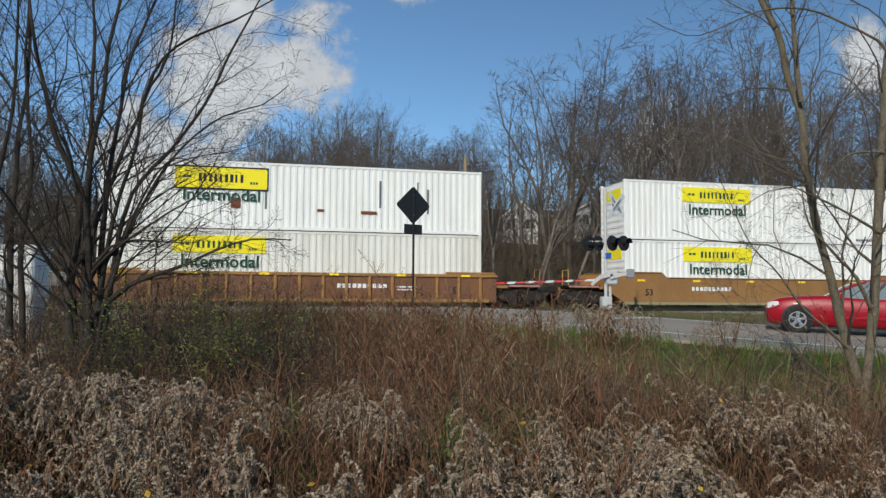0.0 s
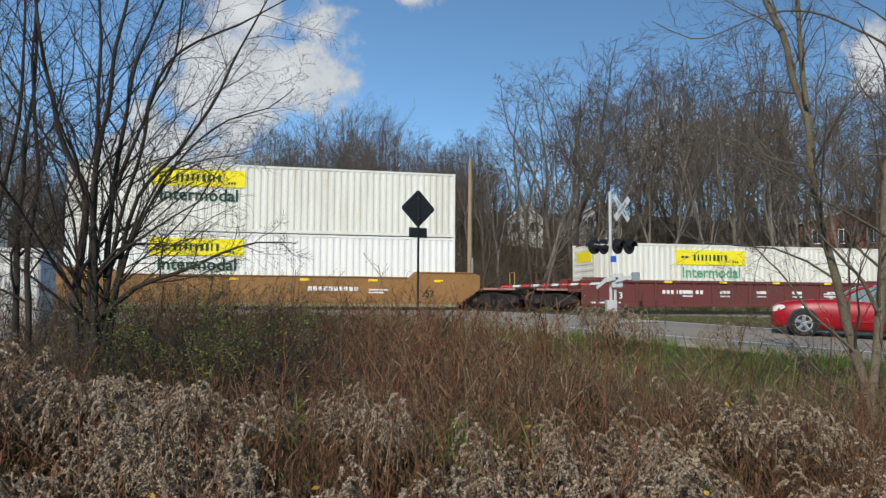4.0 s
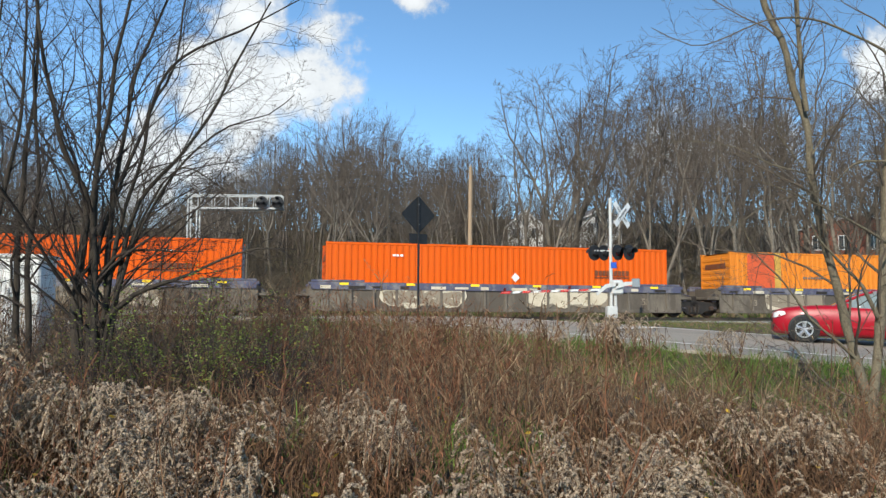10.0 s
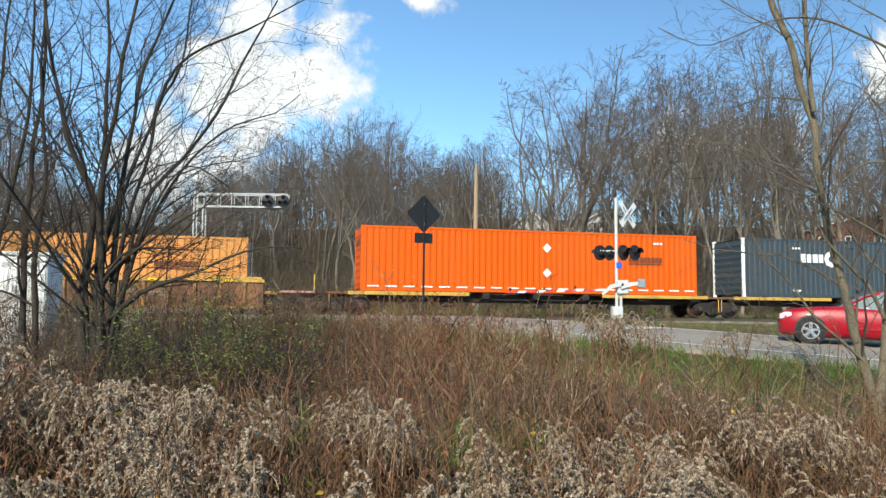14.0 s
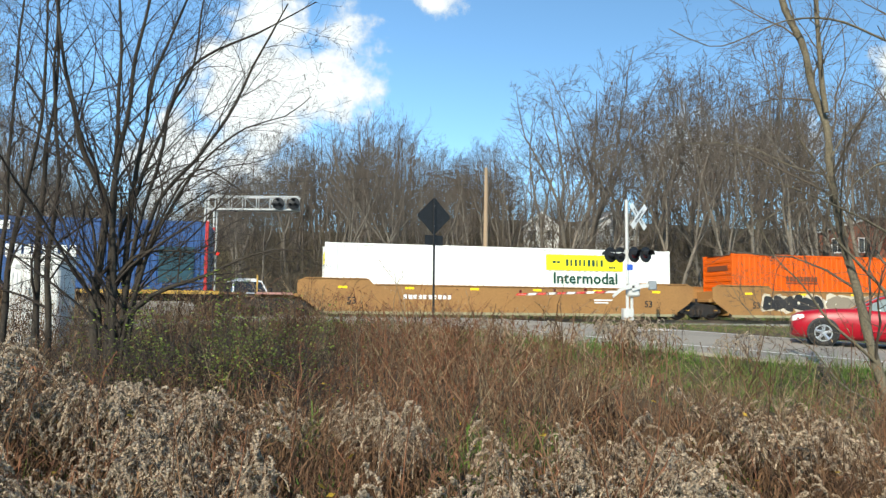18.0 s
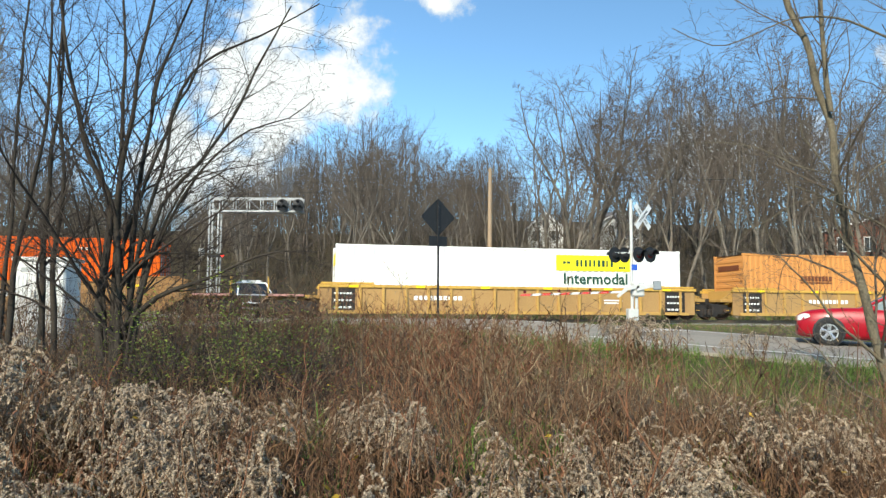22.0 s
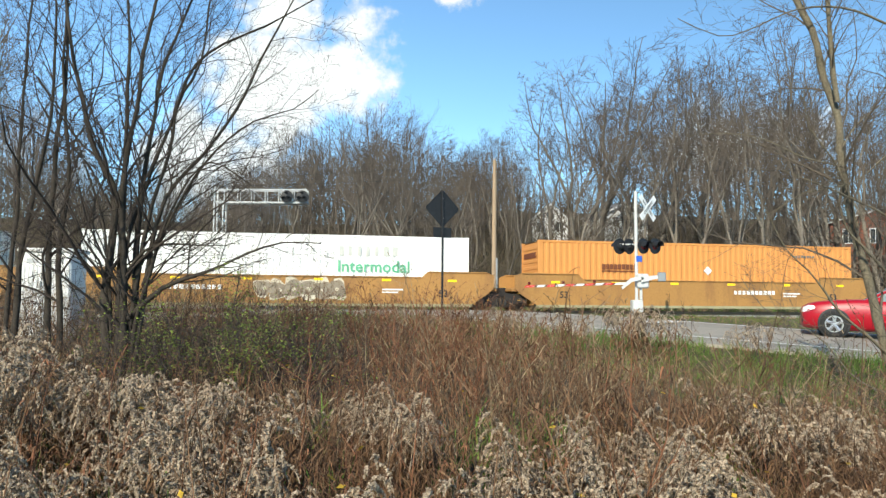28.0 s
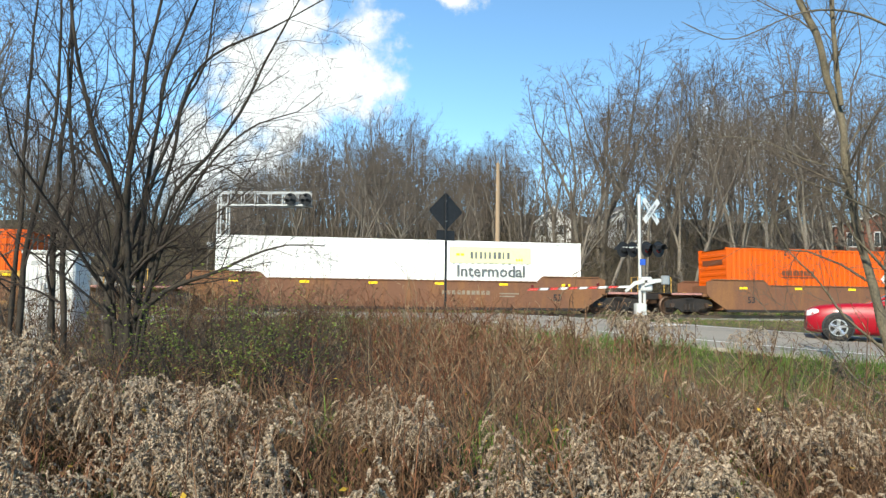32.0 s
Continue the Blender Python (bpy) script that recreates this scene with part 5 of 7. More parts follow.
# equipment case behind the tree
bx, by = -8.5, 15.76
bz = ground_z(bx, by)
case = thing("equipment_case", "silver aluminium railway equipment case among saplings", "cabinet", pose(bx, by, 0, 0, 0, 5))
part("housing", Geo().box(-0.52, -0.4, bz + 0.05, 0.52, 0.4, 2.62, 0.02), M_ALU, case)
part("roof", Geo().box(-0.57, -0.45, 2.62, 0.57, 0.45, 2.7, 0.02), M_ALU, case)
part("plinth", Geo().box(-0.5, -0.38, bz - 0.3, 0.5, 0.38, bz + 0.06, 0.02), M_PANEL, case)
for s in (-1, 1):
    d = part("door", Geo().box(min(s * 0.02, s * 0.49), -0.42, bz + 0.12, max(s * 0.02, s * 0.49), -0.398, 2.56, 0.008), M_ALU, case)
    part("handle", Geo().box(s * 0.07 - 0.015, -0.45, 1.85, s * 0.07 + 0.015, -0.42, 2.0, 0.006), M_GALV, d)
    for z in (bz + 0.3, 1.9, 2.4):
        part("hinge", Geo().tube([(s * 0.5, -0.425, z), (s * 0.5, -0.425, z + 0.1)], 0.014, 6), M_GALV, d)
    for k in range(5):
        xr = s * (0.08 + k * 0.085)
        part("rib", Geo().box(xr - 0.02, -0.432, bz + 0.16, xr + 0.02, -0.42, 2.34, 0.005), M_ALU, d)
    part("vent", Geo().box(s * 0.25 - 0.12, -0.428, 2.38, s * 0.25 + 0.12, -0.42, 2.48, 0.004), M_GALV, d)


# ---- vehicles ----
M_TYRE = material("tyre_rubber", (0.02, 0.02, 0.02), 0.85, grain=60, bump=0.2)
M_RIM = material("bright_alloy", (0.6, 0.61, 0.62), 0.3, 0.8, bump=0)
# Car glass: base colour lightened to stand in for pale sky reflected in it.
M_GLASS = material("painted_sky_reflection_glass", (0.17, 0.21, 0.21), 0.05, 0.0, bump=0, spec=0.8, vary=0.0)
M_GLASS_DARK = material("dark_truck_glass", (0.02, 0.025, 0.03), 0.05, 0.0, bump=0, spec=0.8, vary=0.0)
M_CAR_RED = material("glossy_red_car_paint", (0.3, 0.003, 0.013), 0.38, 0.0, dirt_amount=0.15, bump=0, vary=0.03, coat=0.3)
M_TRUCK = material("white_truck_paint", (0.75, 0.76, 0.77), 0.35, bump=0, coat=0.4, dirt_amount=0.2)
M_LAMPGLASS = material("clear_headlamp", (0.75, 0.75, 0.72), 0.12, 0.1, bump=0, spec=0.8)
M_CHROME = material("chrome", (0.7, 0.7, 0.7), 0.12, 1.0, bump=0)


def loft(stations, mirror=True):
    """Skin over cross-sections: each station is x and a list of (half width, z) from the bottom middle to the top middle."""
    g = Geo()
    k = len(stations[0][1])
    v = []
    for x, ring in stations:
        full = [(-w, z) for w, z in ring] + [(w, z) for w, z in ring[::-1]]
        v += [(x, y, z) for y, z in full]
    n = 2 * k
    f = [(i * n + j, (i + 1) * n + j, (i + 1) * n + (j + 1) % n, i * n + (j + 1) % n) for i in range(len(stations) - 1) for j in range(n)]
    f.append(tuple(range(n)))
    f.append(tuple(range((len(stations) - 1) * n, len(stations) * n))[::-1])
    return g.add(v, f)


def wheel(parent, x, y, r, side, spokes=5):
    w = part("wheel", Geo().lathe([(r * 0.62, -0.1), (r * 0.9, -0.11), (r, -0.08), (r, 0.08), (r * 0.9, 0.11), (r * 0.66, 0.1), (r * 0.62, 0.06)], 32, pose(x, y, r, 90, 0, 0)), M_TYRE, parent, "black tyre on a silver rim", smooth=True)
    yo = y + side * 0.085
    g = Geo().lathe([(r * 0.66, -0.02), (r * 0.68, 0.012), (r * 0.6, 0.012), (r * 0.56, -0.03)], 32, pose(x, yo, r, -90 * side, 0, 0))
    rim = part("rim", g, M_RIM, w, "silver alloy rim")
    part("hub", Geo().lathe([(r * 0.6, -0.06), (0, -0.06)], 24, pose(x, yo, r, -90 * side, 0, 0)), M_DARK, w)
    for i in range(spokes):
        a = 2 * math.pi * i / spokes + 0.3
        c, s = math.cos(a), math.sin(a)
        part("spoke", Geo().tube([(x + c * r * 0.05, yo, r + s * r * 0.05), (x + c * r * 0.35, yo + side * 0.005, r + s * r * 0.35), (x + c * r * 0.62, yo, r + s * r * 0.62)], (0.05, 0.045, 0.062), 6), M_RIM, w)
    part("hub_cap", Geo().lathe([(0.055, -0.01), (0.05, 0.02), (0.0, 0.03)], 14, pose(x, yo, r, -90 * side, 0, 0)), M_RIM, w)
    return w


def red_car(m):
    """A saloon, its nose towards -x, standing on z = 0."""
    car = thing("red_saloon_car", "glossy red saloon car waiting at the crossing", "car", m)

    def ring(w, zb, belt, top=None, inset=0.0):
        top = belt + 0.02 if top is None else top
        return [(0.0, zb), (w * 0.82, zb), (w * 0.97, zb + 0.12), (w, (zb + belt) / 2 + 0.04), (w * 0.97, belt - 0.08), (w * 0.9, belt), (w * 0.5, top), (0.0, top + 0.012)]
    st = [(-2.38, ring(0.62, 0.25, 0.64)), (-2.34, ring(0.76, 0.21, 0.74)), (-2.22, ring(0.85, 0.19, 0.82)), (-2.02, ring(0.9, 0.18, 0.88)), (-1.7, ring(0.92, 0.18, 0.93)), (-1.3, ring(0.925, 0.18, 0.965)),
          (-0.95, ring(0.925, 0.18, 0.985)), (-0.4, ring(0.925, 0.19, 0.97)), (0.6, ring(0.925, 0.19, 0.98)), (1.4, ring(0.92, 0.2, 0.99)), (1.9, ring(0.91, 0.22, 0.99)), (2.3, ring(0.86, 0.26, 0.96)), (2.52, ring(0.72, 0.34, 0.9))]
    body = part("body", loft(st), M_CAR_RED, car, "red body", smooth=True)
    cab = [(-0.98, [(0, 0.9), (0.8, 0.9), (0.8, 0.94), (0.78, 0.96), (0.5, 0.975), (0, 0.98)]), (-0.3, [(0, 0.9), (0.84, 0.9), (0.84, 0.97), (0.7, 1.3), (0.45, 1.36), (0, 1.37)]),
           (0.1, [(0, 0.9), (0.85, 0.9), (0.85, 0.98), (0.66, 1.41), (0.42, 1.46), (0, 1.475)]), (0.8, [(0, 0.9), (0.85, 0.9), (0.85, 0.98), (0.66, 1.42), (0.42, 1.475), (0, 1.485)]),
           (1.3, [(0, 0.9), (0.84, 0.9), (0.84, 0.98), (0.66, 1.37), (0.42, 1.43), (0, 1.44)]), (1.98, [(0, 0.9), (0.78, 0.9), (0.78, 0.97), (0.7, 1.02), (0.4, 1.03), (0, 1.04)])]
    part("windows", loft(cab), M_GLASS, car, "windows with the reflected sky's pale grey-green painted in", smooth=True)
    rf_ = [(-0.02, [(0, 1.38), (0.4, 1.385), (0.6, 1.37), (0.67, 1.37), (0.45, 1.43), (0, 1.445)]), (0.15, [(0, 1.4), (0.4, 1.4), (0.6, 1.385), (0.685, 1.4), (0.44, 1.475), (0, 1.49)]), (0.8, [(0, 1.4), (0.4, 1.4), (0.6, 1.4), (0.685, 1.41), (0.44, 1.49), (0, 1.5)]), (1.3, [(0, 1.36), (0.4, 1.36), (0.6, 1.34), (0.68, 1.355), (0.44, 1.44), (0, 1.455)])]
    part("roof", loft(rf_), M_CAR_RED, car, "red roof", smooth=True)
    for s in (-1, 1):
        part("windscreen_pillar", Geo().tube([(-0.95, s * 0.81, 0.95), (-0.3, s * 0.71, 1.3), (0.0, s * 0.66, 1.4)], 0.035, 6), M_CAR_RED, car)
        part("door_pillar", Geo().tube([(0.62, s * 0.87, 0.97), (0.66, s * 0.68, 1.41)], 0.035, 6), M_DARK, car)
        part("rear_pillar", Geo().tube([(1.95, s * 0.8, 0.98), (1.6, s * 0.74, 1.2), (1.25, s * 0.67, 1.38)], 0.06, 6), M_CAR_RED, car)
        for x in (-0.75, 0.62, 1.45):
            part("door_gap", Geo().tube([(x, s * 0.933, 0.3), (x, s * 0.938, 0.6), (x, s * 0.905, 0.93)], 0.006, 4), M_DARK, car)
        for x in (0.42, 1.28):
            part("door_handle", Geo().box(x, s * 0.93 - 0.02, 0.8, x + 0.17, s * 0.93 + 0.02, 0.83, 0.008), M_CAR_RED, car)
        part("side_moulding", Geo().box(-0.7, s * 0.935 - 0.01, 0.42, 1.4, s * 0.935 + 0.01, 0.48, 0.004), M_CAR_RED, car)
        part("headlight", Geo().add([(-2.385, s * 0.55, 0.62), (-2.35, s * 0.75, 0.61), (-2.24, s * 0.868, 0.64), (-2.07, s * 0.913, 0.72), (-2.1, s * 0.89, 0.8), (-2.24, s * 0.82, 0.8), (-2.36, s * 0.65, 0.74)], [(0, 1, 2, 3, 4, 5, 6)]), M_LAMPGLASS, car, "clear headlight")
        mr = part("mirror", Geo().box(-0.72, s * 1.0 - 0.1, 0.93, -0.56, s * 1.0 + 0.1, 1.07, 0.03), M_CAR_RED, car, "red door mirror")
        part("mirror_arm", Geo().box(-0.68, s * 0.9 - 0.05, 0.92, -0.6, s * 0.9 + 0.05, 0.97, 0.01), M_DARK, mr)
        for x in (-1.62, 1.3):
            part("wheel_arch", Geo().lathe([(0.0, 0.016), (0.36, 0.016), (0.392, 0.01), (0.392, -0.06)], 24, pose(x, s * 0.92, 0.35, -90 * s, 0, 0)), M_DARK, car)
            wheel(car, x, s * 0.875, 0.335, s)
        part("tail_lamp", Geo().box(2.4, s * 0.65 - 0.16, 0.72, 2.5, s * 0.65 + 0.16, 0.86, 0.02), M_LENS, car)
    part("grille", Geo().box(-2.39, -0.42, 0.5, -2.35, 0.42, 0.6, 0.01), M_DARK, car)
    part("intake", Geo().box(-2.375, -0.72, 0.33, -2.31, 0.72, 0.44, 0.02), M_DARK, car)
    part("underside", Geo().box(-2.0, -0.75, 0.16, 2.2, 0.75, 0.3), M_DARK, car)
    part("bumper_line", Geo().box(-2.36, -0.8, 0.46, -2.33, 0.8, 0.475), M_DARK, car)
    return car


# the nose points down the road towards the crossing
carz = ground_z(11.83, 20.0) + 0.07
red_car(pose(11.83, 20.0, carz, 0, 2.5, -23))


def pickup(m):
    """A white pickup, its nose towards -x."""
    t = thing("white_pickup_truck", "white pickup truck waiting beyond the track", "truck", m)

    def ring(w, zb, top):
        return [(0, zb), (w * 0.9, zb), (w, zb + 0.15), (w, top - 0.12), (w * 0.93, top), (0, top + 0.02)]
    part("body", loft([(-2.8, ring(0.85, 0.5, 0.95)), (-2.7, ring(0.96, 0.45, 1.1)), (-1.4, ring(1.0, 0.42, 1.2)), (-1.0, ring(1.0, 0.42, 1.22)), (1.0, ring(1.0, 0.42, 1.22)), (2.8, ring(1.0, 0.5, 1.22))]), M_TRUCK, t, "white body", smooth=False)
    part("cab_glass", loft([(-1.3, [(0, 1.1), (0.9, 1.1), (0.9, 1.18), (0.85, 1.22), (0, 1.24)]), (-0.6, [(0, 1.1), (0.92, 1.1), (0.92, 1.2), (0.74, 1.8), (0, 1.84)]), (0.9, [(0, 1.1), (0.92, 1.1), (0.92, 1.2), (0.74, 1.8), (0, 1.84)]), (1.0, [(0, 1.1), (0.92, 1.1), (0.92, 1.2), (0.76, 1.75), (0, 1.78)])]), M_GLASS_DARK, t)
    part("roof", Geo().box(-0.62, -0.76, 1.78, 0.95, 0.76, 1.88, 0.04), M_TRUCK, t)
    part("light_bar", Geo().box(-0.2, -0.6, 1.88, 0.05, 0.6, 2.0, 0.03), M_LAMPGLASS, t, "pale roof light bar")
    for s in (-1, 1):
        part("pillar", Geo().tube([(-1.28, s * 0.88, 1.2), (-0.6, s * 0.75, 1.8)], 0.05, 6), M_TRUCK, t)
        part("headlight", Geo().box(-2.82, s * 0.7 - 0.17, 0.82, -2.72, s * 0.7 + 0.17, 1.02, 0.02), M_LAMPGLASS, t)
        part("mirror", Geo().box(-0.95, s * 1.15 - 0.1, 1.25, -0.85, s * 1.15 + 0.1, 1.5, 0.02), M_DARK, t)
        for x in (-1.85, 1.75):
            wheel(t, x, s * 0.9, 0.4, s, 6)
    part("grille", Geo().box(-2.84, -0.5, 0.78, -2.76, 0.5, 1.02, 0.02), M_DARK, t, "dark grille")
    part("bumper", Geo().box(-2.95, -0.95, 0.5, -2.75, 0.95, 0.72, 0.04), M_CHROME, t, "chrome bumper")
    return t


tx_, ty_ = -10.75, 40.2
tz_ = ground_z(tx_, ty_) + 0.08
pickup(pose(tx_, ty_, tz_, 0, 0, 118))


# ---- houses on the hill ----
M_SIDING = material("white_house_siding", (0.62, 0.62, 0.6), 0.7, scale=0.6, dirt_amount=0.3)
M_SHINGLE = material("grey_roof_shingles", (0.2, 0.19, 0.19), 0.9, scale=2, grain=20, bump=0.3)
M_BRICK = material("red_brown_brick_wall", (0.2, 0.075, 0.05), 0.85, scale=2, grain=12, vary=0.25)
M_PANE = material("dark_window_pane", (0.03, 0.035, 0.04), 0.1, bump=0, spec=0.8)


def house(label, m, w, d, h, rise, wall, windows):
    """A gabled house, its gable wall towards -y; windows: x, z, width, height on that wall."""
    hs = thing("house", label, "house", m)
    o = [(-w / 2, -2.5), (w / 2, -2.5), (w / 2, h), (0, h + rise), (-w / 2, h)]
    wl_ = part("wall", Geo().prism(o, 0, d), wall, hs)
    for s in (-1, 1):
        e = 0.35
        k = rise / (w / 2)
        a, b = (0, h + rise + 0.16), (s * (w / 2 + e), h - e * k + 0.16)
        rf2 = Geo().prism([a, b, (b[0], b[1] - 0.14), (a[0], a[1] - 0.14)], -e, d + e)
        part("roof_slope", rf2, M_SHINGLE, hs, "grey shingled roof slope")
        part("barge_board", Geo().prism([(0, h + rise + 0.03), (s * (w / 2 + e), h - e * k + 0.03), (s * (w / 2 + e), h - e * k - 0.17), (0, h + rise - 0.17)], -e - 0.04, -e), M_WHITE_PAINT, hs, "white barge board")
    for x, z, ww, hh in windows:
        wn_ = part("window", Geo().box(x - ww / 2, -0.03, z, x + ww / 2, 0.02, z + hh), M_PANE, hs, "dark window")
        for fx0, fz0, fx1, fz1 in ((x - ww / 2 - 0.1, z - 0.1, x + ww / 2 + 0.1, z), (x - ww / 2 - 0.1, z + hh, x + ww / 2 + 0.1, z + hh + 0.1), (x - ww / 2 - 0.1, z, x - ww / 2, z + hh), (x + ww / 2, z, x + ww / 2 + 0.1, z + hh), (x - 0.03, z, x + 0.03, z + hh)):
            part("window_frame", Geo().box(fx0, -0.06, fz0, fx1, 0.0, fz1), M_WHITE_PAINT, wn_)
    return hs


house("white gabled house among bare trees on the hill", pose(12.35, 95, 10.6, 0, 0, -8), 4.6, 8, 2.0, 1.9, M_SIDING, ((-1.2, 0.3, 0.9, 1.2), (1.2, 0.3, 0.9, 1.2), (0, 2.1, 0.8, 0.8)))
house("pale house with white trim among bare trees", pose(23.3, 100, 11.6, 0, 0, 12), 6.0, 8, 2.4, 1.6, M_SIDING, ((-1.6, 0.5, 0.8, 1.3), (0.2, 0.5, 0.8, 1.3), (1.8, 0.5, 0.8, 1.3)))
house("red-brown brick house with white eaves on the hill", pose(48.5, 83, 7.6, 0, 0, -20), 12.0, 8, 3.6, 1.6, M_BRICK, ((-4.2, 1.2, 1.0, 1.5), (-1.5, 1.2, 1.0, 1.5), (1.5, 1.2, 1.0, 1.5), (4.2, 1.2, 1.0, 1.5)))

# ---- trees ----
def unit(v):
    return v / (math.sqrt(v[0] * v[0] + v[1] * v[1] + v[2] * v[2]) + 1e-9)


def path(p, d, length, n, r, up=0.0, wander=0.12):
    """A winding line from p towards d."""
    out, p, d = [np.array(p, dtype=float)], np.array(p, dtype=float), unit(np.array(d, dtype=float))
    for _ in range(n):
        d = unit(d + np.array((r.gauss(0, wander), r.gauss(0, wander), r.gauss(0, wander) + up)))
        p = p + d * length / n
        out.append(p)
    return np.array(out)


def aside(d, angle, turn):
    """The direction d turned away from itself by angle, about itself by turn."""
    x, y, z = float(d[0]), float(d[1]), float(d[2])
    ax, ay, az = (y, -x, 0.0) if abs(z) < 0.95 else (0.0, z, -y)
    k = 1 / math.sqrt(ax * ax + ay * ay + az * az)
    ax, ay, az = ax * k, ay * k, az * k
    bx, by, bz = y * az - z * ay, z * ax - x * az, x * ay - y * ax
    c, s, ct, st = math.cos(angle), math.sin(angle), math.cos(turn), math.sin(turn)
    return np.array((x * c + (ax * ct + bx * st) * s, y * c + (ay * ct + by * st) * s, z * c + (az * ct + bz * st) * s))


THIN = [0.004]


def grow(stem, pts, r0, r1, levels, r, crown, turn=0.0):
    """Draws a limb and, along it, the limbs that levels lists: count, first share, length, angle, upward pull, points, sides."""
    pts = np.asarray(pts, dtype=float)
    n = len(pts)
    rad = r0 + (r1 - r0) * np.linspace(0, 1, n) ** 0.8
    if r0 > 0.02 and THIN[0] < 0.003:
        rad = rad * np.array([1 + 0.22 * noise.noise((p[2] * 4, r0 * 90, p[0])) for p in pts])
    sides = 9 if r0 > 0.06 else 7 if r0 > 0.05 else (5 if r0 > 0.02 else 3)
    stem.tube(pts, rad, sides, cap=False)
    if not levels:
        return
    cnt, first, length, angle, up, k, thick = levels[0]
    seg = np.linalg.norm(np.diff(pts, axis=0), axis=1).sum()
    for i in range(cnt):
        f = first + (0.98 - first) * (i + r.random()) / cnt
        q = f * (n - 1)
        j = min(int(q), n - 2)
        p = pts[j] + (pts[j + 1] - pts[j]) * (q - j)
        d = unit(pts[j + 1] - pts[j])
        turn += 2.4 + r.uniform(-0.5, 0.5)
        ln = seg * length * (1.15 - 0.75 * f) * r.uniform(0.7, 1.3)
        rr = max(THIN[0] * 1.5, (r0 + (r1 - r0) * f) * thick)
        dd = aside(d, angle * r.uniform(0.7, 1.3), turn)
        grow(crown, path(p, dd, ln, k, r, up, 0.16), rr, max(rr * 0.35, THIN[0]), levels[1:], r, crown, r.uniform(0, 6))


def wood_tree(seed, high, spread, leaders):
    """A tall bare woodland tree: a winding trunk that parts into leaders, and a crown of fine bare limbs."""
    r = random.Random(seed)
    trunk, crown = Geo(), Geo()
    fork = r.uniform(0.22, 0.42)
    pts = path((0, 0, -0.3), (r.uniform(-0.1, 0.1), r.uniform(-0.1, 0.1), 1), high * fork, 5, r, 0.03, 0.07)
    base = high * 0.0085 + 0.03
    lev = [(8, 0.1, 0.42 * spread, 0.75, 0.08, 4, 0.5), (6, 0.12, 0.5, 0.8, 0.06, 3, 0.45), (4, 0.1, 0.8, 0.65, 0.05, 2, 0.5)]
    grow(trunk, pts, base, base * 0.75, [(3, 0.4, 0.7, 1.0, 0.1, 4, 0.35), (6, 0.2, 0.5, 0.85, 0.04, 2, 0.5), (4, 0.1, 0.6, 0.85, 0.02, 1, 0.6)], r, crown)
    turn = r.uniform(0, 6.28)
    for i in range(leaders):
        turn += 6.28 / leaders + r.uniform(-0.4, 0.4)
        d = aside(unit(pts[-1] - pts[-2]), r.uniform(0.12, 0.42) * spread, turn)
        grow(trunk, path(pts[-1], d, high * (1.0 - fork) * r.uniform(0.75, 1.05), 8, r, 0.07, 0.1), base * (0.8 - 0.08 * leaders), 0.018, lev, r, crown, r.uniform(0, 6))
    return trunk, crown


THIN[0] = 0.0085
WOOD = []
for i in range(7):
    tr, cr = wood_tree(20 + i, 18.0, (0.85, 1.1, 0.8, 1.25, 1.0, 0.9, 1.15)[i], (2, 3, 2, 3, 2, 3, 4)[i])
    WOOD.append((tr.mesh("trunk", M_BARK_WOOD, True), cr.mesh("crown", M_TWIG_WOOD, True)))

# How high the tops of the wood stand over the rail, by bearing: x for each 100 m of depth, and metres for each 100 m.
CANOPY = [(-62, 34), (-56, 30), (-51, 18), (-44, 15), (-38, 12), (-32, 17), (-27, 20), (-22, 24), (-15, 27), (-8, 28.5), (-4, 25), (0, 22), (5, 22), (8, 24), (10.5, 28), (12.5, 33), (17, 36), (22, 38), (25, 34), (28, 33), (34, 36), (42, 38), (60, 40), (80, 40)]


def canopy(b):
    return float(np.interp(b, [c[0] for c in CANOPY], [c[1] for c in CANOPY]))


def clear_of_ways(x, y, road=6.0):
    return track_offset(x, y) > 7.5 and abs(road_offset(x, y)) > road


rf = random.Random(11)
planted = []
tries = 0
wood_count = 0
while wood_count < 130 and tries < 9000:
    tries += 1
    y = 46 + 62 * rf.random() ** 1.15
    x = y * rf.uniform(-0.68, 0.78)
    if not clear_of_ways(x, y) or any((x - a) ** 2 + (y - b) ** 2 < 3.2 for a, b in planted):
        continue
    bear = 100 * x / y
    if (5.5 < bear < 12.5 and y < 74 or 11.5 < bear < 14.5 and y < 94) and rf.random() < 0.85:
        continue
    z = ground_z(x, y)
    high = (1.6 + canopy(bear) / 100 * y - z) * rf.uniform(0.7, 1.06)
    if y < 56:
        high *= rf.uniform(0.7, 1.0)
    if not 5.0 < high < 24:
        continue
    planted.append((x, y))
    wood_count += 1
    k = rf.randrange(7)
    sc = high / 18.0
    t = thing("bare_tree", "leafless grey-brown woodland tree on the hillside", "tree", group="trees of the hillside wood")
    t.matrix_basis = pose(x, y, z, rf.uniform(-3, 3), rf.uniform(-3, 3), rf.uniform(0, 360)) @ Matrix.Diagonal((sc * rf.uniform(0.95, 1.3), sc * 1.1, sc, 1))
    part("trunk", WOOD[k][0], None, t)
    part("crown", WOOD[k][1], None, t)

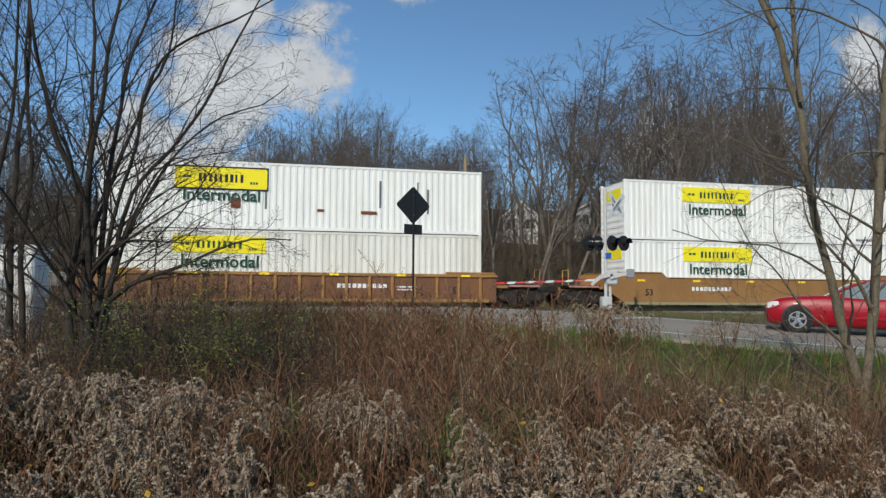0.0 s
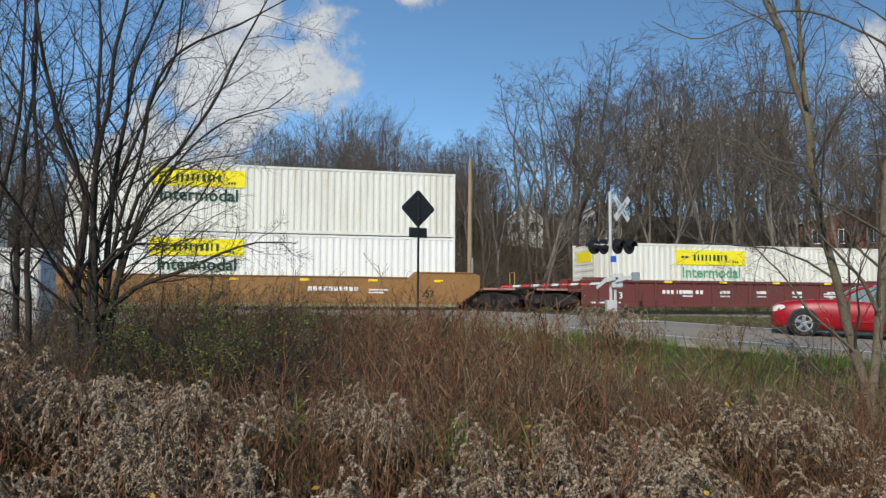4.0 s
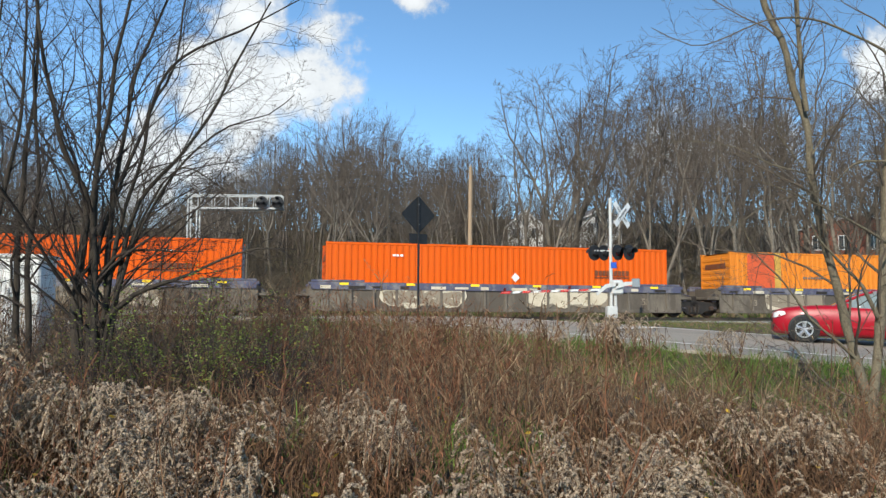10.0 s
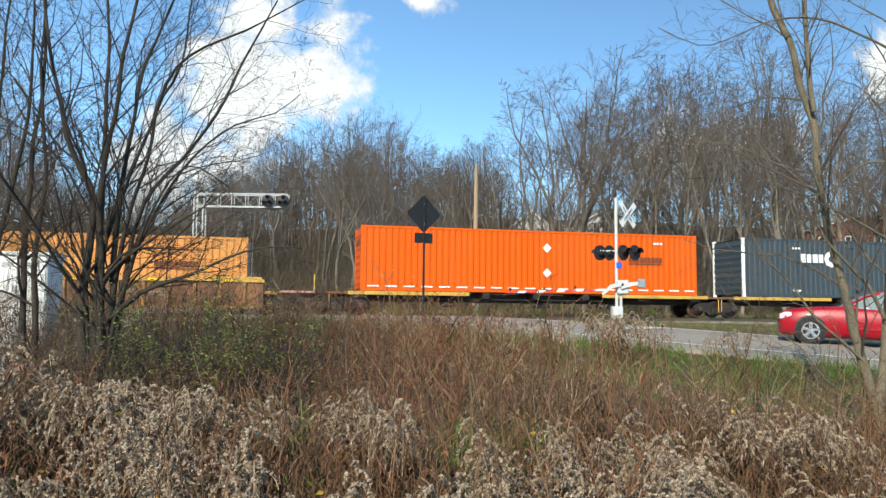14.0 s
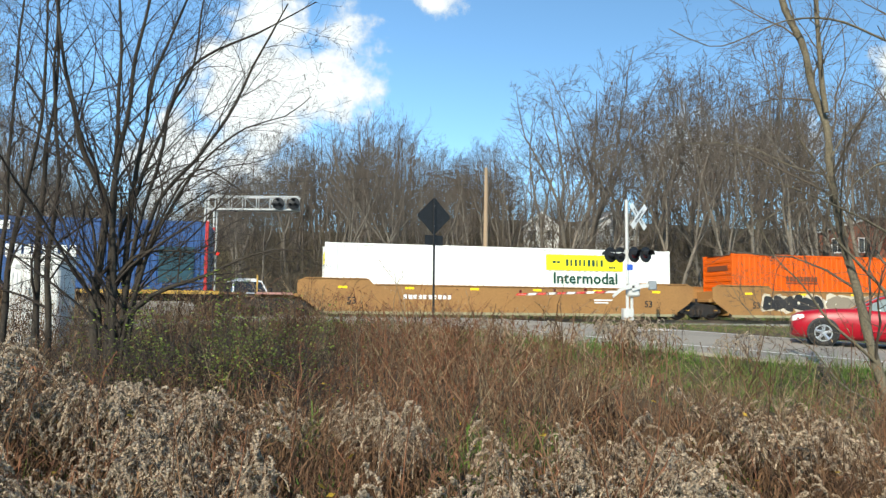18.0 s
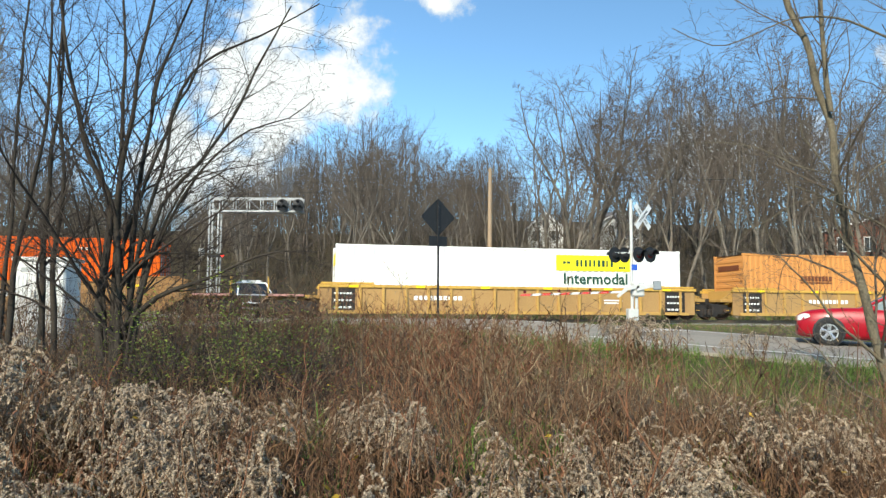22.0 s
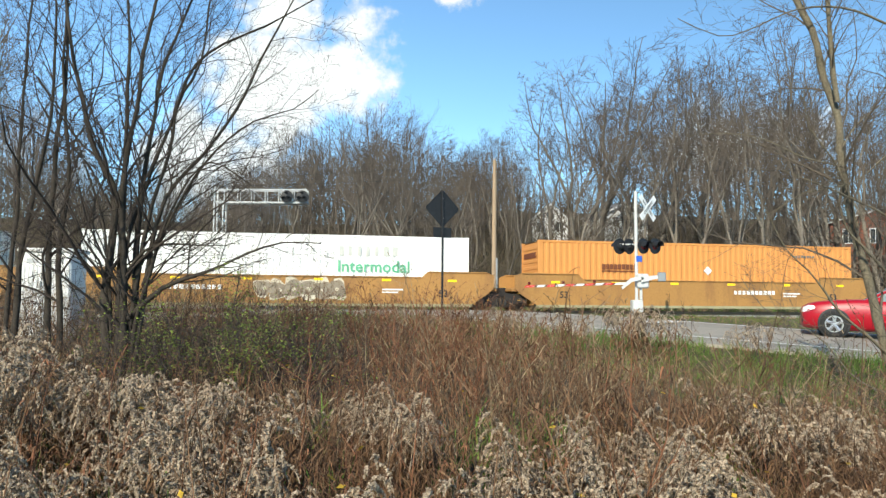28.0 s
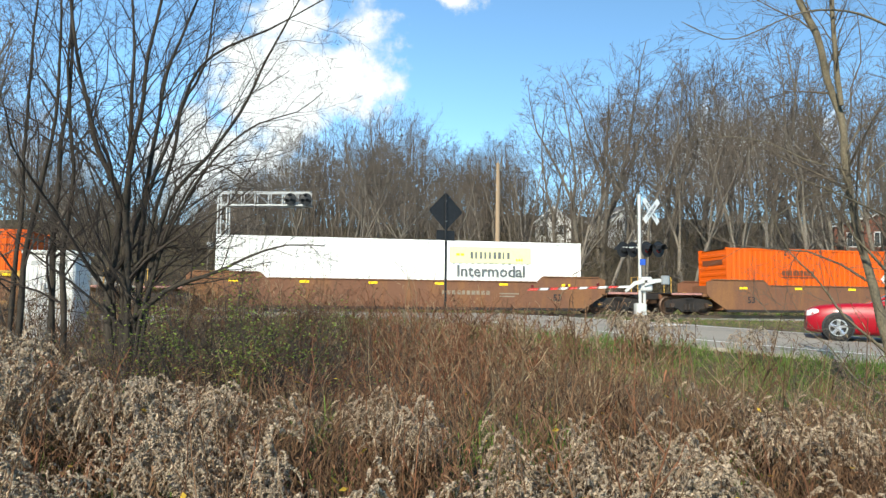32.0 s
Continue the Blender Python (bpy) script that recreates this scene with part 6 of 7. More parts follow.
# the thick of the wood before the brick house
for i in range(16):
    y = rf.uniform(50, 74)
    x = y * rf.uniform(0.5, 0.72)
    k, sc = rf.randrange(7), rf.uniform(11, 17) / 18
    t = thing("bare_tree", "leafless grey-brown woodland tree on the hillside", "tree", group="trees of the hillside wood")
    t.matrix_basis = pose(x, y, ground_z(x, y), 0, 0, rf.uniform(0, 360)) @ Matrix.Diagonal((sc * 1.1, sc * 1.1, sc, 1))
    part("trunk", WOOD[k][0], None, t)
    part("crown", WOOD[k][1], None, t)

# trees on the near side of the track, behind the equipment case
for x, y, high in ((-8.9, 13.2, 6.5), (-10.2, 14.2, 7.0), (-7.3, 12.2, 5.5), (-9.5, 12.0, 7.0), (-11.5, 15.0, 7.5), (-12.5, 16.5, 7.5), (-14.5, 18.0, 8.0), (-16.0, 20.0, 9.0), (-18.0, 24.0, 10.0), (-8.2, 11.2, 6.0)):
    k = rf.randrange(7)
    t = thing("bare_tree", "leafless dark tree between the meadow and the track", "tree", group="trees beside the track")
    t.matrix_basis = pose(x, y, ground_z(x, y), rf.uniform(-4, 4), rf.uniform(-4, 4), rf.uniform(0, 360)) @ Matrix.Scale(high / 18, 4)
    part("trunk", WOOD[k][0], None, t)
    part("crown", WOOD[k][1], None, t)

# the deep of the wood, and the brush at its foot
far = Geo()
for i in range(680):
    y = rf.uniform(78, 150)
    x = y * rf.uniform(-0.7, 0.85)
    if abs(road_offset(x, y)) < 6:
        continue
    z = ground_z(x, y)
    high = (1.6 + canopy(100 * x / y) / 100 * y - z) * (rf.uniform(0.6, 0.97) if x < 8 else rf.uniform(0.4, 0.68))
    if high < 4 or (x > 8 and rf.random() < 0.74):
        continue
    pts = path((x, y, z - 0.3), (rf.uniform(-0.1, 0.1), rf.uniform(-0.1, 0.1), 1), high, 5, rf, 0.05, 0.06)
    grow(far, pts, 0.14, 0.03, [(10, 0.12 if x < 8 else 0.25, 0.42, 0.8, 0.1, 3, 0.5), (7, 0.15, 0.5, 0.75, 0.08, 1, 0.6)], rf, far)
fixed("far_woods", far, M_TWIG_WOOD, "leafless brown woods on the far hillside", "woods", kind="stuff", smooth=True)
brush = Geo()
for i in range(3700):
    y = 42 + 96 * rf.random()
    x = y * rf.uniform(-0.65, 0.75)
    if not clear_of_ways(x, y, 5.0):
        continue
    z = ground_z(x, y)
    for _ in range(2):
        pts = path((x + rf.uniform(-0.5, 0.5), y + rf.uniform(-0.5, 0.5), z - 0.1), (rf.uniform(-0.5, 0.5), rf.uniform(-0.5, 0.5), 1), rf.uniform(1.0, 3.2 + 3.6 * smooth(48, 66, y) + (5.0 if x < 8 else 1.0) * smooth(80, 105, y)), 3, rf, 0.0, 0.15)
        grow(brush, pts, 0.022 + 0.012 * smooth(50, 90, y), 0.009, [(6, 0.2, 0.45, 0.7, 0.05, 1, 0.7)], rf, brush)
fixed("hillside_brush", brush, M_BRUSH, "tangled leafless brush at the edge of the wood", "brush", kind="stuff", smooth=True)


THIN[0] = 0.0013
LV = [(12, 0.25, 0.38, 0.62, 0.03, 6, 0.44), (7, 0.15, 0.5, 0.8, 0.02, 4, 0.45), (5, 0.15, 0.55, 0.8, 0.0, 3, 0.6)]
LV2 = [(13, 0.2, 0.34, 0.7, 0.03, 5, 0.34), (6, 0.2, 0.55, 0.75, 0.02, 4, 0.5), (3, 0.2, 0.5, 0.7, 0.0, 2, 0.6)]


class NearTree:
    """A bare tree close by, grown bough by bough; each bough is a part with its own spray of twigs."""

    def __init__(self, name, label, x, y, bark, twig, seed, levels):
        self.z = ground_z(x, y)
        self.thing = thing(name, label, "tree", pose(x, y, self.z))
        self.bark, self.twig, self.seed, self.levels, self.r = bark, twig, seed, levels, random.Random(seed)

    def bough(self, r0, tip, deep, *pts):
        """A bough through places x and z, deep: how far back its tip lies from its foot."""
        n = len(pts)
        line = spline([(x, deep * i / (n - 1), z - self.z) for i, (x, z) in enumerate(pts)], 0.2)
        sway = np.array([(noise.noise((q[2] * 1.3, self.seed, r0 * 50)) * 0.05, noise.noise((q[2] * 1.3, self.seed + 9, r0 * 50)) * 0.08, 0) for q in line])
        line = line + sway * np.linspace(0, 1, len(line))[:, None]
        st, cr = Geo(), Geo()
        grow(st, line, r0, tip, self.levels, self.r, cr)
        part("twig_spray", cr, self.twig, smooth=True, parent=part("stem", st, self.bark, self.thing, smooth=True))


lt = NearTree("multi_stem_tree", "leafless multi-stemmed tree with dark grey bark in the weeds", -4.01, 9.0, M_BARK_DARK, M_TWIG_DARK, 5, LV)
lt.bough(0.072, 0.014, 0.3, (-0.12, -0.2), (-0.18, 1.05), (-0.25, 1.58), (-0.2, 2.2), (-0.17, 2.87), (-0.3, 3.18), (-0.47, 3.48), (-0.63, 3.87), (-0.76, 4.33), (-0.98, 5.31), (-1.09, 5.96))
lt.bough(0.06, 0.012, 0.4, (-0.03, -0.2), (-0.05, 1.05), (-0.1, 1.85), (-0.11, 3.08), (-0.16, 4.12), (-0.16, 4.76), (-0.31, 6.12))
lt.bough(0.064, 0.012, -0.2, (0.02, -0.2), (0.05, 1.05), (0.02, 2.19), (0.0, 2.94), (0.13, 3.92), (0.22, 4.62), (0.36, 5.34), (0.47, 6.06))
lt.bough(0.056, 0.012, 0.3, (0.1, -0.2), (0.16, 1.05), (0.11, 2.19), (0.16, 3.29), (0.29, 4.34), (0.46, 4.95), (0.84, 5.99))
lt.bough(0.048, 0.008, 0.2, (0.06, -0.2), (0.09, 1.12), (0.25, 2.54), (0.47, 3.4), (0.54, 4.06), (0.76, 4.57), (1.12, 4.86), (1.63, 5.09), (2.38, 5.51))
lt.bough(0.05, 0.01, 0.1, (0.12, -0.2), (0.2, 1.05), (0.37, 2.54), (0.59, 3.05), (0.88, 3.38), (1.16, 3.79), (1.4, 4.18), (1.59, 4.61), (2.04, 5.44))
lt.bough(0.04, 0.006, -0.2, (0.12, 0.0), (0.18, 1.32), (0.35, 1.93), (0.53, 2.54), (0.82, 3.09), (1.07, 3.28), (1.31, 3.2), (1.59, 3.0))
lt.bough(0.038, 0.006, -0.4, (0.03, 1.35), (0.51, 1.76), (0.98, 1.93), (1.25, 2.02), (1.58, 2.17), (2.02, 2.3), (2.49, 2.29))
lt.bough(0.026, 0.005, -0.3, (0.03, 1.92), (0.29, 2.21), (0.62, 2.29), (0.97, 2.27), (1.41, 2.26))
lt.bough(0.022, 0.005, 0.2, (-0.14, 1.5), (-0.41, 1.99), (-0.71, 2.23), (-1.11, 2.36), (-1.52, 2.45))
lt.bough(0.02, 0.005, -0.2, (-0.19, 1.85), (-0.49, 2.22), (-0.79, 2.51), (-1.13, 2.69), (-1.47, 2.72))
lt.bough(0.04, 0.01, 0.4, (0.01, -0.2), (-0.02, 2.06), (0.19, 3.02), (0.44, 3.85), (0.57, 4.27), (0.75, 4.7), (0.91, 6.0))
lt.bough(0.03, 0.008, 0.5, (-0.1, -0.2), (-0.22, 2.06), (-0.47, 2.87), (-0.77, 3.56), (-1.07, 4.04), (-1.43, 4.53))
lt.bough(0.03, 0.005, 0.0, (0.25, 1.8), (0.62, 2.75), (1.07, 3.44), (1.53, 3.83), (2.01, 3.98), (2.35, 4.23))
for i, (x, y, r0, st) in enumerate([
    (-5.12, 9.4, 0.062, [(0, -0.2), (-0.02, 1.6), (-0.05, 2.3), (-0.04, 3.5), (0.05, 4.5), (0.0, 6.5)]),
    (-4.93, 9.35, 0.055, [(0, -0.2), (-0.02, 1.4), (-0.08, 2.2), (-0.02, 3.3), (-0.12, 4.3), (-0.2, 6.3)]),
    (-5.6, 9.4, 0.055, [(0, -0.2), (0.06, 1.6), (0.06, 2.2), (0.2, 3.1), (0.36, 4.3), (0.3, 6.7)]),
    (-6.3, 10.4, 0.05, [(0, -0.2), (0.05, 1.9), (0.1, 3.3), (0.1, 5.2), (0.2, 7.3)]),
]):
    NearTree("sapling", "thin leafless sapling with dark bark", x, y, M_BARK_DARK, M_TWIG_DARK, 40 + i, LV).bough(r0, 0.008, 0.1, *st)

rt = NearTree("forked_tree", "leafless forked tree with pale mottled grey-brown bark", 5.58, 9.4, M_BARK_PALE, M_TWIG_PALE, 8, LV2)
rt.bough(0.066, 0.04, 0.2, (0.05, -0.45), (0.03, 0.11), (-0.06, 0.6), (-0.22, 1.24), (-0.36, 1.95), (-0.53, 2.67), (-0.61, 3.4), (-0.66, 4.07), (-0.79, 4.55), (-0.94, 5.19), (-1.12, 5.64), (-1.25, 6.18))
rt.bough(0.036, 0.028, 0.0, (-0.7, 4.2), (-0.745, 4.55), (-0.75, 4.82), (-0.76, 5.27), (-0.79, 5.65), (-0.84, 6.18))
rt.bough(0.07, 0.04, 0.1, (0.05, -0.4), (0.0, 0.39), (0.08, 0.88), (0.16, 1.45), (0.23, 2.1), (0.3, 2.83), (0.38, 3.78), (0.49, 4.76), (0.67, 6.29))
rt.bough(0.022, 0.005, -0.3, (0.5, 4.8), (0.32, 5.02), (-0.12, 5.22), (-0.49, 5.36), (-0.86, 5.4), (-1.24, 5.35), (-1.54, 5.22), (-1.91, 5.04), (-2.25, 4.97), (-2.76, 5.18))
rt.bough(0.02, 0.004, -0.4, (0.36, 3.55), (0.04, 3.54), (-0.18, 3.48), (-0.41, 3.29), (-0.63, 3.15), (-0.93, 3.05), (-1.3, 2.99), (-1.67, 2.77), (-2.03, 2.58))
rt.bough(0.022, 0.004, -0.5, (0.28, 2.5), (-0.06, 2.66), (-0.42, 2.82), (-0.78, 2.95), (-1.11, 3.06), (-1.73, 3.26))
rt.bough(0.03, 0.005, -0.4, (0.15, 1.45), (-0.09, 1.92), (-0.3, 2.11), (-0.55, 2.35), (-0.76, 2.56), (-0.86, 2.89), (-0.91, 3.25))
rt.bough(0.024, 0.004, -0.3, (-0.18, 1.02), (-0.47, 1.27), (-0.79, 1.52), (-1.0, 1.8), (-1.21, 2.05), (-1.49, 2.3), (-1.7, 2.7), (-1.88, 3.09))
rt.bough(0.02, 0.004, -0.6, (-0.04, 0.5), (-0.42, 0.6), (-0.78, 0.81), (-1.09, 1.16), (-1.48, 1.4), (-1.91, 1.58), (-2.19, 1.93))
rt.bough(0.016, 0.004, 0.2, (-0.65, 3.62), (-0.5, 3.85), (-0.31, 4.04), (-0.08, 4.23), (0.08, 4.6))
rt.bough(0.016, 0.004, -0.4, (-0.6, 3.35), (-0.92, 3.4), (-1.28, 3.47), (-1.72, 3.65), (-2.23, 3.71), (-2.74, 3.66))
rt.bough(0.022, 0.004, -0.2, (-0.5, 2.6), (-0.77, 3.4), (-1.13, 3.84), (-1.26, 4.28))
rt.bough(0.014, 0.004, -0.5, (0.05, 0.3), (-0.3, 0.35), (-0.6, 0.45), (-0.9, 0.75), (-1.1, 1.0))

# ---- weeds and grass ----
class Soup:
    """Many small triangles; a plant is laid down as often as wanted."""

    def __init__(self):
        self.v, self.t, self.n = [], [], 0

    def add(self, v, t):
        v, t = np.asarray(v, dtype=np.float32).reshape(-1, 3), np.asarray(t, dtype=np.int32).reshape(-1, 3)
        self.v.append(v)
        self.t.append(t + self.n)
        self.n += len(v)

    def arrays(self):
        return np.concatenate(self.v), np.concatenate(self.t)

    def lay(self, plant, x, y, z, turn, scale, lean=(0, 0)):
        v, t = plant
        c, s = math.cos(turn) * scale, math.sin(turn) * scale
        w = np.empty_like(v)
        w[:, 0] = v[:, 0] * c - v[:, 1] * s + x + lean[0] * v[:, 2] * scale
        w[:, 1] = v[:, 0] * s + v[:, 1] * c + y + lean[1] * v[:, 2] * scale
        w[:, 2] = v[:, 2] * scale + z
        self.v.append(w)
        self.t.append(t + self.n)
        self.n += len(v)

    def mesh(self, name, material):
        v, t = self.arrays()
        me = bpy.data.meshes.new(name)
        me.vertices.add(len(v))
        me.vertices.foreach_set("co", v.ravel())
        me.loops.add(len(t) * 3)
        me.loops.foreach_set("vertex_index", t.ravel())
        me.polygons.add(len(t))
        me.polygons.foreach_set("loop_start", np.arange(0, len(t) * 3, 3, dtype=np.int32))
        me.materials.append(material)
        me.update(calc_edges=True)
        return me


def blade(s, pts, w0, w1, r):
    """A flat strip along a line, for stems, leaves and grass."""
    pts = np.asarray(pts, dtype=float)
    n = len(pts)
    a = r.uniform(0, math.pi)
    side = np.array((math.cos(a), math.sin(a), 0.0))
    w = np.linspace(w0, w1, n)[:, None] * side
    s.add(np.concatenate((pts - w, pts + w)), [q for i in range(n - 1) for q in ((i, i + 1, n + i + 1), (i, n + i + 1, n + i))])


def rod(s, pts, r0, r1):
    pts = np.asarray(pts, dtype=float)
    n = len(pts)
    rad = np.linspace(r0, r1, n)
    v = []
    for p, q in zip(pts, rad):
        v += [p + (q, 0, 0), p + (-0.5 * q, 0.87 * q, 0), p + (-0.5 * q, -0.87 * q, 0)]
    t = []
    for i in range(n - 1):
        for j in range(3):
            a, b, c, d = i * 3 + j, i * 3 + (j + 1) % 3, (i + 1) * 3 + j, (i + 1) * 3 + (j + 1) % 3
            t += [(a, b, d), (a, d, c)]
    s.add(v, t)


def tuft(s, p, size, r):
    """A flake of seed fluff."""
    for _ in range(1):
        q = np.array([[r.gauss(0, 1) for _ in range(3)] for _ in range(3)])
        q /= np.linalg.norm(q, axis=1)[:, None]
        s.add(np.array(p) + q * size, [(0, 1, 2)])


def puff(s, p, size, r):
    """A small ball of seed fluff."""
    q = np.array(((1, 1, 1), (1, -1, -1), (-1, 1, -1), (-1, -1, 1))) * 0.58 + np.array([[r.gauss(0, 0.25) for _ in range(3)] for _ in range(4)])
    a = r.uniform(0, 6.28)
    c, n = math.cos(a), math.sin(a)
    q = q @ np.array(((c, -n, 0), (n, c, 0), (0, 0, 1)))
    s.add(np.array(p) + q * size, [(0, 1, 2), (0, 3, 1), (0, 2, 3), (1, 3, 2)])


def goldenrod(seed, high):
    """A withered goldenrod: stem, curled leaves, and arching branches clad with seed fluff."""
    r = random.Random(seed)
    st, lf, fl = Soup(), Soup(), Soup()
    pts = path((0, 0, -0.05), (r.gauss(0, 0.1), r.gauss(0, 0.1), 1), high, 5, r, 0.05, 0.07)
    rod(st, pts, 0.0045, 0.002)
    for i in range(24):
        f = r.uniform(0.1, 0.8)
        p = pts[0] + (pts[-1] - pts[0]) * f
        a = r.uniform(0, 6.28)
        d = np.array((math.cos(a), math.sin(a), r.uniform(-0.9, 0.3)))
        q = path(p, d, r.uniform(0.05, 0.12), 3, r, -0.55, 0.25)
        blade(lf, q, 0.008, 0.002, r)
    blade(fl, pts[3:], 0.004, 0.003, r)
    for i in range(9):
        f = 0.72 + 0.28 * i / 8
        j = f * 5
        k = min(int(j), 4)
        p = pts[k] + (pts[k + 1] - pts[k]) * (j - k)
        a = i * 2.4 + r.gauss(0, 0.5)
        d = np.array((math.cos(a), math.sin(a), 1.1))
        q = path(p, d, r.uniform(0.11, 0.19) * (1.25 - 0.5 * (f - 0.72) / 0.28), 6, r, -0.42, 0.08)
        blade(st, q, 0.0018, 0.001, r)
        blade(fl, q, 0.003, 0.004, r)
        for m in range(18):
            w = (0.2 + 0.8 * (m + r.random()) / 18) * 6
            e = min(int(w), 5)
            c = q[e] + (q[e + 1] - q[e]) * (w - e)
            k = math.sin(math.pi * min(1.0, 0.25 + 0.7 * w / 6))
            c = c + np.array((r.gauss(0, 0.0035), r.gauss(0, 0.0035), 0.003 + abs(r.gauss(0, 0.004))))
            puff(fl, c, r.uniform(0.0055, 0.0095) * (0.5 + 0.65 * k), r)
            tuft(fl, c, r.uniform(0.008, 0.013) * (0.5 + 0.65 * k), r)
    return st.arrays(), lf.arrays(), fl.arrays()


def stalk(seed, high):
    """A thin dead stalk with side shoots."""
    r = random.Random(seed)
    st = Soup()
    pts = path((0, 0, -0.05), (r.gauss(0, 0.18), r.gauss(0, 0.18), 1), high, 5, r, 0.02, 0.09)
    rod(st, pts, 0.0065, 0.0025)
    for i in range(9):
        j = r.uniform(1.2, 4.9)
        k = int(j)
        p = pts[k] + (pts[k + 1] - pts[k]) * (j - k)
        a = r.uniform(0, 6.28)
        q = path(p, (math.cos(a), math.sin(a), r.uniform(0.2, 1.4)), r.uniform(0.12, 0.38), 3, r, 0.04, 0.15)
        blade(st, q, 0.0035, 0.002, r)
        for _ in range(4):
            e = r.randrange(1, 4)
            a = r.uniform(0, 6.28)
            blade(st, path(q[e], (math.cos(a), math.sin(a), r.uniform(-0.6, 0.8)), r.uniform(0.025, 0.055), 2, r, -0.45, 0.3), 0.005, 0.002, r)
    return st.arrays()


def grass_tuft(seed, high, n=14, width=0.004):
    r = random.Random(seed)
    s = Soup()
    for _ in range(n):
        a = r.uniform(0, 6.28)
        o = r.uniform(0, 0.1)
        q = path((o * math.cos(a), o * math.sin(a), -0.02), (r.gauss(0, 0.4), r.gauss(0, 0.4), 1), high * r.uniform(0.5, 1.1), 2, r, -0.22, 0.12)
        blade(s, q, width, width * 0.3, r)
    return s.arrays()


RODS = [goldenrod(100 + i, 0.56 + 0.035 * i) for i in range(9)]
STALKS = [stalk(200 + i, 0.8 + 0.07 * i) for i in range(9)]
TUFTS = [grass_tuft(300 + i, 0.28, 11, 0.006) for i in range(6)]
STRAWS = [grass_tuft(320 + i, 0.6, 9, 0.0026) for i in range(6)]

wr = random.Random(21)
rod_stem, rod_leaf, rod_fluff = Soup(), Soup(), Soup()
red, brown, tan, straw, green = Soup(), Soup(), Soup(), Soup(), Soup()


def field_spot(y0, y1, p=1.0):
    y = y0 + (y1 - y0) * wr.random() ** p
    x = y * wr.uniform(-0.72, 0.72) + wr.uniform(-0.4, 0.4)
    return x, y


def patchy(x, y, k=0.45, s=0.0):
    return noise.noise((x * k + s, y * k, 7.0 + s))


near_plants = []
n = 0
while n < 1250:
    cx, cy = field_spot(2.8, 9.5, 0.85)
    if patchy(cx, cy, 0.75, 5.0) < -0.12 or (cx < 0.3 and 6.6 < cy and wr.random() < 0.9) or (cx > 1.0 and cy > 7.4):
        continue
    face_way = wr.uniform(0, 6.28)
    fluffy = wr.random() < (0.34 + 1.2 * patchy(cx, cy, 0.6, 2.0) + 0.25 * smooth(1.0, 2.2, cx)) * smooth(7.6, 5.2, cy)
    tall = wr.uniform(0.85, 1.2)
    for _ in range(wr.randrange(5, 13)):
        x, y = cx + wr.gauss(0, 0.13), max(2.6, cy + wr.gauss(0, 0.13))
        n += 1
        k = wr.randrange(9)
        z, turn, sc = ground_z(x, y), face_way + wr.gauss(0, 0.8), tall * wr.uniform(0.88, 1.12)
        if fluffy and y < 4.4 and len(near_plants) < 110:
            near_plants.append((k, x, y, z, turn, sc))
            continue
        lean = (wr.gauss(0, 0.1), wr.gauss(0, 0.1))
        rod_stem.lay(RODS[k][0], x, y, z, turn, sc, lean)
        rod_leaf.lay(RODS[k][1], x, y, z, turn, sc, lean)
        if fluffy:
            rod_fluff.lay(RODS[k][2], x, y, z, turn, sc, lean)
# tall clumps that stand out, and thin seeded weeds along the verge: place, spread, number, height
for cx, cy, spread, cn, ch in ((-3.4, 5.7, 0.22, 14, 1.2), (-3.0, 5.2, 0.16, 10, 1.05), (-2.45, 5.4, 0.15, 9, 0.95), (-1.75, 5.6, 0.16, 11, 0.84), (-1.35, 5.5, 0.14, 8, 0.82), (-0.3, 5.3, 0.15, 10, 0.86), (1.0, 5.0, 0.16, 9, 0.74), (2.5, 5.5, 0.2, 11, 0.82),
                                (-0.65, 15.0, 0.3, 10, 1.0), (0.04, 15.2, 0.3, 10, 0.95), (1.17, 15.0, 0.2, 12, 1.02), (2.3, 14.8, 0.25, 10, 0.95), (3.4, 14.6, 0.2, 14, 1.08), (4.0, 14.6, 0.25, 16, 1.05), (5.5, 14.2, 0.25, 8, 0.85)):
    for _ in range(cn):
        x, y, k = cx + wr.gauss(0, spread), cy + wr.gauss(0, spread), wr.randrange(9)
        sc, lean = ch * wr.uniform(0.85, 1.06) / (0.56 + 0.035 * k), (wr.gauss(0, 0.08), wr.gauss(0, 0.08))
        for s, a in zip((rod_stem, rod_leaf, rod_fluff), RODS[k]):
            if s is not rod_fluff or cy < 10 or wr.random() < 0.6:
                s.lay(a, x, y, ground_z(x, y), wr.uniform(0, 6.28), sc, lean)
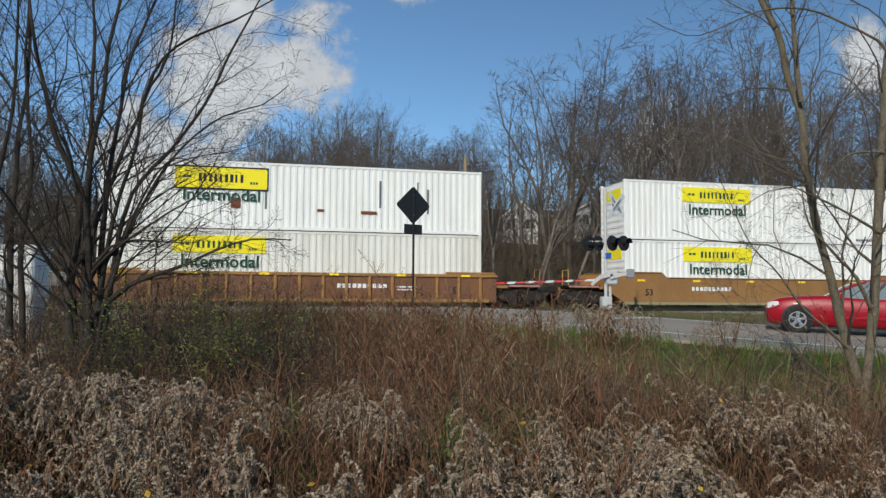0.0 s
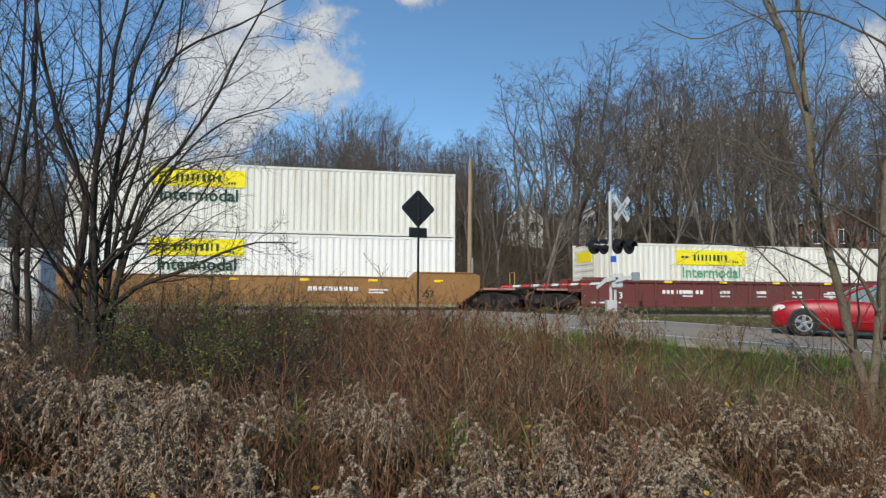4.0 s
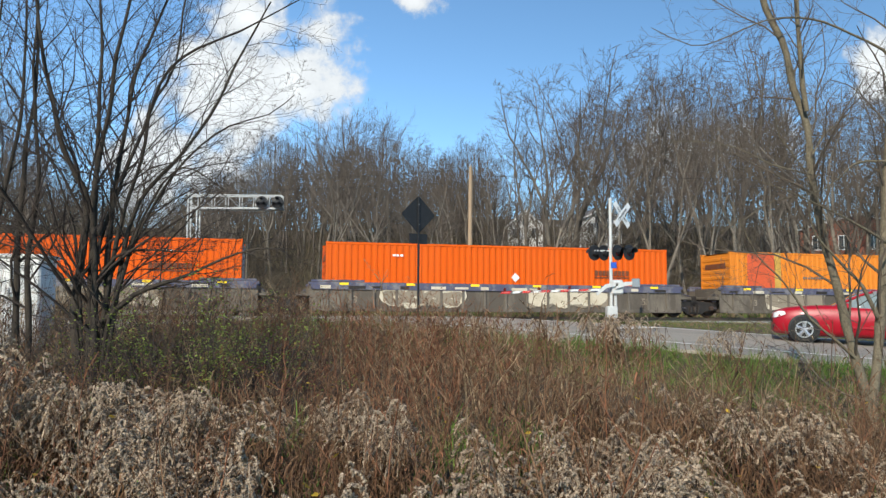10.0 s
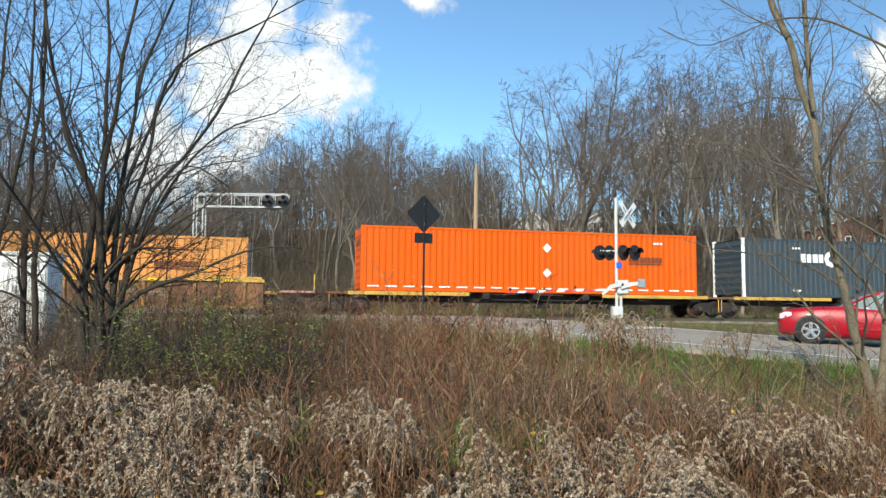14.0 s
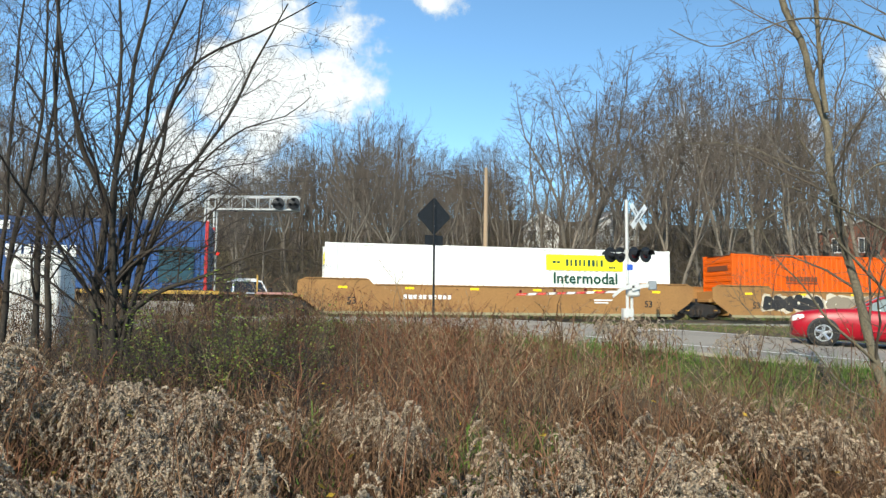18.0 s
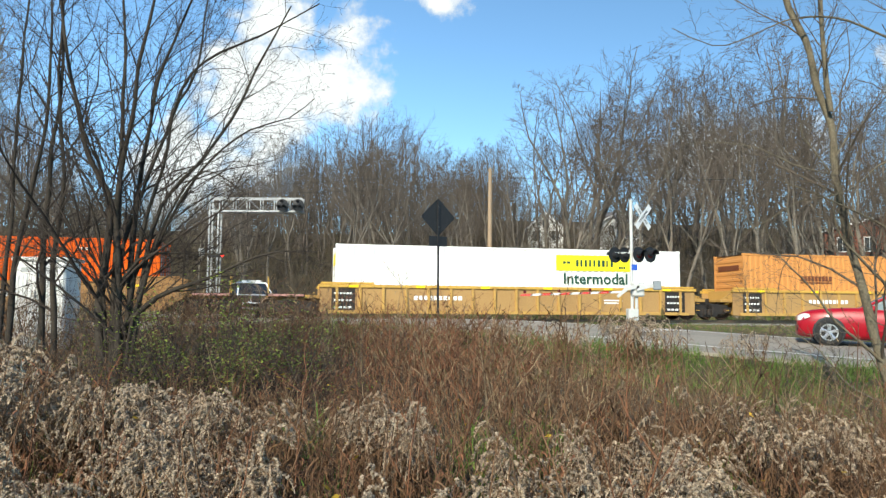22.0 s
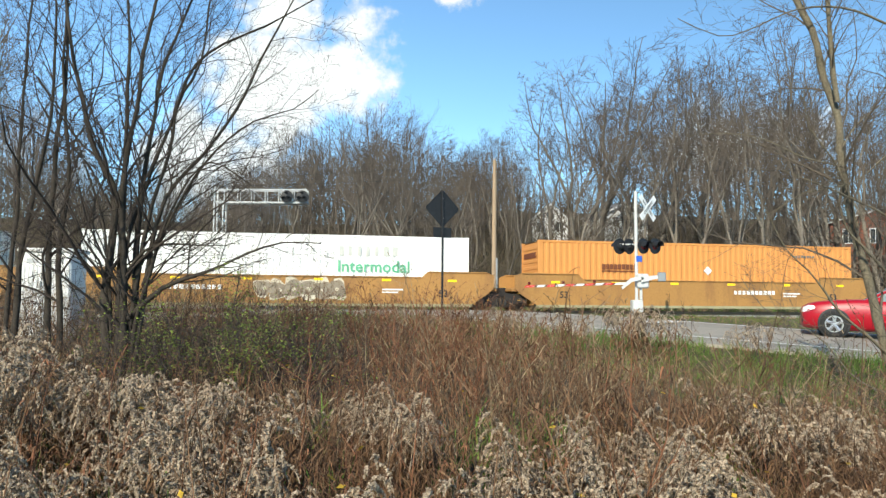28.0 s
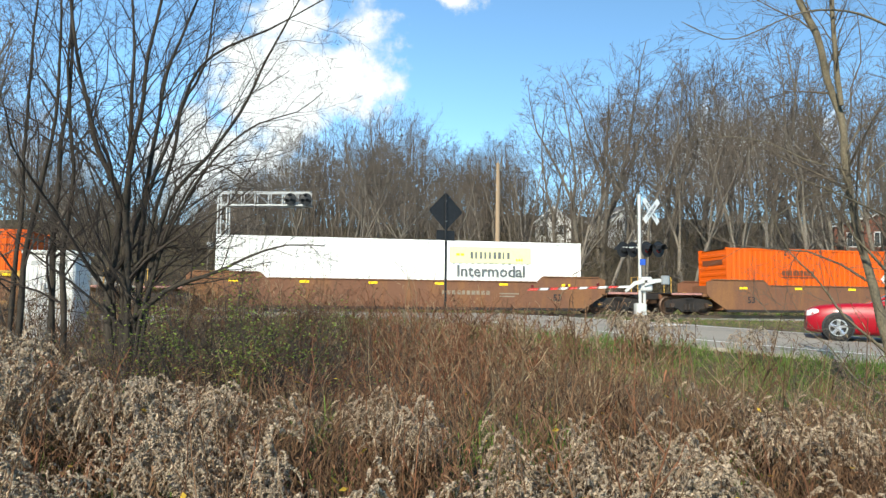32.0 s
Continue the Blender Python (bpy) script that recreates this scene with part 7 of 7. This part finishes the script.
for n in range(4600):
    x, y = field_spot(3.0, 20.5, 0.75)
    near = -road_offset(x, y) - 5.1
    if near < 0.4 or track_offset(x, y) > -4:
        continue
    v = patchy(x, y, 0.35, 3.0)
    reds = smooth(6.5, 9, y) * smooth(3.0, 1.0, x) * smooth(-2.6, -1.2, x)
    tall = (0.45 + 0.5 * smooth(0.8, 5.5, near)) * (1.1 - 0.5 * smooth(0.5, 3.5, x) * smooth(5, 9, y)) * (1.0 + 0.3 * patchy(x, y, 0.9, 1.0))
    sc = tall * wr.uniform(0.65, 1.25)
    if x < -0.8 and 5.0 < y < 10:
        sc *= 0.62
    if y < 5.5:
        sc *= 0.8
        if wr.random() < 0.25:
            continue
    if x > 1.8 and y > 8.5 and wr.random() < 0.6 + 0.3 * smooth(3, 6, x):
        continue
    (tan if y > 5.5 and wr.random() < 0.24 else red if wr.random() < 0.2 + 0.65 * reds + 0.2 * v else brown).lay(STALKS[wr.randrange(9)], x, y, ground_z(x, y), wr.uniform(0, 6.28), sc, (wr.gauss(0, 0.16), wr.gauss(0, 0.12)))
for n in range(3000):
    x, y = field_spot(2.6, 20.5, 0.6)
    near = -road_offset(x, y) - 5.1
    if near < 0.1 or track_offset(x, y) > -4:
        continue
    straw.lay(STRAWS[wr.randrange(6)], x, y, ground_z(x, y), wr.uniform(0, 6.28), wr.uniform(0.5, 1.2) * (0.5 + 0.5 * smooth(0.3, 5, near)), (wr.gauss(0, 0.12), wr.gauss(0, 0.12)))
for n in range(15000):
    x, y = wr.uniform(-14, 16), wr.uniform(8, 27)
    near = -road_offset(x, y) - 5.12
    if not 0.02 < near < 7.5 or track_offset(x, y) > -4:
        continue
    if wr.random() < smooth(6.5, 0.5, near) * (0.5 + 0.5 * smooth(-2, 4, x)):
        green.lay(TUFTS[wr.randrange(6)], x, y, ground_z(x, y), wr.uniform(0, 6.28), wr.uniform(0.6, 1.5), (wr.gauss(0, 0.1), wr.gauss(0, 0.1)))
for n in range(900):
    x, y = field_spot(2.4, 8.0)
    if patchy(x, y, 0.9, 9.0) > 0.12:
        green.lay(TUFTS[wr.randrange(6)], x, y, ground_z(x, y), wr.uniform(0, 6.28), wr.uniform(1.0, 2.2))
for n in range(9000):
    x, y = wr.uniform(4, 24), wr.uniform(20, 36)
    o = road_offset(x, y)
    if o < 4.7 or track_offset(x, y) > -2.9:
        continue
    (green if wr.random() < 0.6 else straw).lay(TUFTS[wr.randrange(6)], x, y, ground_z(x, y), wr.uniform(0, 6.28), wr.uniform(0.25, 0.55))
for n in range(2600):
    x, y = wr.uniform(-22, 30), wr.uniform(38, 62)
    if not clear_of_ways(x, y, 4.2) and not (2.9 < track_offset(x, y) < 8 and abs(road_offset(x, y)) > 4.2):
        continue
    (green if wr.random() < 0.5 else straw).lay(TUFTS[wr.randrange(6)], x, y, ground_z(x, y), wr.uniform(0, 6.28), wr.uniform(1.2, 2.6))
for s, nm, mt, lb in ((rod_stem, "goldenrod_stems", M_WEED_STEM, "dry brown goldenrod stems in the meadow"), (rod_leaf, "goldenrod_leaves", M_WEED_LEAF, "withered curled brown goldenrod leaves"),
                      (rod_fluff, "goldenrod_fluff", M_FLUFF, "silvery beige goldenrod seed fluff"), (red, "red_stalks", M_RED_STEM, "reddish-brown dead stalks in the meadow"),
                      (tan, "tan_stalks", M_STRAW, "pale tan dead stalks in the meadow"), (brown, "brown_stalks", M_WEED_STEM, "brown dead stalks in the meadow"), (straw, "dry_grass", M_STRAW, "straw-coloured dry grass"), (green, "green_grass", M_GREEN_GRASS, "short green grass along the road verge")):
    fixed(nm, s.mesh(nm, mt), None, lb, "weeds" if "grass" not in nm else "grass", kind="stuff")


def plant_mesh(a, name, mt):
    s = Soup()
    s.add(*a)
    return s.mesh(name, mt)


ROD_MESH = [(plant_mesh(a, "stem", M_WEED_STEM), plant_mesh(b, "leaves", M_WEED_LEAF), plant_mesh(c, "plume", M_FLUFF)) for a, b, c in RODS]
for k, x, y, z, turn, sc in near_plants:
    t = thing("goldenrod_plant", "withered goldenrod with a silvery seed plume", "weed", pose(x, y, z, wr.gauss(0, 5), wr.gauss(0, 5), math.degrees(turn)) @ Matrix.Scale(sc, 4), group="goldenrods in the foreground")
    for nm, me in zip(("stem", "leaves", "plume"), ROD_MESH[k]):
        part(nm, me, None, t)

# dark dock stalks by the road
DOCK = []
for i in range(3):
    s = Soup()
    r = random.Random(60 + i)
    rod(s, path((0, 0, -0.05), (0, 0, 1), 1.0, 4, r, 0, 0.03), 0.007, 0.003)
    for j in range(90):
        h = r.uniform(0.45, 1.0)
        tuft(s, (r.gauss(0, 0.022), r.gauss(0, 0.022), h), r.uniform(0.008, 0.018), r)
    DOCK.append(plant_mesh(s.arrays(), "dock_stalk", M_DOCK))
for x, y, sc in ((2.75, 17.6, 1.15), (3.15, 17.4, 1.0), (5.0, 16.4, 1.0), (4.75, 16.6, 1.15), (5.15, 16.2, 0.9), (5.9, 15.2, 0.85), (6.1, 15.1, 0.95), (4.1, 16.6, 0.7), (4.6, 15.9, 0.75), (1.9, 18.4, 0.7)):
    ob = tagged(new("dock_stalk", DOCK[int(x * 10) % 3]), "dark seeded dock stalk beside the road", "weed", "dock stalks by the road")
    ob.matrix_basis = pose(x, y, ground_z(x, y), 0, 0, x * 80) @ Matrix.Scale(sc, 4)

# dark thicket round the foot of the tree
th = Geo()
tr_ = random.Random(31)
for i in range(420):
    x, y = -3.6 + tr_.gauss(0, 1.25), 9.4 + tr_.gauss(0, 0.8)
    pts = path((x, y, ground_z(x, y) - 0.1), (tr_.gauss(0, 0.45), tr_.gauss(0, 0.45), 1), tr_.uniform(0.7, 1.7), 5, tr_, -0.04, 0.16)
    grow(th, pts, 0.007, 0.002, [(5, 0.2, 0.4, 0.8, -0.02, 3, 0.7)], tr_, th)
fixed("bramble_thicket", th, M_TWIG_DARK, "dark tangled bramble stems round the tree's foot", "brambles", kind="stuff")

# leafy bush under the tree
br = random.Random(77)
for bi, (bx, by, bw, bh, nn) in enumerate(((-3.4, 8.2, 0.8, 1.1, 200), (-2.95, 8.4, 0.9, 1.28, 520), (-2.45, 8.6, 0.9, 1.38, 620), (-1.9, 8.8, 0.7, 1.25, 300))):
    tw, lf = Geo(), Soup()
    for i in range(26):
        a = br.uniform(0, 6.28)
        pts = path((br.gauss(0, 0.12), br.gauss(0, 0.12), -0.1), (0.7 * math.cos(a), 0.7 * math.sin(a), 1), bh * br.uniform(0.8, 1.4), 5, br, -0.02, 0.15)
        grow(tw, pts, 0.008, 0.003, [(5, 0.3, 0.35, 0.7, 0.0, 3, 0.7)], br, tw)
        for j in range(nn // 10):
            k = br.randrange(3, 6)
            p = pts[k] + np.array((br.gauss(0, 0.1), br.gauss(0, 0.1), br.gauss(0, 0.07)))
            a = br.uniform(0, 6.28)
            d = np.array((math.cos(a), math.sin(a), br.uniform(-0.5, 0.5)))
            q = np.array((p, p + d * 0.017, p + d * 0.036))
            sd = unit(np.cross(d, (br.gauss(0, 0.4), br.gauss(0, 0.4), 1))) * 0.012
            lf.add((q[0], q[1] - sd, q[1] + sd, q[2]), ((0, 1, 2), (1, 3, 2)))
    b = thing("leafy_bush", "low bush with yellow-green leaves on thin twigs", "bush", pose(bx, by, ground_z(bx, by)))
    part("twig_spray", tw, M_TWIG_DARK, b)
    part("leaves", lf.mesh("leaves", M_GREEN_LEAF), None, b, "yellow-green leaves")

# a few bright leaves left in the weeds
yl = Soup()
for i in range(170):
    x, y = field_spot(2.6, 9.0)
    p = np.array((x, y, ground_z(x, y) + wr.uniform(0.25, 0.8)))
    a = wr.uniform(0, 6.28)
    d = np.array((math.cos(a), math.sin(a), wr.uniform(-0.7, 0.3)))
    sd = unit(np.cross(d, (wr.gauss(0, 0.5), wr.gauss(0, 0.5), 1))) * 0.014
    yl.add((p, p + d * 0.025 - sd, p + d * 0.025 + sd, p + d * 0.055), ((0, 1, 2), (1, 3, 2)))
fixed("yellowed_leaves", yl.mesh("yellowed_leaves", M_YELLOW_LEAF), None, "scattered yellow and orange leaves in the weeds", "leaves", kind="stuff")



# ---- what moves ----
def motions():
    walk(cloud, [(t, pose(1.3 * t, 1500, 0)) for t in (0, 16, 32)])
    times = [0, 4, 8, 12, 16, 20, 24, 28, 32]
    for ob, s, z in ROLLING:
        walk(ob, [(t, on_track(s - travelled(t), 0, z)) for t in times])


motions()
